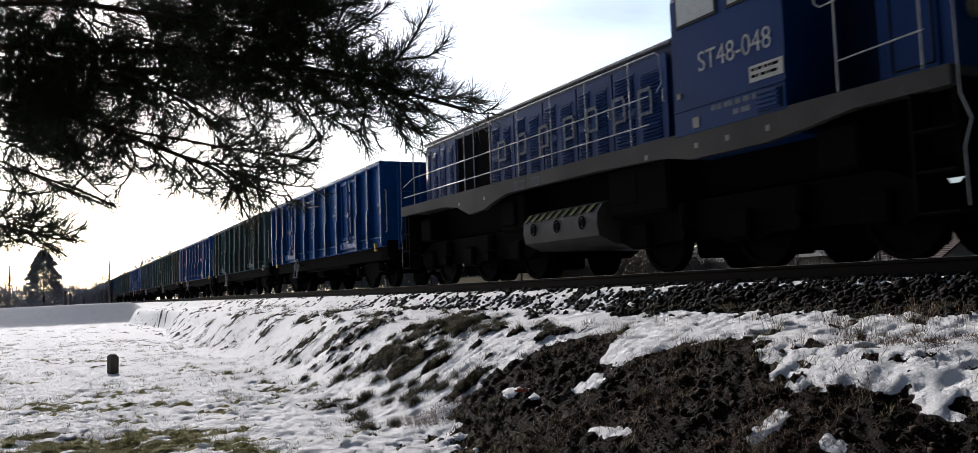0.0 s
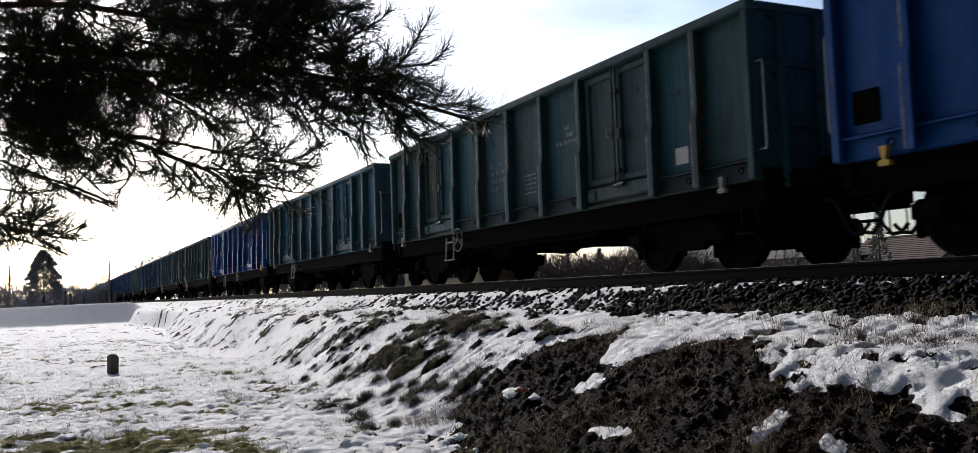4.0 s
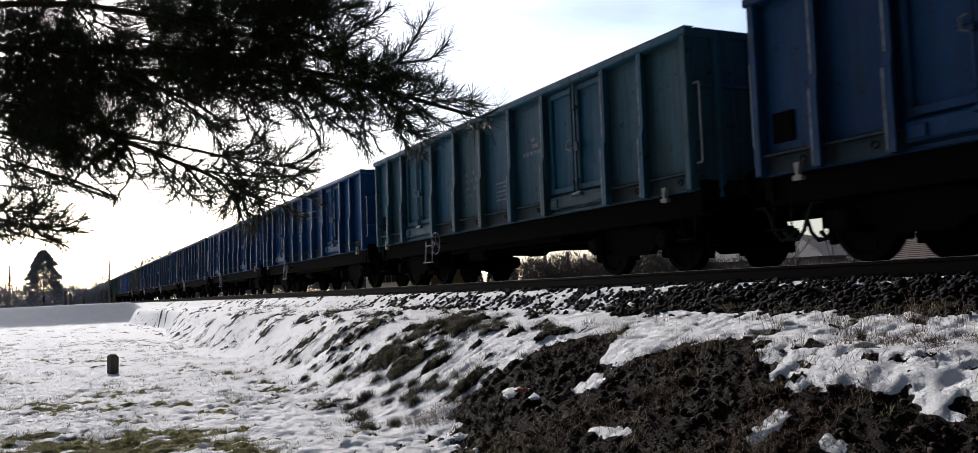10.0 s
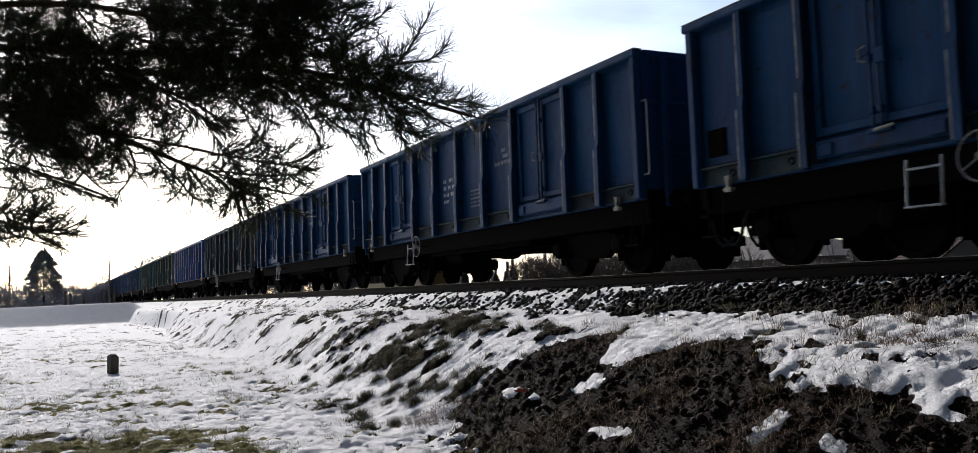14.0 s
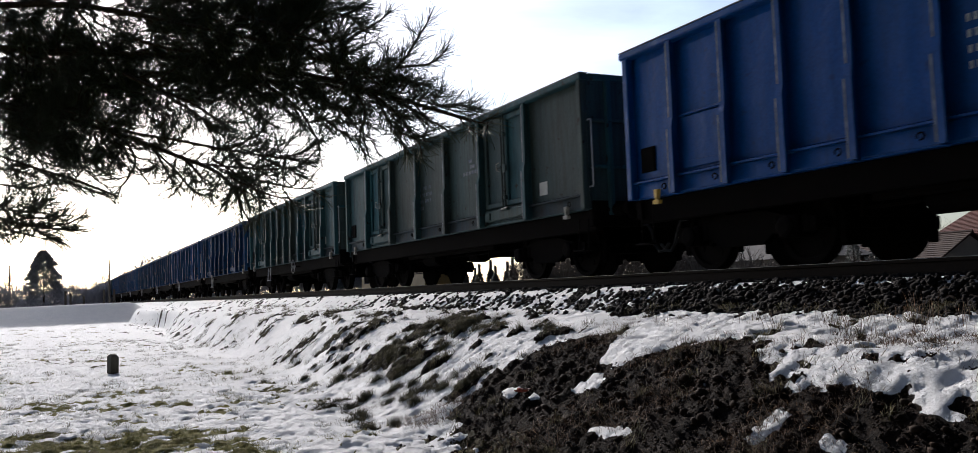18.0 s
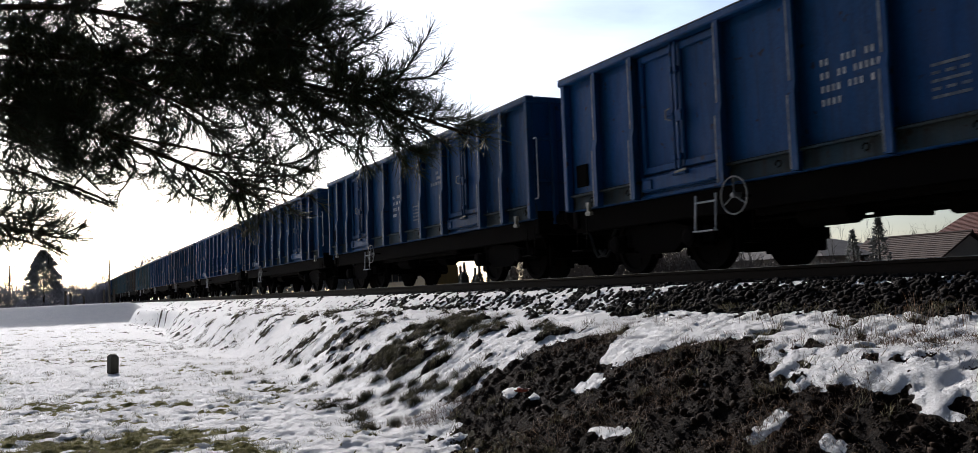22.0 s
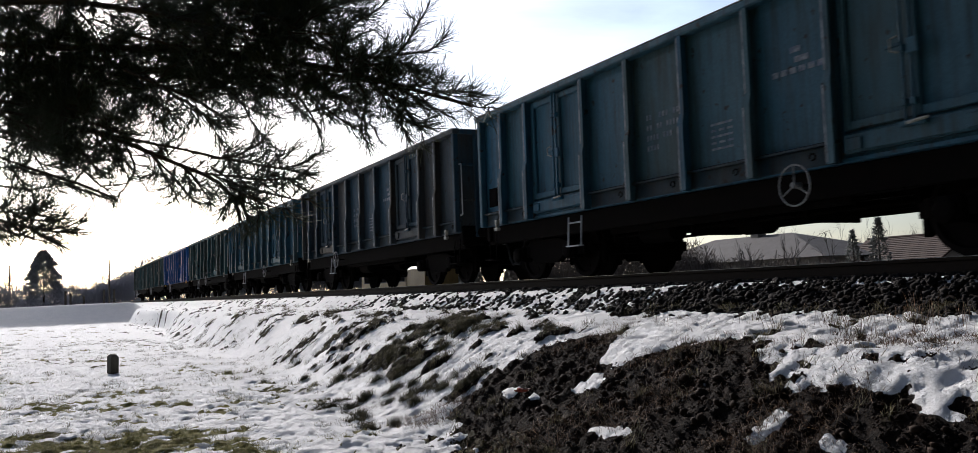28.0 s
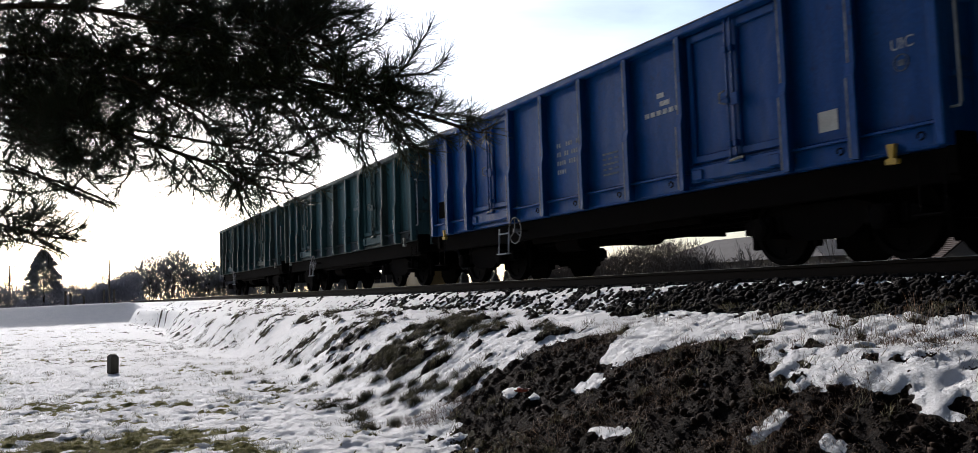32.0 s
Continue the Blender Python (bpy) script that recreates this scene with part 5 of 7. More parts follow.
class Bough:
    """A limb with twigs and shoots; the needles are gathered apart."""

    def __init__(self, seed):
        self.rng = np.random.default_rng(seed)
        self.wood = Shape()
        self.nv, self.nf, self.count = [], [], 0

    def spline(self, pts, n):
        p = np.array(pts, float)
        d = np.concatenate([[0], np.cumsum(np.linalg.norm(np.diff(p, axis=0), axis=1))])
        s = np.linspace(0, d[-1], n)
        out = np.stack([np.interp(s, d, p[:, k]) for k in range(3)], 1)
        for _ in range(3):
            out[1:-1] = out[1:-1] * 0.5 + (out[:-2] + out[2:]) * 0.25
        return out, d[-1]

    def needles(self, line, start=0.0, spacing=0.0040, length=0.074):
        seg = np.linalg.norm(np.diff(line, axis=0), axis=1)
        total = seg.sum()
        n = int(total * (1 - start) / spacing)
        if n < 4:
            return
        r = self.rng
        s = np.sort(start + (1 - start) * r.random(n)) * total
        cum = np.concatenate([[0], np.cumsum(seg)])
        base = np.stack([np.interp(s, cum, line[:, k]) for k in range(3)], 1)
        i = np.clip(np.searchsorted(cum, s) - 1, 0, len(seg) - 1)
        fwd = (line[i + 1] - line[i]) / np.maximum(seg[i], 1e-6)[:, None]
        rad = r.normal(size=(n, 3))
        rad -= (rad * fwd).sum(1)[:, None] * fwd
        rad /= np.linalg.norm(rad, axis=1)[:, None]
        lean = np.radians(r.uniform(14, 58, n))[:, None]
        way = fwd * np.cos(lean) + rad * np.sin(lean)
        way[:, 2] -= 0.05
        ln_ = (length * r.uniform(0.7, 1.15, n))[:, None]
        side = np.cross(way, rad)
        side /= np.linalg.norm(side, axis=1)[:, None]
        w = 0.0011
        other = np.cross(way, side)
        tip = base + way * ln_ + np.array([0, 0, 0.004])
        ring = [side * w, -side * w * 0.5 + other * w * 0.87, -side * w * 0.5 - other * w * 0.87]
        v = np.stack([base + q for q in ring] + [tip + q * 0.75 for q in ring], 1).reshape(-1, 3)
        f0 = np.arange(n) * 6 + self.count
        f = np.concatenate([np.stack([f0 + a, f0 + b, f0 + c], 1) for a, b, c in ((0, 1, 4), (0, 4, 3), (1, 2, 5), (1, 5, 4), (2, 0, 3), (2, 3, 5))])
        self.nv.append(v)
        self.nf.append(f)
        self.count += n * 6

    def brush(self, pts):
        """A slender shoot with needles all along it and a few short side shoots."""
        line, total = self.spline(pts, 12)
        self.wood.tube(line.tolist(), 0.0050, 5, 0.0022)
        self.needles(line, 0.12, 0.0022)
        for q in np.arange(0.35, 0.98, 0.05 / total):
            i = min(int(q * 11), 10)
            fwd = line[i + 1] - line[i]
            fwd = fwd / np.linalg.norm(fwd)
            side = self.rng.normal(size=3)
            self.shoot(line[i] + fwd * 0.01, fwd * 1.1 + side * 0.38, self.rng.uniform(0.03, 0.06), 0.0, 0.002)

    def shoot(self, base, way, length, droop=0.0, thick=0.003, spacing=0.0040, start=0.1):
        r = self.rng
        way = way / np.linalg.norm(way)
        bend = r.normal(size=3) * 0.25 + np.array([0, 0, 0.25 - droop])
        s = np.linspace(0, 1, 5)[:, None]
        line = base + way * length * s + bend * length * 0.5 * s * s
        self.wood.tube(line.tolist(), thick, 4, thick * 0.5)
        self.needles(line, start, spacing)
        return line

    def twig(self, base, way, length, droop=0.0, subs=4):
        r = self.rng
        way = way / np.linalg.norm(way)
        line = self.shoot(base, way, length, droop, 0.0036, start=0.3)
        for _ in range(subs):
            q = r.uniform(0.25, 0.95)
            b = line[0] + (line[-1] - line[0]) * q
            w = (line[-1] - line[0]) / length + r.normal(size=3) * 0.55
            self.shoot(b, w, r.uniform(0.05, 0.10), droop)

    def limb(self, pts, r0, r1, spacing, twig_len, first=0.25, droop=0.0, subs=4, tip=True):
        line, total = self.spline(pts, 16)
        self.wood.tube(line.tolist(), r0, 7, r1)
        r = self.rng
        s = first * total
        while s < total:
            q = s / total * 15
            i = min(int(q), 14)
            base = line[i] + (line[i + 1] - line[i]) * (q - i)
            fwd = line[i + 1] - line[i]
            fwd /= np.linalg.norm(fwd)
            w = r.normal(size=3)
            w -= fwd * w.dot(fwd)
            w /= np.linalg.norm(w)
            self.twig(base, fwd * r.uniform(0.35, 0.9) + w * 0.8, twig_len * r.uniform(0.5, 1.1) * (1.05 - 0.45 * s / total), droop, subs)
            s += spacing * r.uniform(0.5, 1.5)
        if tip:
            self.twig(line[-1], line[-1] - line[-2], 0.09, 0.0, subs)

    def finish(self, name, parent, origin, label):
        o = Vector(origin)
        self.wood.v = [(a - o.x, b - o.y, c - o.z) for a, b, c in self.wood.v]
        ob = part(name, self.wood.mesh(name, M_BARK, fix=False), M_BARK, parent, label)
        ob.matrix_basis = Matrix.Translation(o)
        v, f = np.concatenate(self.nv) - np.array(origin), np.concatenate(self.nf)
        me = bpy.data.meshes.new("needles")
        me.vertices.add(len(v))
        me.vertices.foreach_set("co", v.astype(np.float32).ravel())
        me.loops.add(len(f) * 3)
        me.loops.foreach_set("vertex_index", f.astype(np.int32).ravel())
        me.polygons.add(len(f))
        me.polygons.foreach_set("loop_start", (np.arange(len(f)) * 3).astype(np.int32))
        me.update(calc_edges=True)
        me.materials.append(M_NEEDLE)
        nd = new("needles", me)
        nd.parent = ob
        tagged(nd, "dark green pine needles in brushes", kind="stuff")
        return ob


TREE = (-4.02, -0.92)
pine = thing("pine_tree", "pine tree with long needled boughs reaching over the field", "tree", at=pose(TREE[0], TREE[1], float(ground_z(TREE[0], TREE[1])) - 0.05))
base_z = pine.location.z
trunk_line = [(0, 0, 0), (0.03, -0.02, 0.9), (0.02, 0.02, 2.0), (-0.02, 0.03, 3.2), (0.02, 0.0, 4.6), (0, 0, 6.4)]
part("trunk", Shape().tube(trunk_line, 0.17, 12, 0.04), M_BARK, pine, smooth=True)


def local(pts):
    return [(x - TREE[0], y - TREE[1], z - base_z) for x, y, z in pts]


TIP_LIMBS = [
    ("main", [(-4.00, -0.90, 0.83), (-4.21, -0.46, 0.95), (-4.00, -0.01, 0.87), (-3.69, 0.32, 0.84), (-3.48, 0.55, 0.78), (-3.27, 0.76, 0.71), (-3.09, 0.94, 0.66), (-3.00, 1.03, 0.60), (-2.91, 1.12, 0.53), (-2.82, 1.21, 0.49), (-2.73, 1.29, 0.45)]),
    ("brush", [(-3.09, 0.94, 0.67), (-3.02, 1.01, 0.64), (-2.97, 1.06, 0.63), (-2.92, 1.10, 0.66), (-2.88, 1.13, 0.71), (-2.85, 1.15, 0.77), (-2.82, 1.18, 0.82)]),
    ("brush", [(-2.95, 1.11, 0.67), (-2.90, 1.16, 0.67), (-2.86, 1.20, 0.67), (-2.82, 1.22, 0.69), (-2.81, 1.24, 0.72)]),
    ("brush", [(-3.14, 0.85, 0.71), (-3.06, 0.93, 0.76), (-3.00, 0.98, 0.80), (-2.95, 1.02, 0.81), (-2.91, 1.06, 0.85)]),
    ("brush", [(-3.15, 0.90, 0.74), (-3.08, 0.97, 0.74), (-3.02, 1.02, 0.77)]),
    ("brush", [(-3.00, 1.03, 0.60), (-2.98, 1.05, 0.53), (-2.95, 1.09, 0.44), (-2.90, 1.14, 0.41), (-2.85, 1.19, 0.39)]),
    ("brush", [(-2.98, 1.10, 0.45), (-2.96, 1.12, 0.41), (-2.95, 1.14, 0.36)]),
    ("brush", [(-3.03, 0.98, 0.58), (-3.00, 1.01, 0.52), (-3.02, 0.99, 0.45), (-3.04, 0.98, 0.40), (-3.02, 1.01, 0.36)]),
    ("bushy", [(-2.98, 1.05, 0.59), (-2.93, 1.10, 0.54), (-2.88, 1.15, 0.50), (-2.85, 1.18, 0.47)]),
    ("bushy", [(-3.11, 0.98, 0.65), (-3.04, 1.05, 0.58), (-2.98, 1.11, 0.52), (-2.95, 1.14, 0.46)]),
    ("brush", [(-2.88, 1.17, 0.51), (-2.82, 1.23, 0.52), (-2.76, 1.28, 0.51), (-2.73, 1.31, 0.48)]),
    ("brush", [(-2.91, 1.09, 0.54), (-2.86, 1.14, 0.54), (-2.82, 1.17, 0.54)]),
    ("brush", [(-2.97, 1.08, 0.63), (-2.97, 1.08, 0.68), (-2.97, 1.07, 0.73)]),
    ("brush", [(-2.92, 1.10, 0.64), (-2.88, 1.14, 0.60), (-2.83, 1.19, 0.59)]),
]
MID_LIMBS = [
    ("bushy", [(-3.45, 0.64, 0.77), (-3.35, 0.74, 0.82), (-3.25, 0.83, 0.87), (-3.15, 0.92, 0.88)]),
    ("bushy", [(-3.36, 0.67, 0.74), (-3.26, 0.76, 0.76), (-3.17, 0.86, 0.78), (-3.08, 0.94, 0.80)]),
    ("bushy", [(-3.31, 0.66, 0.71), (-3.20, 0.77, 0.67), (-3.11, 0.86, 0.64), (-3.02, 0.95, 0.61)]),
    ("bushy", [(-3.36, 0.74, 0.72), (-3.27, 0.83, 0.64), (-3.20, 0.91, 0.59), (-3.13, 0.98, 0.53)]),
    ("bushy", [(-3.32, 0.66, 0.69), (-3.25, 0.74, 0.62), (-3.18, 0.81, 0.55), (-3.15, 0.84, 0.48)]),
    ("bushy", [(-3.26, 0.81, 0.67), (-3.18, 0.90, 0.59), (-3.12, 0.95, 0.54), (-3.09, 0.99, 0.48)]),
    ("brush", [(-3.40, 0.63, 0.69), (-3.37, 0.67, 0.61), (-3.34, 0.71, 0.53), (-3.29, 0.76, 0.49)]),
    ("brush", [(-3.41, 0.68, 0.65), (-3.34, 0.75, 0.61), (-3.28, 0.81, 0.54), (-3.25, 0.85, 0.49)]),
    ("bushy", [(-3.22, 0.82, 0.61), (-3.19, 0.86, 0.55), (-3.15, 0.89, 0.51), (-3.12, 0.93, 0.47)]),
    ("bushy", [(-3.38, 0.72, 0.81), (-3.30, 0.80, 0.84), (-3.24, 0.85, 0.90), (-3.20, 0.89, 0.94)]),
    ("bushy", [(-3.11, 0.84, 0.72), (-3.05, 0.90, 0.70), (-3.00, 0.95, 0.67), (-2.96, 1.00, 0.63)]),
    ("bushy", [(-3.16, 0.90, 0.64), (-3.09, 0.97, 0.61), (-3.02, 1.04, 0.58), (-2.98, 1.08, 0.53)]),
]
TOP_LIMBS = [
    ("main", [(-4.00, -0.90, 1.13), (-4.30, -0.43, 1.24), (-4.00, 0.09, 1.18), (-3.76, 0.35, 1.08), (-3.52, 0.61, 1.00), (-3.31, 0.83, 0.93)]),
    ("main", [(-4.00, -0.90, 0.99), (-4.08, -0.41, 1.04), (-3.81, 0.06, 1.04), (-3.59, 0.29, 0.95), (-3.38, 0.51, 0.86), (-3.20, 0.70, 0.78)]),
    ("main", [(-4.00, -0.90, 0.74), (-4.38, -0.44, 0.89), (-4.14, 0.02, 0.84), (-3.89, 0.29, 0.81), (-3.67, 0.53, 0.74), (-3.48, 0.74, 0.69)]),
    ("bushy", [(-3.72, 0.28, 0.98), (-3.60, 0.41, 1.01), (-3.48, 0.53, 1.02), (-3.34, 0.67, 1.02)]),
    ("bushy", [(-3.58, 0.55, 1.00), (-3.44, 0.69, 1.01), (-3.33, 0.81, 0.99), (-3.21, 0.92, 0.99)]),
    ("bushy", [(-3.62, 0.29, 0.86), (-3.51, 0.42, 0.80), (-3.39, 0.54, 0.77), (-3.29, 0.64, 0.76)]),
    ("bushy", [(-3.75, 0.33, 0.77), (-3.63, 0.45, 0.71), (-3.53, 0.56, 0.69), (-3.44, 0.66, 0.64)]),
    ("bushy", [(-3.65, 0.25, 0.73), (-3.54, 0.37, 0.65), (-3.44, 0.47, 0.59), (-3.37, 0.55, 0.52)]),
    ("bushy", [(-3.81, 0.36, 0.73), (-3.71, 0.46, 0.64), (-3.66, 0.53, 0.59), (-3.63, 0.56, 0.53)]),
    ("bushy", [(-3.50, 0.53, 0.70), (-3.45, 0.59, 0.63), (-3.40, 0.64, 0.58), (-3.39, 0.66, 0.53)]),
    ("bushy", [(-3.73, 0.37, 0.94), (-3.63, 0.48, 0.90), (-3.53, 0.58, 0.91), (-3.43, 0.68, 0.91)]),
    ("bushy", [(-3.50, 0.46, 0.77), (-3.41, 0.56, 0.72), (-3.31, 0.66, 0.69), (-3.24, 0.73, 0.64)]),
    ("bushy", [(-3.91, 0.15, 0.76), (-3.82, 0.26, 0.70), (-3.74, 0.35, 0.65), (-3.68, 0.41, 0.58)]),
    ("bushy", [(-3.80, 0.28, 0.68), (-3.74, 0.35, 0.63), (-3.70, 0.39, 0.59)]),
    ("bushy", [(-3.29, 0.61, 0.89), (-3.19, 0.70, 0.85), (-3.12, 0.78, 0.79), (-3.05, 0.85, 0.76)]),
    ("bushy", [(-3.80, 0.33, 0.85), (-3.67, 0.46, 0.96), (-3.56, 0.57, 0.97)]),
    ("bushy", [(-3.44, 0.69, 0.99), (-3.37, 0.77, 0.95), (-3.25, 0.88, 0.94), (-3.19, 0.95, 0.91)]),
]
LEFT_LIMBS = [
    ("main", [(-4.00, -0.90, 0.69), (-4.24, -0.53, 0.75), (-4.19, -0.24, 0.71), (-4.04, -0.03, 0.64), (-3.93, 0.08, 0.59), (-3.84, 0.19, 0.54)]),
    ("main", [(-4.00, -0.90, 0.90), (-4.33, -0.52, 1.02), (-4.27, -0.20, 0.99), (-4.06, 0.04, 0.92), (-3.92, 0.20, 0.87), (-3.83, 0.30, 0.86)]),
    ("bushy", [(-4.21, -0.20, 1.07), (-4.13, -0.10, 1.02), (-4.04, -0.01, 0.97), (-3.97, 0.07, 0.93)]),
    ("bushy", [(-3.88, 0.04, 1.08), (-3.83, 0.10, 1.00), (-3.79, 0.15, 0.92), (-3.77, 0.18, 0.85)]),
    ("bushy", [(-4.13, -0.15, 0.82), (-4.02, -0.03, 0.80), (-3.92, 0.08, 0.75), (-3.84, 0.17, 0.70)]),
    ("bushy", [(-4.30, -0.25, 0.78), (-4.23, -0.13, 0.74), (-4.12, -0.01, 0.71), (-4.01, 0.11, 0.71)]),
    ("bushy", [(-4.10, -0.10, 0.65), (-4.02, -0.01, 0.59), (-3.95, 0.07, 0.53), (-3.92, 0.10, 0.46)]),
    ("bushy", [(-4.14, -0.24, 0.64), (-4.07, -0.12, 0.59), (-3.99, -0.03, 0.53), (-3.95, 0.01, 0.48)]),
    ("bushy", [(-3.97, 0.08, 0.83), (-3.89, 0.17, 0.78), (-3.81, 0.26, 0.75)]),
    ("brush", [(-3.95, 0.15, 1.01), (-3.88, 0.23, 0.96), (-3.84, 0.28, 0.92), (-3.82, 0.30, 0.88)]),
    ("bushy", [(-4.18, -0.26, 0.88), (-4.12, -0.15, 0.87), (-4.04, -0.05, 0.87), (-3.96, 0.04, 0.84)]),
    ("bushy", [(-4.27, -0.27, 1.15), (-4.24, -0.17, 1.13), (-4.15, -0.08, 1.14), (-4.07, 0.02, 1.10)]),
    ("brush", [(-4.08, 0.02, 0.96), (-4.00, 0.11, 0.87), (-3.96, 0.15, 0.83)]),
]
INNER_LIMBS = [
    ("bushy", [(-4.24, -0.27, 0.82), (-4.19, -0.15, 0.79), (-4.10, -0.05, 0.75), (-4.02, 0.04, 0.73)]),
    ("bushy", [(-4.14, -0.15, 0.72), (-4.06, -0.05, 0.66), (-3.97, 0.04, 0.62), (-3.89, 0.13, 0.57)]),
    ("bushy", [(-4.31, -0.27, 0.71), (-4.27, -0.18, 0.67), (-4.19, -0.08, 0.63), (-4.11, 0.01, 0.59)]),
    ("bushy", [(-3.94, 0.01, 0.64), (-3.86, 0.10, 0.60), (-3.80, 0.17, 0.56), (-3.74, 0.23, 0.50)]),
    ("bushy", [(-4.03, 0.04, 0.58), (-4.00, 0.08, 0.51), (-3.96, 0.13, 0.48), (-3.90, 0.20, 0.45)]),
    ("bushy", [(-4.32, -0.27, 0.60), (-4.28, -0.18, 0.58), (-4.20, -0.08, 0.54), (-4.11, 0.01, 0.53)]),
    ("brush", [(-4.15, -0.06, 0.92), (-4.09, 0.02, 0.84), (-4.05, 0.06, 0.81), (-4.00, 0.12, 0.79)]),
    ("brush", [(-3.85, 0.15, 0.83), (-3.80, 0.22, 0.78), (-3.75, 0.27, 0.73), (-3.71, 0.31, 0.68)]),
    ("brush", [(-4.22, -0.10, 0.52), (-4.14, -0.01, 0.47), (-4.06, 0.08, 0.44)]),
    ("brush", [(-4.21, -0.22, 0.42), (-4.14, -0.12, 0.41), (-4.08, -0.05, 0.37)]),
    ("brush", [(-3.88, 0.15, 0.53), (-3.85, 0.18, 0.45), (-3.80, 0.25, 0.39)]),
]
LOW_LIMBS = [
    ("bare", [(-4.00, -0.90, 0.65), (-4.22, -0.42, 0.70), (-3.98, 0.04, 0.61), (-3.78, 0.26, 0.51), (-3.64, 0.41, 0.48), (-3.56, 0.49, 0.45), (-3.49, 0.56, 0.42)]),
    ("bushy", [(-3.49, 0.56, 0.42), (-3.43, 0.63, 0.40), (-3.37, 0.69, 0.38), (-3.30, 0.76, 0.36)]),
    ("brush", [(-3.30, 0.76, 0.36), (-3.23, 0.83, 0.37), (-3.18, 0.87, 0.40), (-3.15, 0.90, 0.43)]),
    ("brush", [(-3.41, 0.67, 0.39), (-3.37, 0.71, 0.41), (-3.34, 0.73, 0.44)]),
    ("bushy", [(-3.47, 0.54, 0.41), (-3.41, 0.61, 0.41), (-3.37, 0.65, 0.43)]),
    ("main", [(-3.95, 0.11, 0.58), (-3.81, 0.26, 0.51), (-3.70, 0.38, 0.44), (-3.60, 0.49, 0.38), (-3.50, 0.59, 0.33), (-3.46, 0.64, 0.25), (-3.46, 0.65, 0.19)]),
    ("bushy", [(-3.53, 0.53, 0.36), (-3.43, 0.63, 0.34), (-3.35, 0.71, 0.32), (-3.29, 0.77, 0.32)]),
    ("bushy", [(-3.51, 0.60, 0.33), (-3.44, 0.67, 0.30), (-3.36, 0.75, 0.27), (-3.31, 0.81, 0.25)]),
    ("bushy", [(-3.42, 0.60, 0.30), (-3.36, 0.67, 0.25), (-3.31, 0.73, 0.22)]),
    ("brush", [(-3.32, 0.74, 0.34), (-3.26, 0.80, 0.31), (-3.24, 0.82, 0.28)]),
    ("brush", [(-3.44, 0.62, 0.27), (-3.43, 0.64, 0.21), (-3.43, 0.64, 0.15)]),
    ("brush", [(-3.49, 0.62, 0.27), (-3.52, 0.60, 0.23), (-3.53, 0.59, 0.20)]),
    ("brush", [(-3.46, 0.66, 0.25), (-3.45, 0.67, 0.20), (-3.44, 0.68, 0.17)]),
    ("bushy", [(-3.80, 0.26, 0.50), (-3.77, 0.29, 0.43), (-3.77, 0.30, 0.39), (-3.80, 0.27, 0.34)]),
    ("bushy", [(-3.75, 0.35, 0.46), (-3.71, 0.40, 0.40), (-3.67, 0.44, 0.35), (-3.64, 0.47, 0.30)]),
    ("bushy", [(-3.60, 0.45, 0.40), (-3.57, 0.49, 0.35), (-3.54, 0.52, 0.30)]),
    ("brush", [(-3.72, 0.37, 0.43), (-3.69, 0.41, 0.34), (-3.67, 0.44, 0.29)]),
    ("brush", [(-3.86, 0.17, 0.54), (-3.80, 0.24, 0.46), (-3.76, 0.29, 0.39)]),
    ("brush", [(-3.26, 0.80, 0.35), (-3.21, 0.85, 0.33), (-3.19, 0.87, 0.33)]),
    ("bushy", [(-3.51, 0.55, 0.38), (-3.46, 0.60, 0.34), (-3.41, 0.66, 0.28)]),
]
FRINGE_LIMBS = [
    ("bare", [(-4.00, -0.90, 0.55), (-4.23, -0.42, 0.56), (-4.20, -0.20, 0.47), (-4.11, -0.09, 0.41), (-3.99, 0.04, 0.36), (-3.91, 0.13, 0.32), (-3.83, 0.23, 0.26)]),
    ("brush", [(-4.08, -0.05, 0.39), (-4.00, 0.04, 0.34), (-3.94, 0.10, 0.31), (-3.83, 0.22, 0.25)]),
    ("bushy", [(-4.31, -0.25, 0.58), (-4.24, -0.13, 0.54), (-4.18, -0.06, 0.47), (-4.16, -0.02, 0.39)]),
    ("bushy", [(-4.12, -0.06, 0.51), (-4.04, 0.04, 0.47), (-3.99, 0.09, 0.42), (-3.95, 0.15, 0.35)]),
    ("brush", [(-4.00, 0.08, 0.50), (-3.96, 0.13, 0.43), (-3.91, 0.18, 0.37)]),
    ("brush", [(-4.21, -0.22, 0.35), (-4.17, -0.15, 0.34), (-4.10, -0.08, 0.32), (-4.03, 0.00, 0.33)]),
    ("brush", [(-4.09, -0.01, 0.37), (-4.03, 0.06, 0.34), (-3.98, 0.12, 0.31)]),
    ("bushy", [(-4.26, -0.24, 0.49), (-4.24, -0.17, 0.44), (-4.20, -0.13, 0.39)]),
]
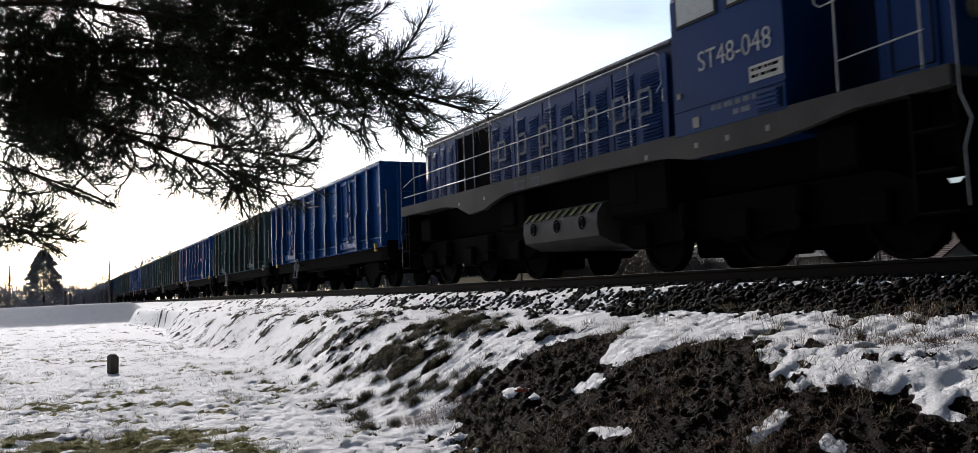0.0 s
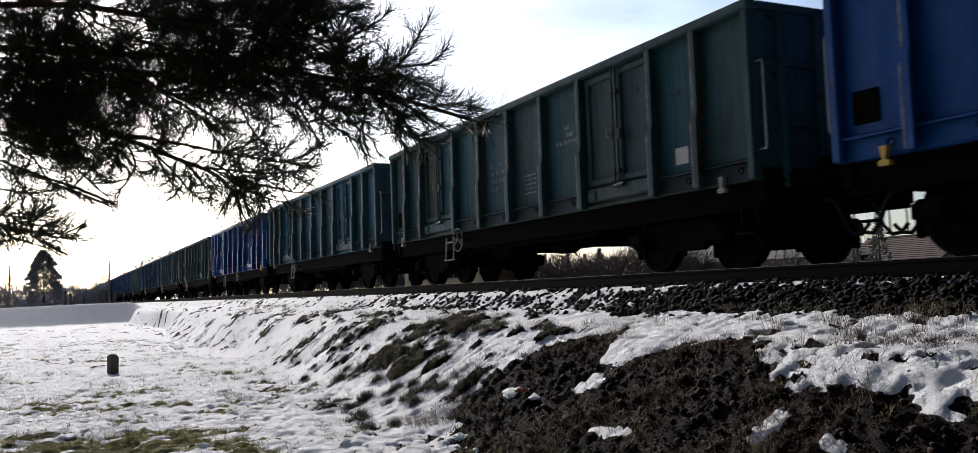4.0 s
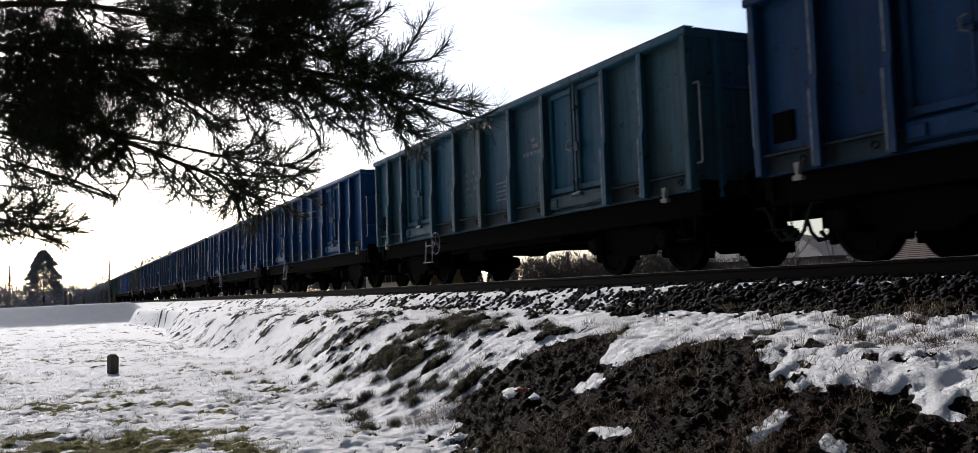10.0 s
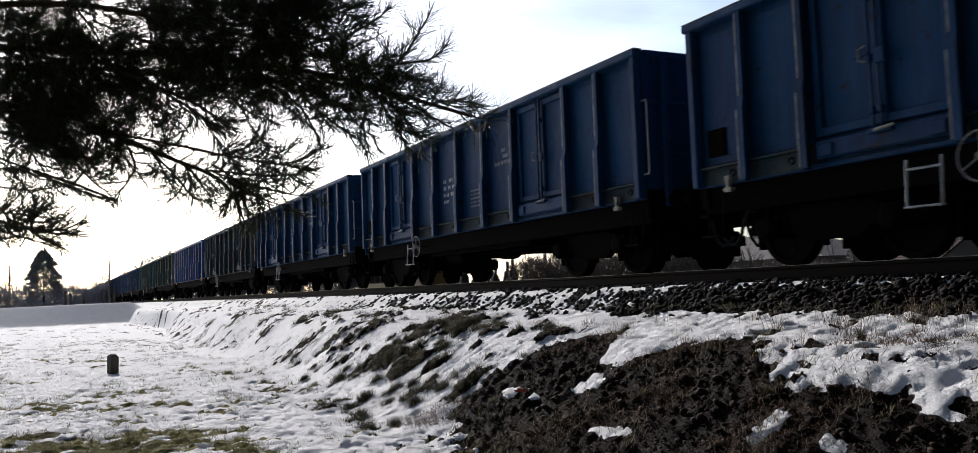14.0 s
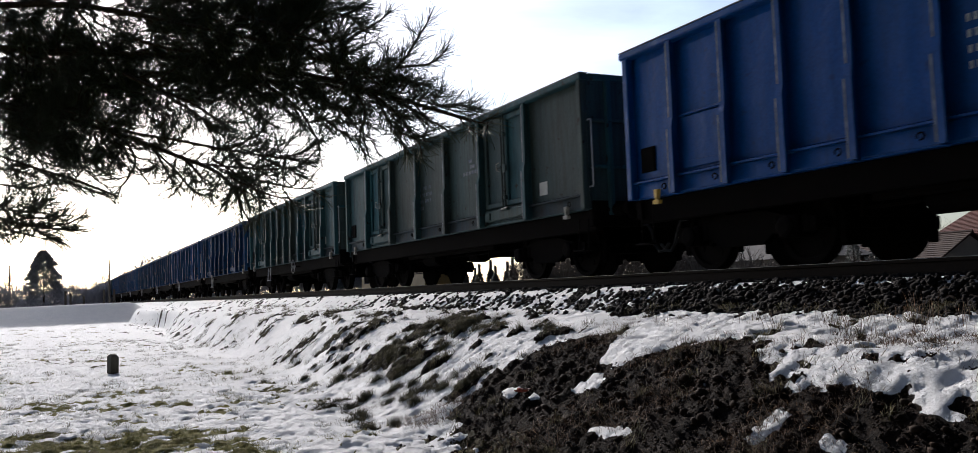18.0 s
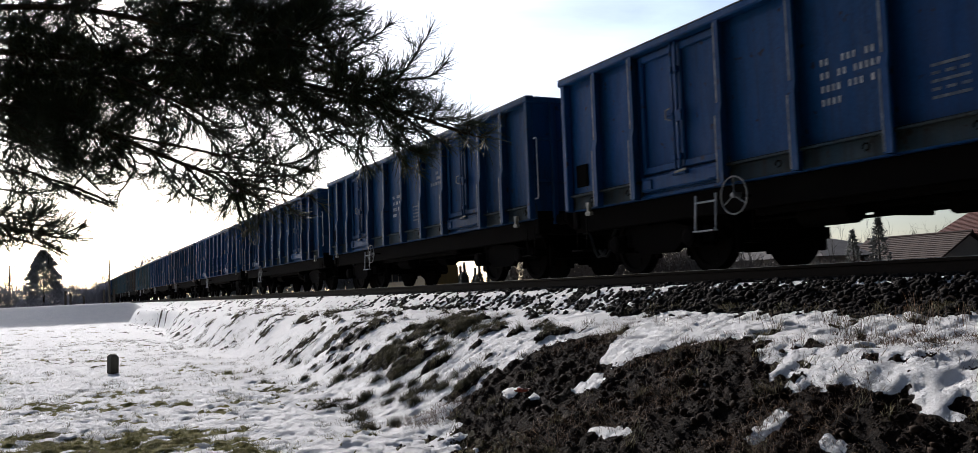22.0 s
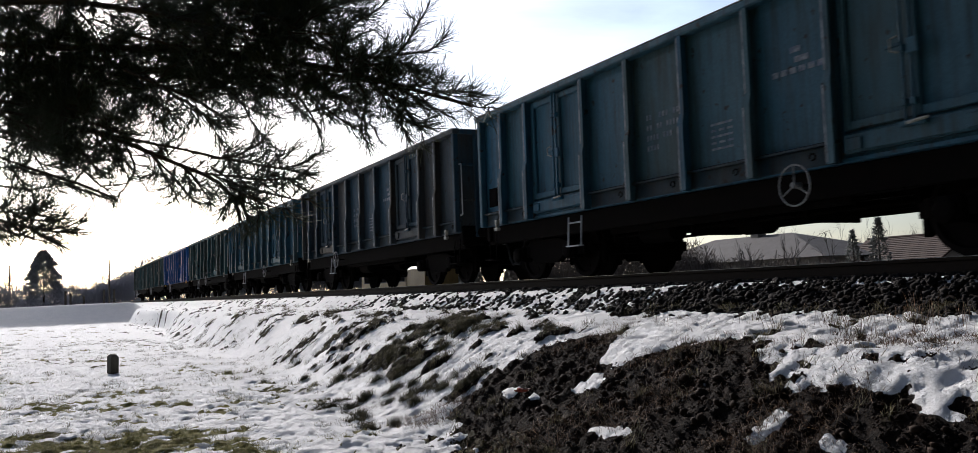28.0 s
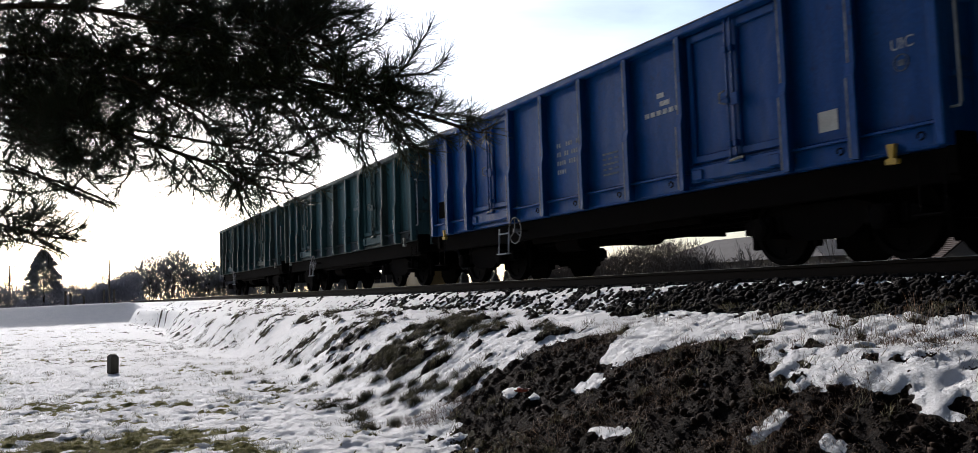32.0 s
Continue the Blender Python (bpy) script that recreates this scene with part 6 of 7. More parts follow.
LOWEST_LIMBS = [
    ("main", [(-4.00, -0.90, 0.30), (-4.26, -0.47, 0.29), (-4.23, -0.24, 0.22), (-4.16, -0.13, 0.18), (-4.09, -0.06, 0.16), (-4.04, 0.00, 0.15)]),
    ("brush", [(-4.05, -0.01, 0.16), (-4.00, 0.05, 0.16), (-3.96, 0.09, 0.18), (-3.94, 0.11, 0.19)]),
    ("bushy", [(-4.26, -0.24, 0.25), (-4.21, -0.15, 0.24), (-4.12, -0.06, 0.22)]),
    ("brush", [(-4.12, -0.08, 0.16), (-4.06, -0.01, 0.11), (-4.00, 0.05, 0.08)]),
    ("bushy", [(-4.20, -0.24, 0.18), (-4.15, -0.15, 0.15), (-4.07, -0.07, 0.12)]),
    ("brush", [(-4.22, -0.24, 0.26), (-4.20, -0.18, 0.26), (-4.18, -0.16, 0.24)]),
    ("brush", [(-4.08, 0.00, 0.15), (-4.02, 0.06, 0.14), (-3.99, 0.09, 0.16)]),
    ("bushy", [(-4.18, -0.15, 0.19), (-4.11, -0.08, 0.20), (-4.05, -0.01, 0.19)]),
]


def grow(seed, limbs, root, label, spacing, twig_len, subs, thick=0.018):
    """One bough of several limbs that sway together."""
    g = Bough(seed)
    for style, pts in limbs:
        pts = local(pts)
        if style == "main":
            g.limb(pts, thick, 0.006, spacing, twig_len, 0.34, 0.0, subs)
        elif style == "bushy":
            g.limb(pts, thick * 0.4, 0.004, spacing * 0.8, twig_len * 0.8, 0.12, 0.0, subs)
        elif style == "bare":
            g.limb(pts, thick * 0.6, 0.005, spacing * 5, twig_len * 0.6, 0.6, 0.0, 1, tip=False)
        else:
            g.brush(pts)
    return g.finish("bough", pine, root, label)


bough_tip = grow(11, TIP_LIMBS, (0.0, 0.03, 0.80 - base_z), "long upper bough with needle brushes at its tips", 0.034, 0.10, 2)
bough_mid = grow(17, MID_LIMBS, (0.0, 0.03, 0.80 - base_z), "dense crossing side limbs of the upper bough", 0.030, 0.11, 2)
bough_top = grow(23, TOP_LIMBS, (0.0, 0.03, 1.05 - base_z), "dense top boughs crossing one another", 0.031, 0.13, 3)
bough_left = grow(29, LEFT_LIMBS + INNER_LIMBS, (0.0, 0.03, 0.70 - base_z), "looser boughs with gaps between their twigs", 0.029, 0.12, 3, 0.012)
bough_low = grow(37, LOW_LIMBS, (0.0, 0.03, 0.50 - base_z), "middle bough with a hanging tip", 0.044, 0.10, 2, 0.012)
bough_fringe = grow(43, FRINGE_LIMBS, (0.0, 0.03, 0.40 - base_z), "thin lower boughs with loose needles", 0.040, 0.09, 2, 0.008)
bough_lowest = grow(53, LOWEST_LIMBS, (0.0, 0.03, 0.22 - base_z), "lowest short bough", 0.034, 0.09, 2, 0.010)
for z0, k in ((3.5, 1), (4.2, -1), (4.9, 1), (5.6, -1)):
    e = Bough(70 + int(z0 * 10))
    e.limb([(0, 0, z0), (0.3 * k, -0.3, z0 + 0.25), (0.6 * k, -0.8, z0 + 0.3)], 0.025, 0.006, 0.10, 0.3, 0.2, subs=3)
    e.finish("bough", pine, (0, 0, z0), "high bough")

# the wind: degrees by which a bough dips, half second by half second
SWAY_A = [-8, -9, -5, 17, -5, -11, -6, -2, 3, 0, -4, 3, 7, -6, 1, 4, 4, 3, 4, 1, -3, 1, -5, -9, -20, 4, -9, 6, -2, 3, 6, 1, -4, -2, 0, 17, 4, -11, 9, -20, -14, 18, -20, -37, 23, -19, -17, 7, -8, -2, 3, 9, 2, -5, 3, 4, -16, 15, 7, -11, 7, 17, -14, 17, 17]
SWAY_C = [-4, 3, 15, -4, -13, 1, -2, 12, 5, -3, 2, 5, 4, 3, 12, 2, 2, 11, 2, -7, 11, 4, -13, -11, 0, -2, -2, 5, 9, -15, -4, 6, 2, 5, 3, 9, -1, -6, -3, -10, -9, 8, -5, -14, 10, -6, -7, 4, 3, 6, -3, 8, 2, -4, 6, -16, 15, 15, -11, 7, 18, -8, 5, 17, -8]
SWAY_D = [5, -14, 5, 18, 3, -17, -1, 6, 2, -3, 8, 9, -1, -7, 3, -1, -9, -6, 0, -4, -13, 0, 6, -4, -11, 5, -13, -25, -6, 14, 4, -6, 2, -9, -4, -12, -16, 14, 8, -22, -11, 16, 16, 22, 2, -6, 10, 18, 27, 0, -6, 14, 3, -7, 6, 2, -10, 8, 5, -9, 4, 11, -6, 9, 3]


def sway():
    axis = Vector((-0.95, 0.28, 0.1)).normalized()
    soft = [q * 0.6 for q in SWAY_A]
    for ob, rows, lever in ((bough_tip, SWAY_A, 980), (bough_mid, SWAY_A, 980), (bough_top, soft, 980), (bough_left, soft, 980), (bough_low, SWAY_C, 720), (bough_fringe, SWAY_D, 600), (bough_lowest, SWAY_D, 470)):
        home = ob.matrix_basis.translation.copy()
        mean = rows[26]
        walk(ob, [(i * 0.5, Matrix.Translation(home) @ Matrix.Rotation((q - mean) / lever, 4, axis)) for i, q in enumerate(rows)])


# ---- loose cover on the ground ----
M_CLOD = mat("dark_wet_soil_clods", (0.016, 0.010, 0.006), 0.9, second=(0.060, 0.036, 0.022), scale=16, fine=80, per_object=0.75, spec=0.12, island=True)
M_DRYGRASS = mat("withered_grass", (0.12, 0.062, 0.026), 0.8, second=(0.06, 0.04, 0.022), amount=0.9, scale=2, fine=20, bump=0, per_object=0.5, island=True)
M_OLIVEGRASS = mat("winter_olive_grass", (0.075, 0.068, 0.022), 0.8, second=(0.14, 0.11, 0.045), amount=0.8, scale=2, fine=20, bump=0, per_object=0.5, island=True)
M_TUSSOCK = mat("dark_tussock_grass", (0.045, 0.044, 0.016), 0.85, second=(0.10, 0.080, 0.036), amount=0.8, scale=2, fine=20, bump=0, per_object=0.5, island=True)
M_LAWN = mat("olive_lawn_grass", (0.17, 0.18, 0.04), 0.8, second=(0.28, 0.24, 0.08), amount=0.8, scale=2, fine=20, bump=0, per_object=0.5, island=True)
ICO_V = np.array([(0, 0, 1), (0.894, 0, 0.447), (0.276, 0.851, 0.447), (-0.724, 0.526, 0.447), (-0.724, -0.526, 0.447), (0.276, -0.851, 0.447), (0.724, 0.526, -0.447), (-0.276, 0.851, -0.447), (-0.894, 0, -0.447), (-0.276, -0.851, -0.447), (0.724, -0.526, -0.447), (0, 0, -1)])
ICO_F = np.array([(0, 1, 2), (0, 2, 3), (0, 3, 4), (0, 4, 5), (0, 5, 1), (1, 6, 2), (2, 7, 3), (3, 8, 4), (4, 9, 5), (5, 10, 1), (2, 6, 7), (3, 7, 8), (4, 8, 9), (5, 9, 10), (1, 10, 6), (11, 7, 6), (11, 8, 7), (11, 9, 8), (11, 10, 9), (11, 6, 10)])


def mesh_from(name, v, f, material):
    me = bpy.data.meshes.new(name)
    k = f.shape[1]
    me.vertices.add(len(v))
    me.vertices.foreach_set("co", np.asarray(v, np.float32).ravel())
    me.loops.add(f.size)
    me.loops.foreach_set("vertex_index", f.astype(np.int32).ravel())
    me.polygons.add(len(f))
    me.polygons.foreach_set("loop_start", (np.arange(len(f)) * k).astype(np.int32))
    me.update(calc_edges=True)
    me.materials.append(material)
    return me


def scatter_stones(name, xs, ys, sizes, material, label, seed, sink=0.25):
    r = np.random.default_rng(seed)
    n = len(xs)
    z = ground_z(xs, ys)
    v = ICO_V[None] * r.uniform(0.55, 1.25, (n, 12, 1)) * sizes[:, None, None] * r.uniform(0.6, 1.2, (n, 1, 3))
    ang = r.random(n) * 6.28
    c, s = np.cos(ang)[:, None], np.sin(ang)[:, None]
    v = np.stack([v[..., 0] * c - v[..., 1] * s, v[..., 0] * s + v[..., 1] * c, v[..., 2] * 0.8], -1)
    v += np.stack([xs, ys, z + sizes * (0.4 - sink)], -1)[:, None]
    f = (ICO_F[None] + (np.arange(n) * 12)[:, None, None]).reshape(-1, 3)
    return tagged(new(name, mesh_from(name, v.reshape(-1, 3), f, material)), label, "stones", kind="stuff")


rs = np.random.default_rng(5)


def pick(n, x0, x1, y0, y1, keep):
    x, y = rs.uniform(x0, x1, n), rs.uniform(y0, y1, n)
    m = keep(x, y)
    return x[m], y[m]


px, py = pick(26000, -24, -1, 6.55, 8.2, lambda x, y: (rs.random(len(x)) < smooth(0.25, 0.62, bare_share(x, y) + 0.15 * smooth(-12, -6, x))) & (rs.random(len(x)) < smooth(-26, -9, x) + 0.15))
scatter_stones("ballast_stones", px, py, rs.uniform(0.022, 0.05, len(px)), M_STONE, "dark crushed stones of the track bed poking out of snow", 3)
px, py = pick(120000, -13, -1, 2.8, 6.4, lambda x, y: (snow_at(x, y) < 0.002) & (rs.random(len(x)) < smooth(-12, -7.5, x)))
scatter_stones("soil_clods", px, py, 0.003 + 0.011 * rs.random(len(px)) ** 2.0 + 0.025 * rs.random(len(px)) * (rs.random(len(px)) < 0.02), M_CLOD, "dark crumbled soil and gravel on the slope", 4)


def stone_mesh(name, seed, material):
    r = np.random.default_rng(seed)
    v = ICO_V * r.uniform(0.7, 1.2, (12, 1)) * np.array([1.0, 0.8, 0.62])
    return mesh_from(name, v, ICO_F, material)


def lay_stones(name, count, x0, x1, y0, y1, s0, s1, material, parent, seed, keep):
    """Stones close by, each one an object on one of eight shapes."""
    r = np.random.default_rng(seed)
    shapes = [stone_mesh(name, seed + i, material) for i in range(8)]
    n = 0
    while n < count:
        x, y = r.uniform(x0, x1), r.uniform(y0, y1)
        if not keep(x, y):
            continue
        size = r.uniform(s0, s1)
        ob = new(name, shapes[n % 8])
        ob.parent = parent
        ob.matrix_basis = Matrix.LocRotScale((x, y, float(ground_z(x, y)) + size * 0.25), Euler((r.normal() * 0.4, r.normal() * 0.4, r.random() * 6.28)), (size, size, size))
        n += 1


lay_stones("ballast_stone", 300, -8.6, -3.2, 6.78, 7.36, 0.035, 0.062, M_STONE, track, 300, lambda x, y: True)
lay_stones("stone", 220, -8.6, -3.0, 4.0, 5.4, 0.02, 0.05, M_CLOD, ground, 340, lambda x, y: float(snow_at(x, y)) < 0.004)


def scatter_grass(name, xs, ys, blades, height, spread, material, label, seed, lean=0.5):
    r = np.random.default_rng(seed)
    n = len(xs) * blades
    x = np.repeat(xs, blades) + r.normal(size=n) * spread
    y = np.repeat(ys, blades) + r.normal(size=n) * spread
    z = ground_z(x, y) - 0.01
    h = np.repeat(r.uniform(0.5, 1.3, len(xs)), blades) * r.uniform(0.4, 1.2, n) * height
    tilt = np.repeat(r.normal(size=(len(xs), 2)) * 0.35, blades, 0) + r.normal(size=(n, 2)) * lean
    a = r.random(n) * 6.28
    w = r.uniform(0.0012, 0.0028, n)
    dx, dy = np.cos(a) * w, np.sin(a) * w
    b = np.stack([x, y, z], 1)
    mid = b + np.stack([tilt[:, 0] * h * 0.35, tilt[:, 1] * h * 0.35, h * 0.6], 1)
    tip = b + np.stack([tilt[:, 0] * h, tilt[:, 1] * h, h * (1.0 - 0.25 * np.hypot(tilt[:, 0], tilt[:, 1]))], 1)
    o = np.stack([dx, dy, 0 * dx], 1)
    q = np.stack([-dy, dx, 0 * dx], 1) * 0.6
    v = np.stack([b - o, b + o, b + q, mid - o * 0.8, mid + o * 0.8, mid + q * 0.8, tip], 1).reshape(-1, 3)
    f0 = np.arange(n) * 7
    f = np.concatenate([np.stack([f0 + i, f0 + j, f0 + k], 1) for i, j, k in ((0, 1, 4), (0, 4, 3), (1, 2, 5), (1, 5, 4), (2, 0, 3), (2, 3, 5), (3, 4, 6), (4, 5, 6), (5, 3, 6))])
    return tagged(new(name, mesh_from(name, v, f, material)), label, "grass", kind="stuff")


# tufts on the bank
def on_slope(x, y):
    return (x > -9.4) & (y < np.interp(x, DUG_X, DUG_Y) + 0.05)


px, py = pick(8200, -34, -2, 3.4, 6.9, lambda x, y: (rs.random(len(x)) < smooth(0.46, 0.60, bare_share(x, y))) & (rs.random(len(x)) < np.where(on_slope(x, y), 0.06, 0.8)))
scatter_grass("bank_grass", px, py, 34, 0.11, 0.04, M_OLIVEGRASS, "withered olive tufts on the thawed bank", 7)
px, py = pick(4200, -11, -1.2, 3.4, 6.6, lambda x, y: (fractal(x * 1.3, y * 1.3, 2, 111) > 0.50) & (rs.random(len(x)) < np.where(on_slope(x, y), 0.75, 0.10)))
scatter_grass("dry_grass", px, py, 26, 0.075, 0.09, M_DRYGRASS, "withered brown grass lying on the slope", 8, 1.1)
px, py = pick(260, -5.6, -2.6, 5.05, 5.95, lambda x, y: (fractal(x * 1.5, y * 2.5, 2, 131) > 0.46) & (rs.random(len(x)) < smooth(-5.6, -4.0, x)))
scatter_grass("rusty_grass", px, py, 40, 0.07, 0.06, M_DRYGRASS, "flattened rust-brown grass between snow patches", 13, 0.9)
# round tussocks where the bank meets the field
px, py = pick(260, -17, -9.0, 3.1, 5.8, lambda x, y: (fractal(x * 1.1, y * 1.3, 2, 141) > 0.46) & (rs.random(len(x)) < smooth(-17, -12, x)) & ~on_slope(x, y))
scatter_grass("tussocks", px, py, 240, 0.105, 0.045, M_TUSSOCK, "round dark olive grass tussocks standing out of the snow", 14, 0.55)
# the thawed lawn close to the camera and flecks in the field
px, py = pick(5200, -22, -8.6, -1.6, 3.8, lambda x, y: rs.random(len(x)) < smooth(0.44, 0.60, bare_share(x, y)))
scatter_grass("lawn_grass", px, py, 30, 0.06, 0.05, M_LAWN, "short winter grass showing through thin snow", 9, 0.7)
px, py = pick(3600, -40, -9, -2, 5.2, lambda x, y: fractal(x * 1.6, y * 2.2, 2, 121) > 0.60)
scatter_grass("field_grass", px, py, 16, 0.075, 0.05, M_OLIVEGRASS, "sparse grass blades sticking out of the snow", 10, 0.6)
# thin stalks on the shelf
px, py = pick(160, -8, -1.5, 5.9, 6.7, lambda x, y: rs.random(len(x)) < smooth(-8, -4, x))
scatter_grass("dry_stalks", px, py, 7, 0.2, 0.05, M_DRYGRASS, "thin dry stalks standing in the snow", 12, 0.25)

# litter on the slope
M_LITTER = mat("faded_red_wrapper", (0.42, 0.06, 0.035), 0.5, second=(0.5, 0.2, 0.15), scale=20)
litter = thing("wrapper", "crumpled faded red wrapper lying on the soil", "litter", at=pose(-8.18, 4.33, float(ground_z(-8.18, 4.33)) + 0.01, 8, -5, 30))
rl = np.random.default_rng(9)
lv = [(0.03 * i - 0.08 + rl.normal() * 0.006, 0.025 * j - 0.05 + rl.normal() * 0.006, 0.02 + abs(rl.normal()) * 0.025) for i in range(6) for j in range(5)]
lf = [(i * 5 + j, i * 5 + j + 1, (i + 1) * 5 + j + 1, (i + 1) * 5 + j) for i in range(5) for j in range(4)]
nlv = len(lv)
part("film", Shape().add(lv + [(x, y, z - 0.004) for x, y, z in lv], lf + [tuple(q + nlv for q in f[::-1]) for f in lf]), M_LITTER, litter)

# marker stone in the field
M_OLDSTONE = mat("dark_mossy_stone", (0.055, 0.05, 0.04), 0.95, second=(0.03, 0.035, 0.02), scale=9, fine=60, bump=0.5, bump_scale=25)
mz = float(ground_z(-20.7, 1.14))
marker = thing("marker_post", "short dark weathered stone post in the snow", "marker post", at=pose(-20.7, 1.14, mz - 0.10, 3, 10, 20))
part("shaft", Shape().prism([(-0.095, -0.085), (0.095, -0.085), (0.1, 0.08), (-0.1, 0.09)], 0.0, 0.47, "z").add([(-0.095, -0.085, 0.471), (0.095, -0.085, 0.471), (0.1, 0.08, 0.471), (-0.1, 0.09, 0.471), (-0.05, -0.045, 0.52), (0.05, -0.045, 0.525), (0.05, 0.045, 0.525), (-0.05, 0.05, 0.52)], [(4, 5, 6, 7), (0, 1, 5, 4), (1, 2, 6, 5), (2, 3, 7, 6), (3, 0, 4, 7)]), M_OLDSTONE, marker)

# ---- the road and what stands along it ----
M_WOODPOLE = mat("grey_wood_pole", (0.07, 0.06, 0.05), 0.9, second=(0.04, 0.035, 0.03), scale=4)
M_TWIG = mat("bare_twigs", (0.15, 0.14, 0.135), 0.9, second=(0.22, 0.20, 0.18), scale=2)
M_FIR = mat("dark_conifer_foliage", (0.10, 0.115, 0.10), 0.8, second=(0.14, 0.15, 0.13), scale=2)
let_light_through(M_FIR, 0.6, (0.42, 0.43, 0.43))
M_WALL = mat("pale_plaster", (0.38, 0.34, 0.29), 0.9, second=(0.28, 0.25, 0.21), scale=1.2)
M_TILE_RED = mat("red_roof_tile", (0.15, 0.045, 0.028), 0.85, second=(0.09, 0.032, 0.022), scale=2, per_object=0.15)
M_TILE_BROWN = mat("brown_roof_tile", (0.065, 0.036, 0.026), 0.9, second=(0.042, 0.028, 0.023), scale=2, per_object=0.15)
M_TILE_DARK = mat("dark_grey_roof_tile", (0.060, 0.054, 0.055), 0.85, second=(0.042, 0.037, 0.036), scale=1.5)


def utility_pole(x, y, top, r=0.11, arms=()):
    z = float(ground_z(x, y)) - 0.1
    p = thing("utility_pole", "weathered wooden utility pole beside the road", "pole", "poles by the road", at=pose(x, y, z))
    part("shaft", Shape().tube([(0, 0, 0), (0, 0, top - z)], r, 8, r * 0.7), M_WOODPOLE, p)
    for h, w in arms:
        arm = part("crossarm", Shape().box(-0.05, 0.05, -w, w, top - z - h - 0.05, top - z - h + 0.05, 0.01), M_WOODPOLE, p)
        for q in (-0.85, 0.85):
            part("insulator", Shape().lathe([(0, 0.03), (0.08, 0.06), (0.16, 0.03)], "z", (0, q * w, top - z - h + 0.05), 8), M_HOOKGREY, arm)


utility_pole(-170, -6.5, 6.9, 0.14, ((0.3, 0.9),))
utility_pole(-185, -3.0, 6.6, 0.14, ((0.25, 0.8), (0.9, 0.8)))
utility_pole(-150, -2.2, 4.6, 0.11, ((0.25, 0.5),))
utility_pole(-92.2, 4.83, 4.05, 0.10)
for x, y, h in ((-83.1, 0.97, 1.15), (-82.9, 1.35, 0.95), (-85.0, 4.03, 1.2), (-84.6, 4.82, 1.2), (-84.2, 2.4, 0.7)):
    z = float(ground_z(x, y))
    p = thing("guard_post", "short dark post beside the level crossing", "post", "posts at the crossing", at=pose(x, y, z - 0.05))
    part("shaft", Shape().box(-0.09, 0.09, -0.09, 0.09, 0, h, 0.02), M_WOODPOLE, p)
    part("cap", Shape().box(-0.11, 0.11, -0.11, 0.11, h, h + 0.05, 0.015), M_OLDSTONE, p)


def conifer(x, y, height, width, seed, label, slim=False, tiers=9.0, point=0.85, clumps=9000, leaf=None):
    r = np.random.default_rng(seed)
    z = float(ground_z(x, y)) - 0.1
    t = thing("conifer", label, "tree", at=pose(x, y, z))
    part("trunk", Shape().tube([(0, 0, 0), (0, 0, height * 0.97)], height * 0.022, 7, 0.02), M_BARK, t)
    n = 2600 if slim else clumps
    s = r.random(n) ** 0.8
    prof = (np.sin(np.clip(s * 1.15 + 0.12, 0, 1) * math.pi) ** 0.55 if slim else ((1 - s) ** point + 0.03) * (0.72 + 0.28 * ((1 - s) * tiers % 1.0) * 1.6))
    a = r.random(n) * 6.283
    lump = 0.85 + 0.25 * np.sin(a * 3 + s * 25 + seed) * r.random(n)
    rad = width * 0.5 * prof * lump * np.sqrt(r.uniform(0.25, 1.0, n))
    c = np.stack([np.cos(a) * rad, np.sin(a) * rad, 0.06 * height + s * height * 0.94 - rad * (0.05 if slim else 0.25)], 1)
    size = (0.035 if slim else 0.034) * height * r.uniform(0.5, 1.2, n)
    out = np.stack([np.cos(a), np.sin(a), 0.9 * np.ones(n) if slim else -0.15 + 0.5 * s], 1) + r.normal(size=(n, 3)) * 0.35
    out /= np.linalg.norm(out, axis=1)[:, None]
    side = np.cross(out, r.normal(size=(n, 3)))
    side /= np.linalg.norm(side, axis=1)[:, None]
    up = np.cross(out, side)
    sz = size[:, None]
    v = np.stack([c + side * sz * 0.35, c - side * sz * 0.2 + up * sz * 0.3, c - side * sz * 0.2 - up * sz * 0.3, c + out * sz * 1.5], 1).reshape(-1, 3)
    f0 = np.arange(n) * 4
    f = np.concatenate([np.stack([f0 + i, f0 + j, f0 + k], 1) for i, j, k in ((0, 1, 3), (1, 2, 3), (2, 0, 3), (0, 2, 1))])
    ob = new("crown", mesh_from("crown", v, f, leaf or M_FIR))
    ob.parent = t
    tagged(ob, kind="stuff")
    return t


def bare_stems(shape, r, x, y, z, height, lean=0.12, depth=3, thick=None):
    """One leafless stem with forking twigs."""
    thick = thick or height * 0.012

    def grow(base, way, length, rad, level):
        tip = base + way * length
        shape.tube([base, (base + tip) / 2 + Vector(r.normal(size=3)) * length * 0.04, tip], rad, 3 if level else 4, rad * 0.45)
        if level >= depth:
            return
        for _ in range(3 if level else 5):
            q = r.uniform(0.35, 1.0)
            w = (way + Vector(r.normal(size=3)) * 0.42 + Vector((0, 0, 0.15))).normalized()
            grow(base + way * length * q, w, length * r.uniform(0.35, 0.6), rad * 0.58, level + 1)
    grow(Vector((x, y, z)), Vector((r.normal() * lean, r.normal() * lean, 1)).normalized(), height * 0.6, thick, 0)


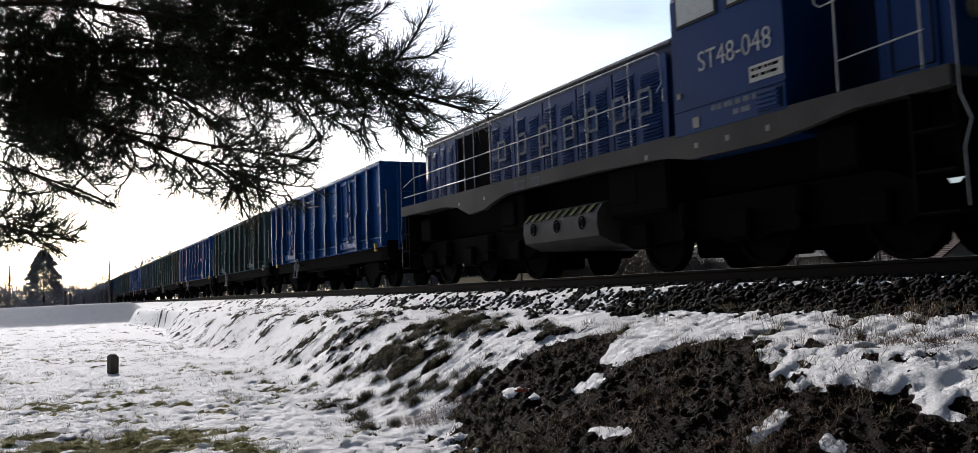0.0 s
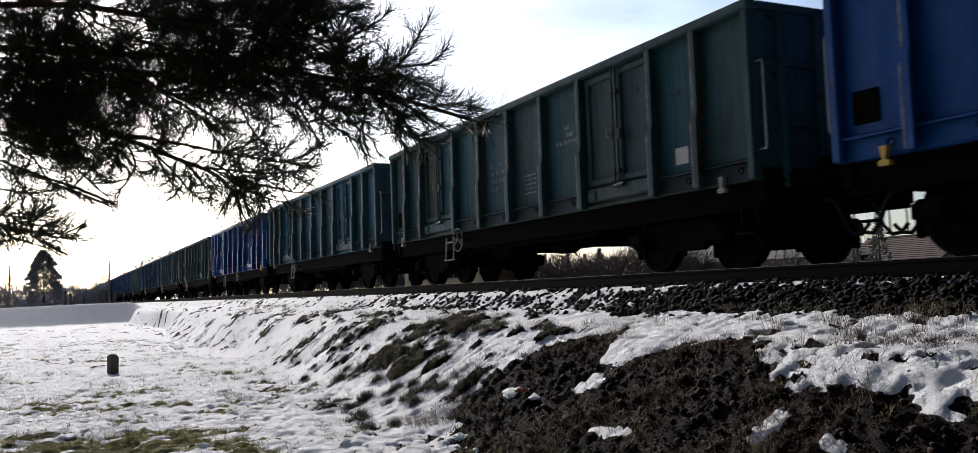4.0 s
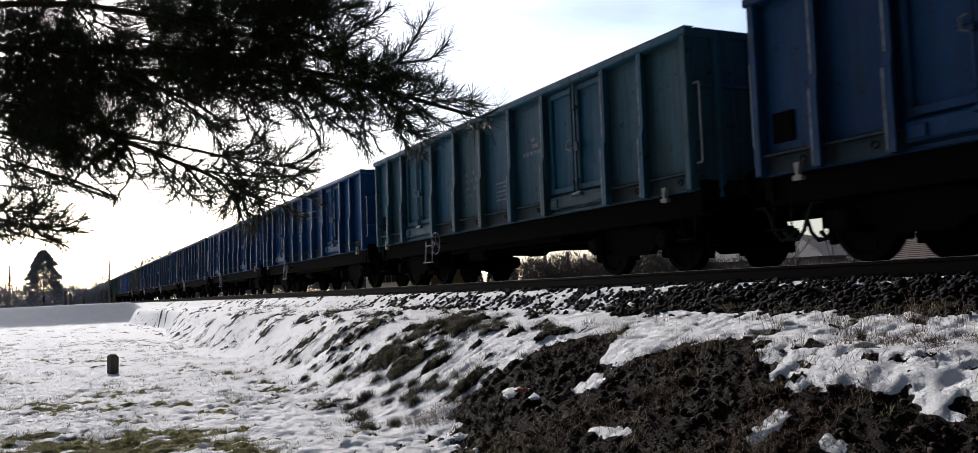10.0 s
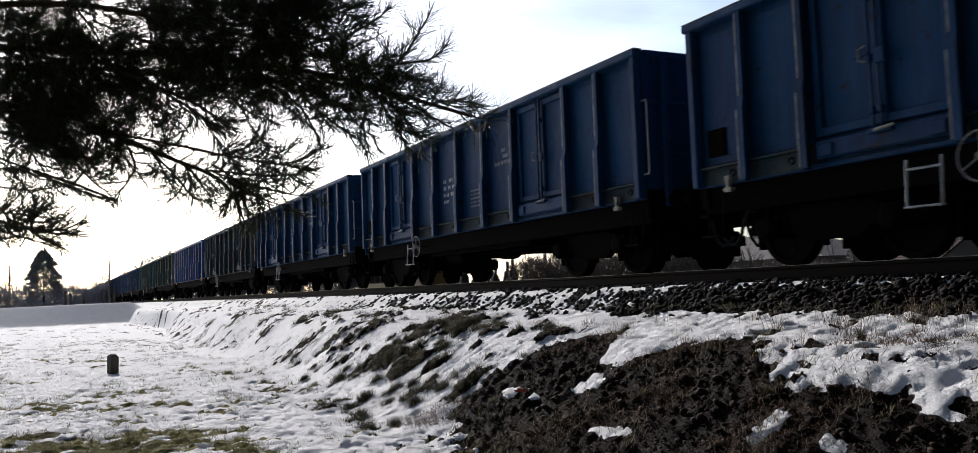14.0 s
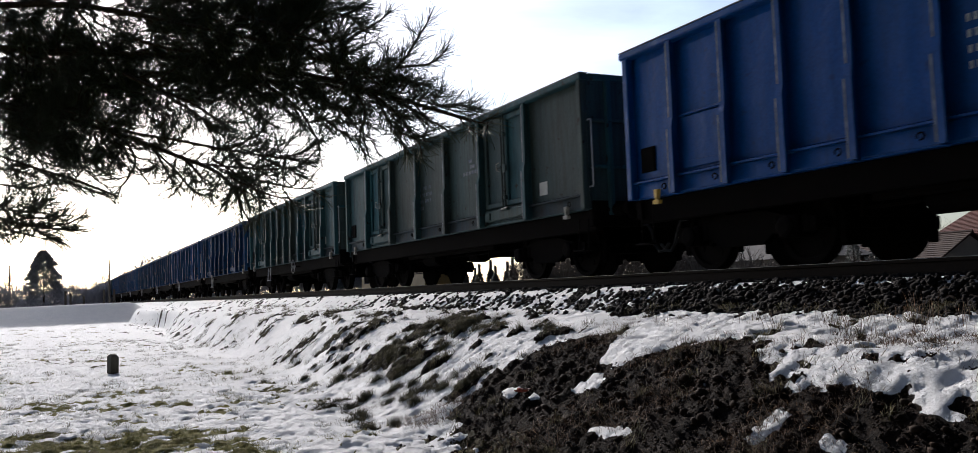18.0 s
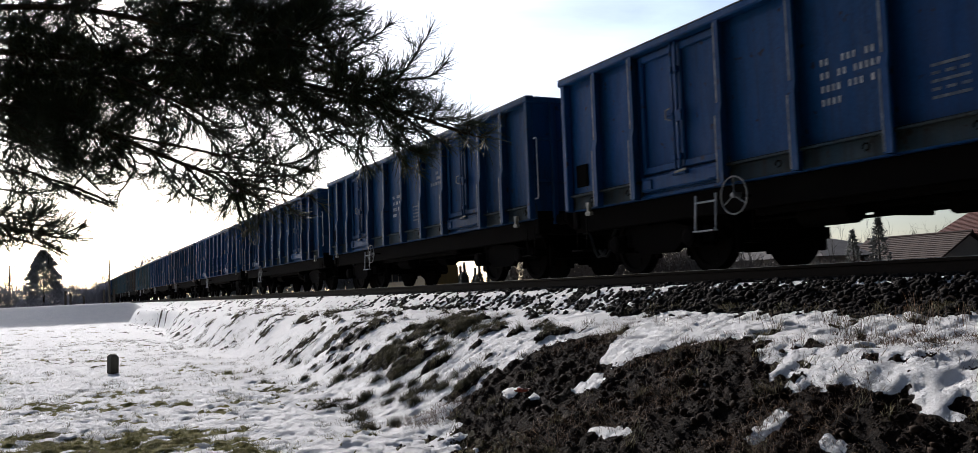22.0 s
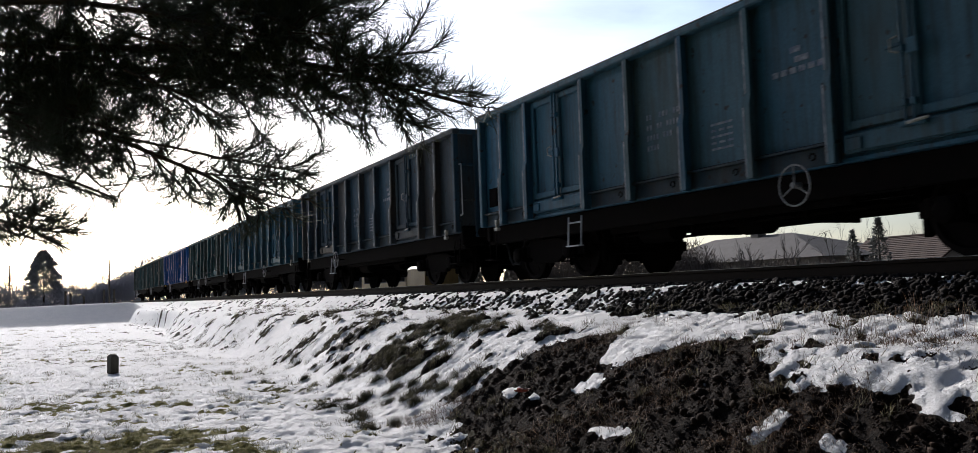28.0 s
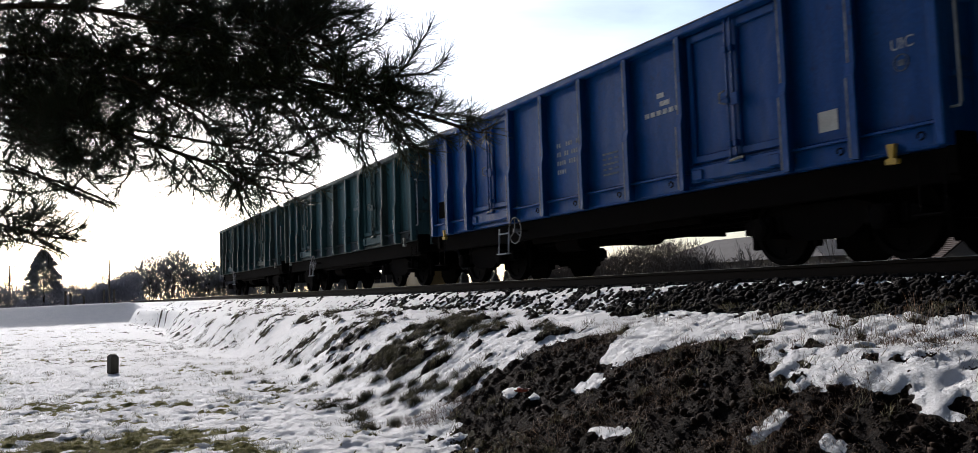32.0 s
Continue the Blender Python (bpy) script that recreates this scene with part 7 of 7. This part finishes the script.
def thicket(name, label, spots, seed, depth=2, thick=None):
    r = np.random.default_rng(seed)
    s = Shape()
    for x, y, h in spots:
        bare_stems(s, r, x, y, float(ground_z(x, y)) - 0.05, h, 0.14, depth, thick)
    return tagged(new(name, s.mesh(name, M_TWIG, fix=False)), label, "shrubs", kind="stuff")


def brush(name, label, n, x0, x1, y0, y1, low, high, length, material, seed, rough=0.25, slim=0.055, taper=0.0):
    """A dense leafless mass of fine twigs with an uneven top."""
    r = np.random.default_rng(seed)
    x, y = r.uniform(x0, x1, n), r.uniform(y0, y1, n)
    hgt = (low + (high - low) * fractal(x * rough, y * rough, 4, seed)) * (1 - taper + taper * smooth(y0 + 4, y0 + 20, y))
    z0 = ground_z(x, y)
    c = np.stack([x, y, z0 + hgt * r.random(n) ** 0.75], 1)
    way = np.stack([r.normal(size=n) * 0.5, r.normal(size=n) * 0.5, r.uniform(0.3, 1.2, n)], 1)
    way /= np.linalg.norm(way, axis=1)[:, None]
    side = np.cross(way, r.normal(size=(n, 3)))
    side /= np.linalg.norm(side, axis=1)[:, None]
    up = np.cross(way, side)
    ln = (length * r.uniform(0.5, 1.5, n))[:, None]
    w = ln * slim
    v = np.stack([c + side * w, c - side * w * 0.5 + up * w, c - side * w * 0.5 - up * w, c + way * ln], 1).reshape(-1, 3)
    f0 = np.arange(n) * 4
    f = np.concatenate([np.stack([f0 + i, f0 + j, f0 + k], 1) for i, j, k in ((0, 1, 3), (1, 2, 3), (2, 0, 3), (0, 2, 1))])
    return tagged(new(name, mesh_from(name, v, f, material)), label, "shrubs", kind="stuff")


M_BRUSH = mat("grey_brown_brushwood", (0.10, 0.082, 0.074), 0.9, second=(0.062, 0.05, 0.044), scale=0.7)
# distance haze is put into this pale grey and its bluish translucency
M_FAR = mat("brushwood_with_painted_haze", (0.34, 0.34, 0.36), 0.9, second=(0.24, 0.24, 0.26), scale=0.2)
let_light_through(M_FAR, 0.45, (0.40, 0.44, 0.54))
conifer(-124.5, -1.0, 8.4, 7.6, 1, "broad spruce behind the snowy road bank, haze painted into its grey", tiers=5.0, point=0.6, clumps=5600, leaf=M_FAR)
conifer(-43.0, 48.0, 4.1, 2.5, 3, "small dark spruce near the houses", tiers=5.0, point=1.05, clumps=900)
conifer(-41.4, 48.6, 4.8, 3.0, 4, "small dark spruce near the houses", tiers=5.0, point=1.0, clumps=1000)
for i, x in enumerate([-69.0 + 1.42 * q for q in range(11)] + [-53.4, -52.2, -51.0, -49.9, -48.8, -47.8, -46.6]):
    tagged(conifer(x, 30.0 + 0.3 * (i % 2), 3.0 + 0.25 * ((i * 7) % 3 - 1), 0.85, 20 + i, "slim dark columnar thuja in a row", True), group="thujas in a row", category="thuja")
rw = np.random.default_rng(77)
thicket("far_wood", "leafless young wood behind the line", [(-212 + rw.normal() * 8, y, rw.uniform(7.5, 12.5)) for y in np.linspace(17, 90, 220)], 31, 3, 0.09)
brush("far_undergrowth", "dense leafless undergrowth of the far wood, its grey a painted haze", 22000, -216, -200, 1, 90, 1.0, 15.0, 1.6, M_FAR, 41, 0.16, taper=0.78)
thicket("roadside_trees", "bare hazy trees along the road", [(-158 + rw.normal() * 6, y, rw.uniform(4, 9.5)) for y in np.linspace(-16, -3, 40)], 32, 3, 0.07)
brush("roadside_bushes", "low bare bushes along the road in a painted haze grey", 9000, -150, -140, -16, 12, 0.4, 6.0, 0.9, M_FAR, 33, 0.3)
brush("garden_thicket", "dense grey leafless shrubs in front of the houses", 26000, -46, -29.5, 23.2, 26.0, 1.2, 3.2, 0.36, M_BRUSH, 34, 0.5, 0.03)
brush("garden_shrubs", "low grey shrubs below the hipped roof", 9000, -30, -22, 23.2, 26.0, 0.7, 2.0, 0.3, M_BRUSH, 38, 0.6, 0.03)
thicket("garden_saplings", "grey leafless saplings rising from the shrubs", [(x + rw.normal() * 0.3, 24.5 + rw.normal() * 1.2, rw.uniform(1.9, 3.0)) for x in np.linspace(-39, -23.5, 60)], 37, 3, 0.03)
thicket("bare_poplars", "thin leafless saplings between the houses", [(x, 72 + rw.normal() * 3, rw.uniform(5.0, 8.0)) for x in np.linspace(-80, -48, 60)], 35, 2, 0.03)
brush("line_side_hedge", "low brown withered hedge beyond the track", 22000, -62, -8, 18.8, 20.4, 0.3, 1.15, 0.25, M_BRUSH, 36, 0.6, 0.03)


def gable_house(label, x0, x1, ridge_y, ridge_z, eave_y, eave_z, roof, wall_z):
    """A low house under a tiled saddle roof whose ridge runs along the line."""
    h = thing("house", label, "house", "houses beyond the line")
    depth = ridge_y - eave_y
    back = ridge_y + depth
    part("wall", Shape().prism([(eave_y + 0.4, wall_z), (eave_y + 0.4, eave_z), (ridge_y, ridge_z - 0.25), (back - 0.4, eave_z), (back - 0.4, wall_z)], x0 + 0.3, x1 - 0.3, "x"), M_WALL, h)
    slope = math.hypot(depth, ridge_z - eave_z)
    uy, uz = depth / slope, (ridge_z - eave_z) / slope
    for s in (1, -1):
        roof_part = part("roof_slope", Shape().prism([(ridge_y, ridge_z - 0.12), (ridge_y - s * depth, eave_z - 0.12), (ridge_y - s * depth, eave_z), (ridge_y, ridge_z)], x0, x1, "x"), roof, h)
        if s > 0:
            rows = int(slope / 0.34)
            for i in range(rows):
                d0, d1 = i * slope / rows, (i + 1) * slope / rows
                y0, z0, y1, z1 = eave_y + d0 * uy, eave_z + d0 * uz, eave_y + d1 * uy, eave_z + d1 * uz
                part("tile_course", Shape().prism([(y0, z0 + 0.06), (y1, z1 + 0.02), (y1, z1), (y0, z0)], x0, x1, "x"), roof, roof_part)
    part("ridge_cap", Shape().tube([(x0, ridge_y, ridge_z + 0.03), (x1, ridge_y, ridge_z + 0.03)], 0.12, 8), roof, h)
    return h


gable_house("low house with a brown tiled saddle roof", -53.9, -44.3, 62.0, 2.85, 56.5, 0.0, M_TILE_BROWN, -1.3)
gable_house("taller house with a red tiled roof", -51.8, -36.0, 74.0, 5.75, 67.0, 2.9, M_TILE_RED, -1.3)
hip = thing("house", "broad house with a dark hipped roof", "house", "houses beyond the line")
part("wall", Shape().box(-76, -52.5, 54.8, 65.2, -1.3, 1.55), M_WALL, hip)
part("roof", Shape().add([(-77, 54, 1.5), (-51, 54, 1.5), (-51, 66, 1.5), (-77, 66, 1.5), (-71, 60, 3.95), (-60.5, 60, 3.95)], [(0, 1, 5, 4), (2, 3, 4, 5), (1, 2, 5), (3, 0, 4), (3, 2, 1, 0)]), M_TILE_DARK, hip)
chimney = part("chimney", Shape().box(-65.3, -64.3, 59.5, 60.5, 3.4, 4.6, 0.03), M_WALL, hip, "square plastered chimney")
part("chimney_cap", Shape().box(-65.4, -64.2, 59.4, 60.6, 4.6, 4.72, 0.02), M_TILE_DARK, chimney)

# a yellow bus creeping up to the closed crossing on the road beyond
M_BUS = mat("dull_yellow_bus_paint", (0.26, 0.155, 0.03), 0.5, second=(0.20, 0.12, 0.025), scale=1.2, streak=0.4)
BUS_Y, BUS_Z = 24.2, float(ground_z(-50, 24.2))
bus = thing("bus", "long dull yellow bus on the road behind the line", "bus", at=pose(-39.5, BUS_Y, BUS_Z))
part("body", Shape().prism([(-1.25, 0.32), (-1.27, 1.1), (-1.25, 2.6), (-1.05, 2.86), (1.05, 2.86), (1.25, 2.6), (1.27, 1.1), (1.25, 0.32)], -14.0, 0.0, "x"), M_BUS, bus)
part("roof", Shape().box(-13.9, -0.1, -1.0, 1.0, 2.865, 2.95, 0.03), M_DECK, bus, "dark roof panel")
part("door_line", Shape().box(-3.62, -3.55, -1.30, -1.27, 0.4, 2.6, 0.005), M_RUBBER, bus, "dark door seal")
for q in range(7):
    w = part("window", Shape().box(-13.2 + 1.35 * q, -11.98 + 1.35 * q, -1.285, -1.262, 1.75, 2.5, 0.008), M_RUBBER, bus)
    part("pane", Shape().box(-13.14 + 1.35 * q, -12.04 + 1.35 * q, -1.292, -1.286, 1.81, 2.44), M_DARKIN, w, "dark pane")
for q in (-11.0, -2.6):
    part("axle_wheels", Shape().lathe([(-1.2, 0.3), (-1.28, 0.46), (-1.0, 0.48), (-0.98, 0.1), (0.98, 0.1), (1.0, 0.48), (1.28, 0.46), (1.2, 0.3)], "y", n=20), M_RUBBER, bus, at=(q, 0, 0.48))


def bus_x(t):
    """Where the tail of the bus stands: it rolls up to the queue and stops."""
    return float(np.interp(t, (0, 0.8, 2.8, 6.6, 9.5, 12.5, 32), (-39.5, -41.2, -44.6, -52.4, -55.8, -57.2, -57.2)))


# ---- movement ----
def motions():
    rows_t = [0.0, 2.0, 4.0, 6.0, 8.0, 10.0, 12.0, 14.0, 16.0, 18.0, 20.0, 22.0, 24.0, 26.0, 28.0, 30.0, 32.0]
    for i, w in enumerate(wagons):
        walk(w, [(t, pose(train_x(t) - HALF_L - i * PITCH_M, TRACK_Y, 0)) for t in rows_t])
    walk(loco, [(t, pose(train_x(t) + LX, TRACK_Y, 0)) for t in rows_t])
    # wheels roll without slip: one walk for each place in a bogie, shared by the wheels that turn alike
    first = {}
    for thing_ in [loco] + wagons:
        for bogie in thing_.children:
            for w in bogie.children:
                if w.name.split(".")[0] != "wheelset":
                    continue
                r = 0.525 if thing_ is loco else 0.46
                key = (r, round(w.location.x, 2))
                if key in first:
                    w.rotation_mode = "QUATERNION"
                    w.animation_data_create()
                    w.animation_data.action = first[key].animation_data.action
                    w.animation_data.action_slot = first[key].animation_data.action_slot
                    continue
                first[key] = w
                times = [f / FPS for f in range(0, 32 * FPS + 1)]
                walk(w, [(t, Matrix.Translation((key[1], 0, r)) @ Matrix.Rotation((train_x(t) - train_x(0)) / r, 4, "Y")) for t in times])
    sway()
    stops = [0.2 * i for i in range(64)] + [32.0]
    walk(bus, [(t, pose(bus_x(t), BUS_Y, BUS_Z)) for t in stops])
    for w in bus.children:
        if w.name.split(".")[0] == "axle_wheels":
            home = w.matrix_basis.translation.copy()
            walk(w, [(t, Matrix.Translation(home) @ Matrix.Rotation((bus_x(t) - bus_x(0)) / 0.48, 4, "Y")) for t in stops])


motions()
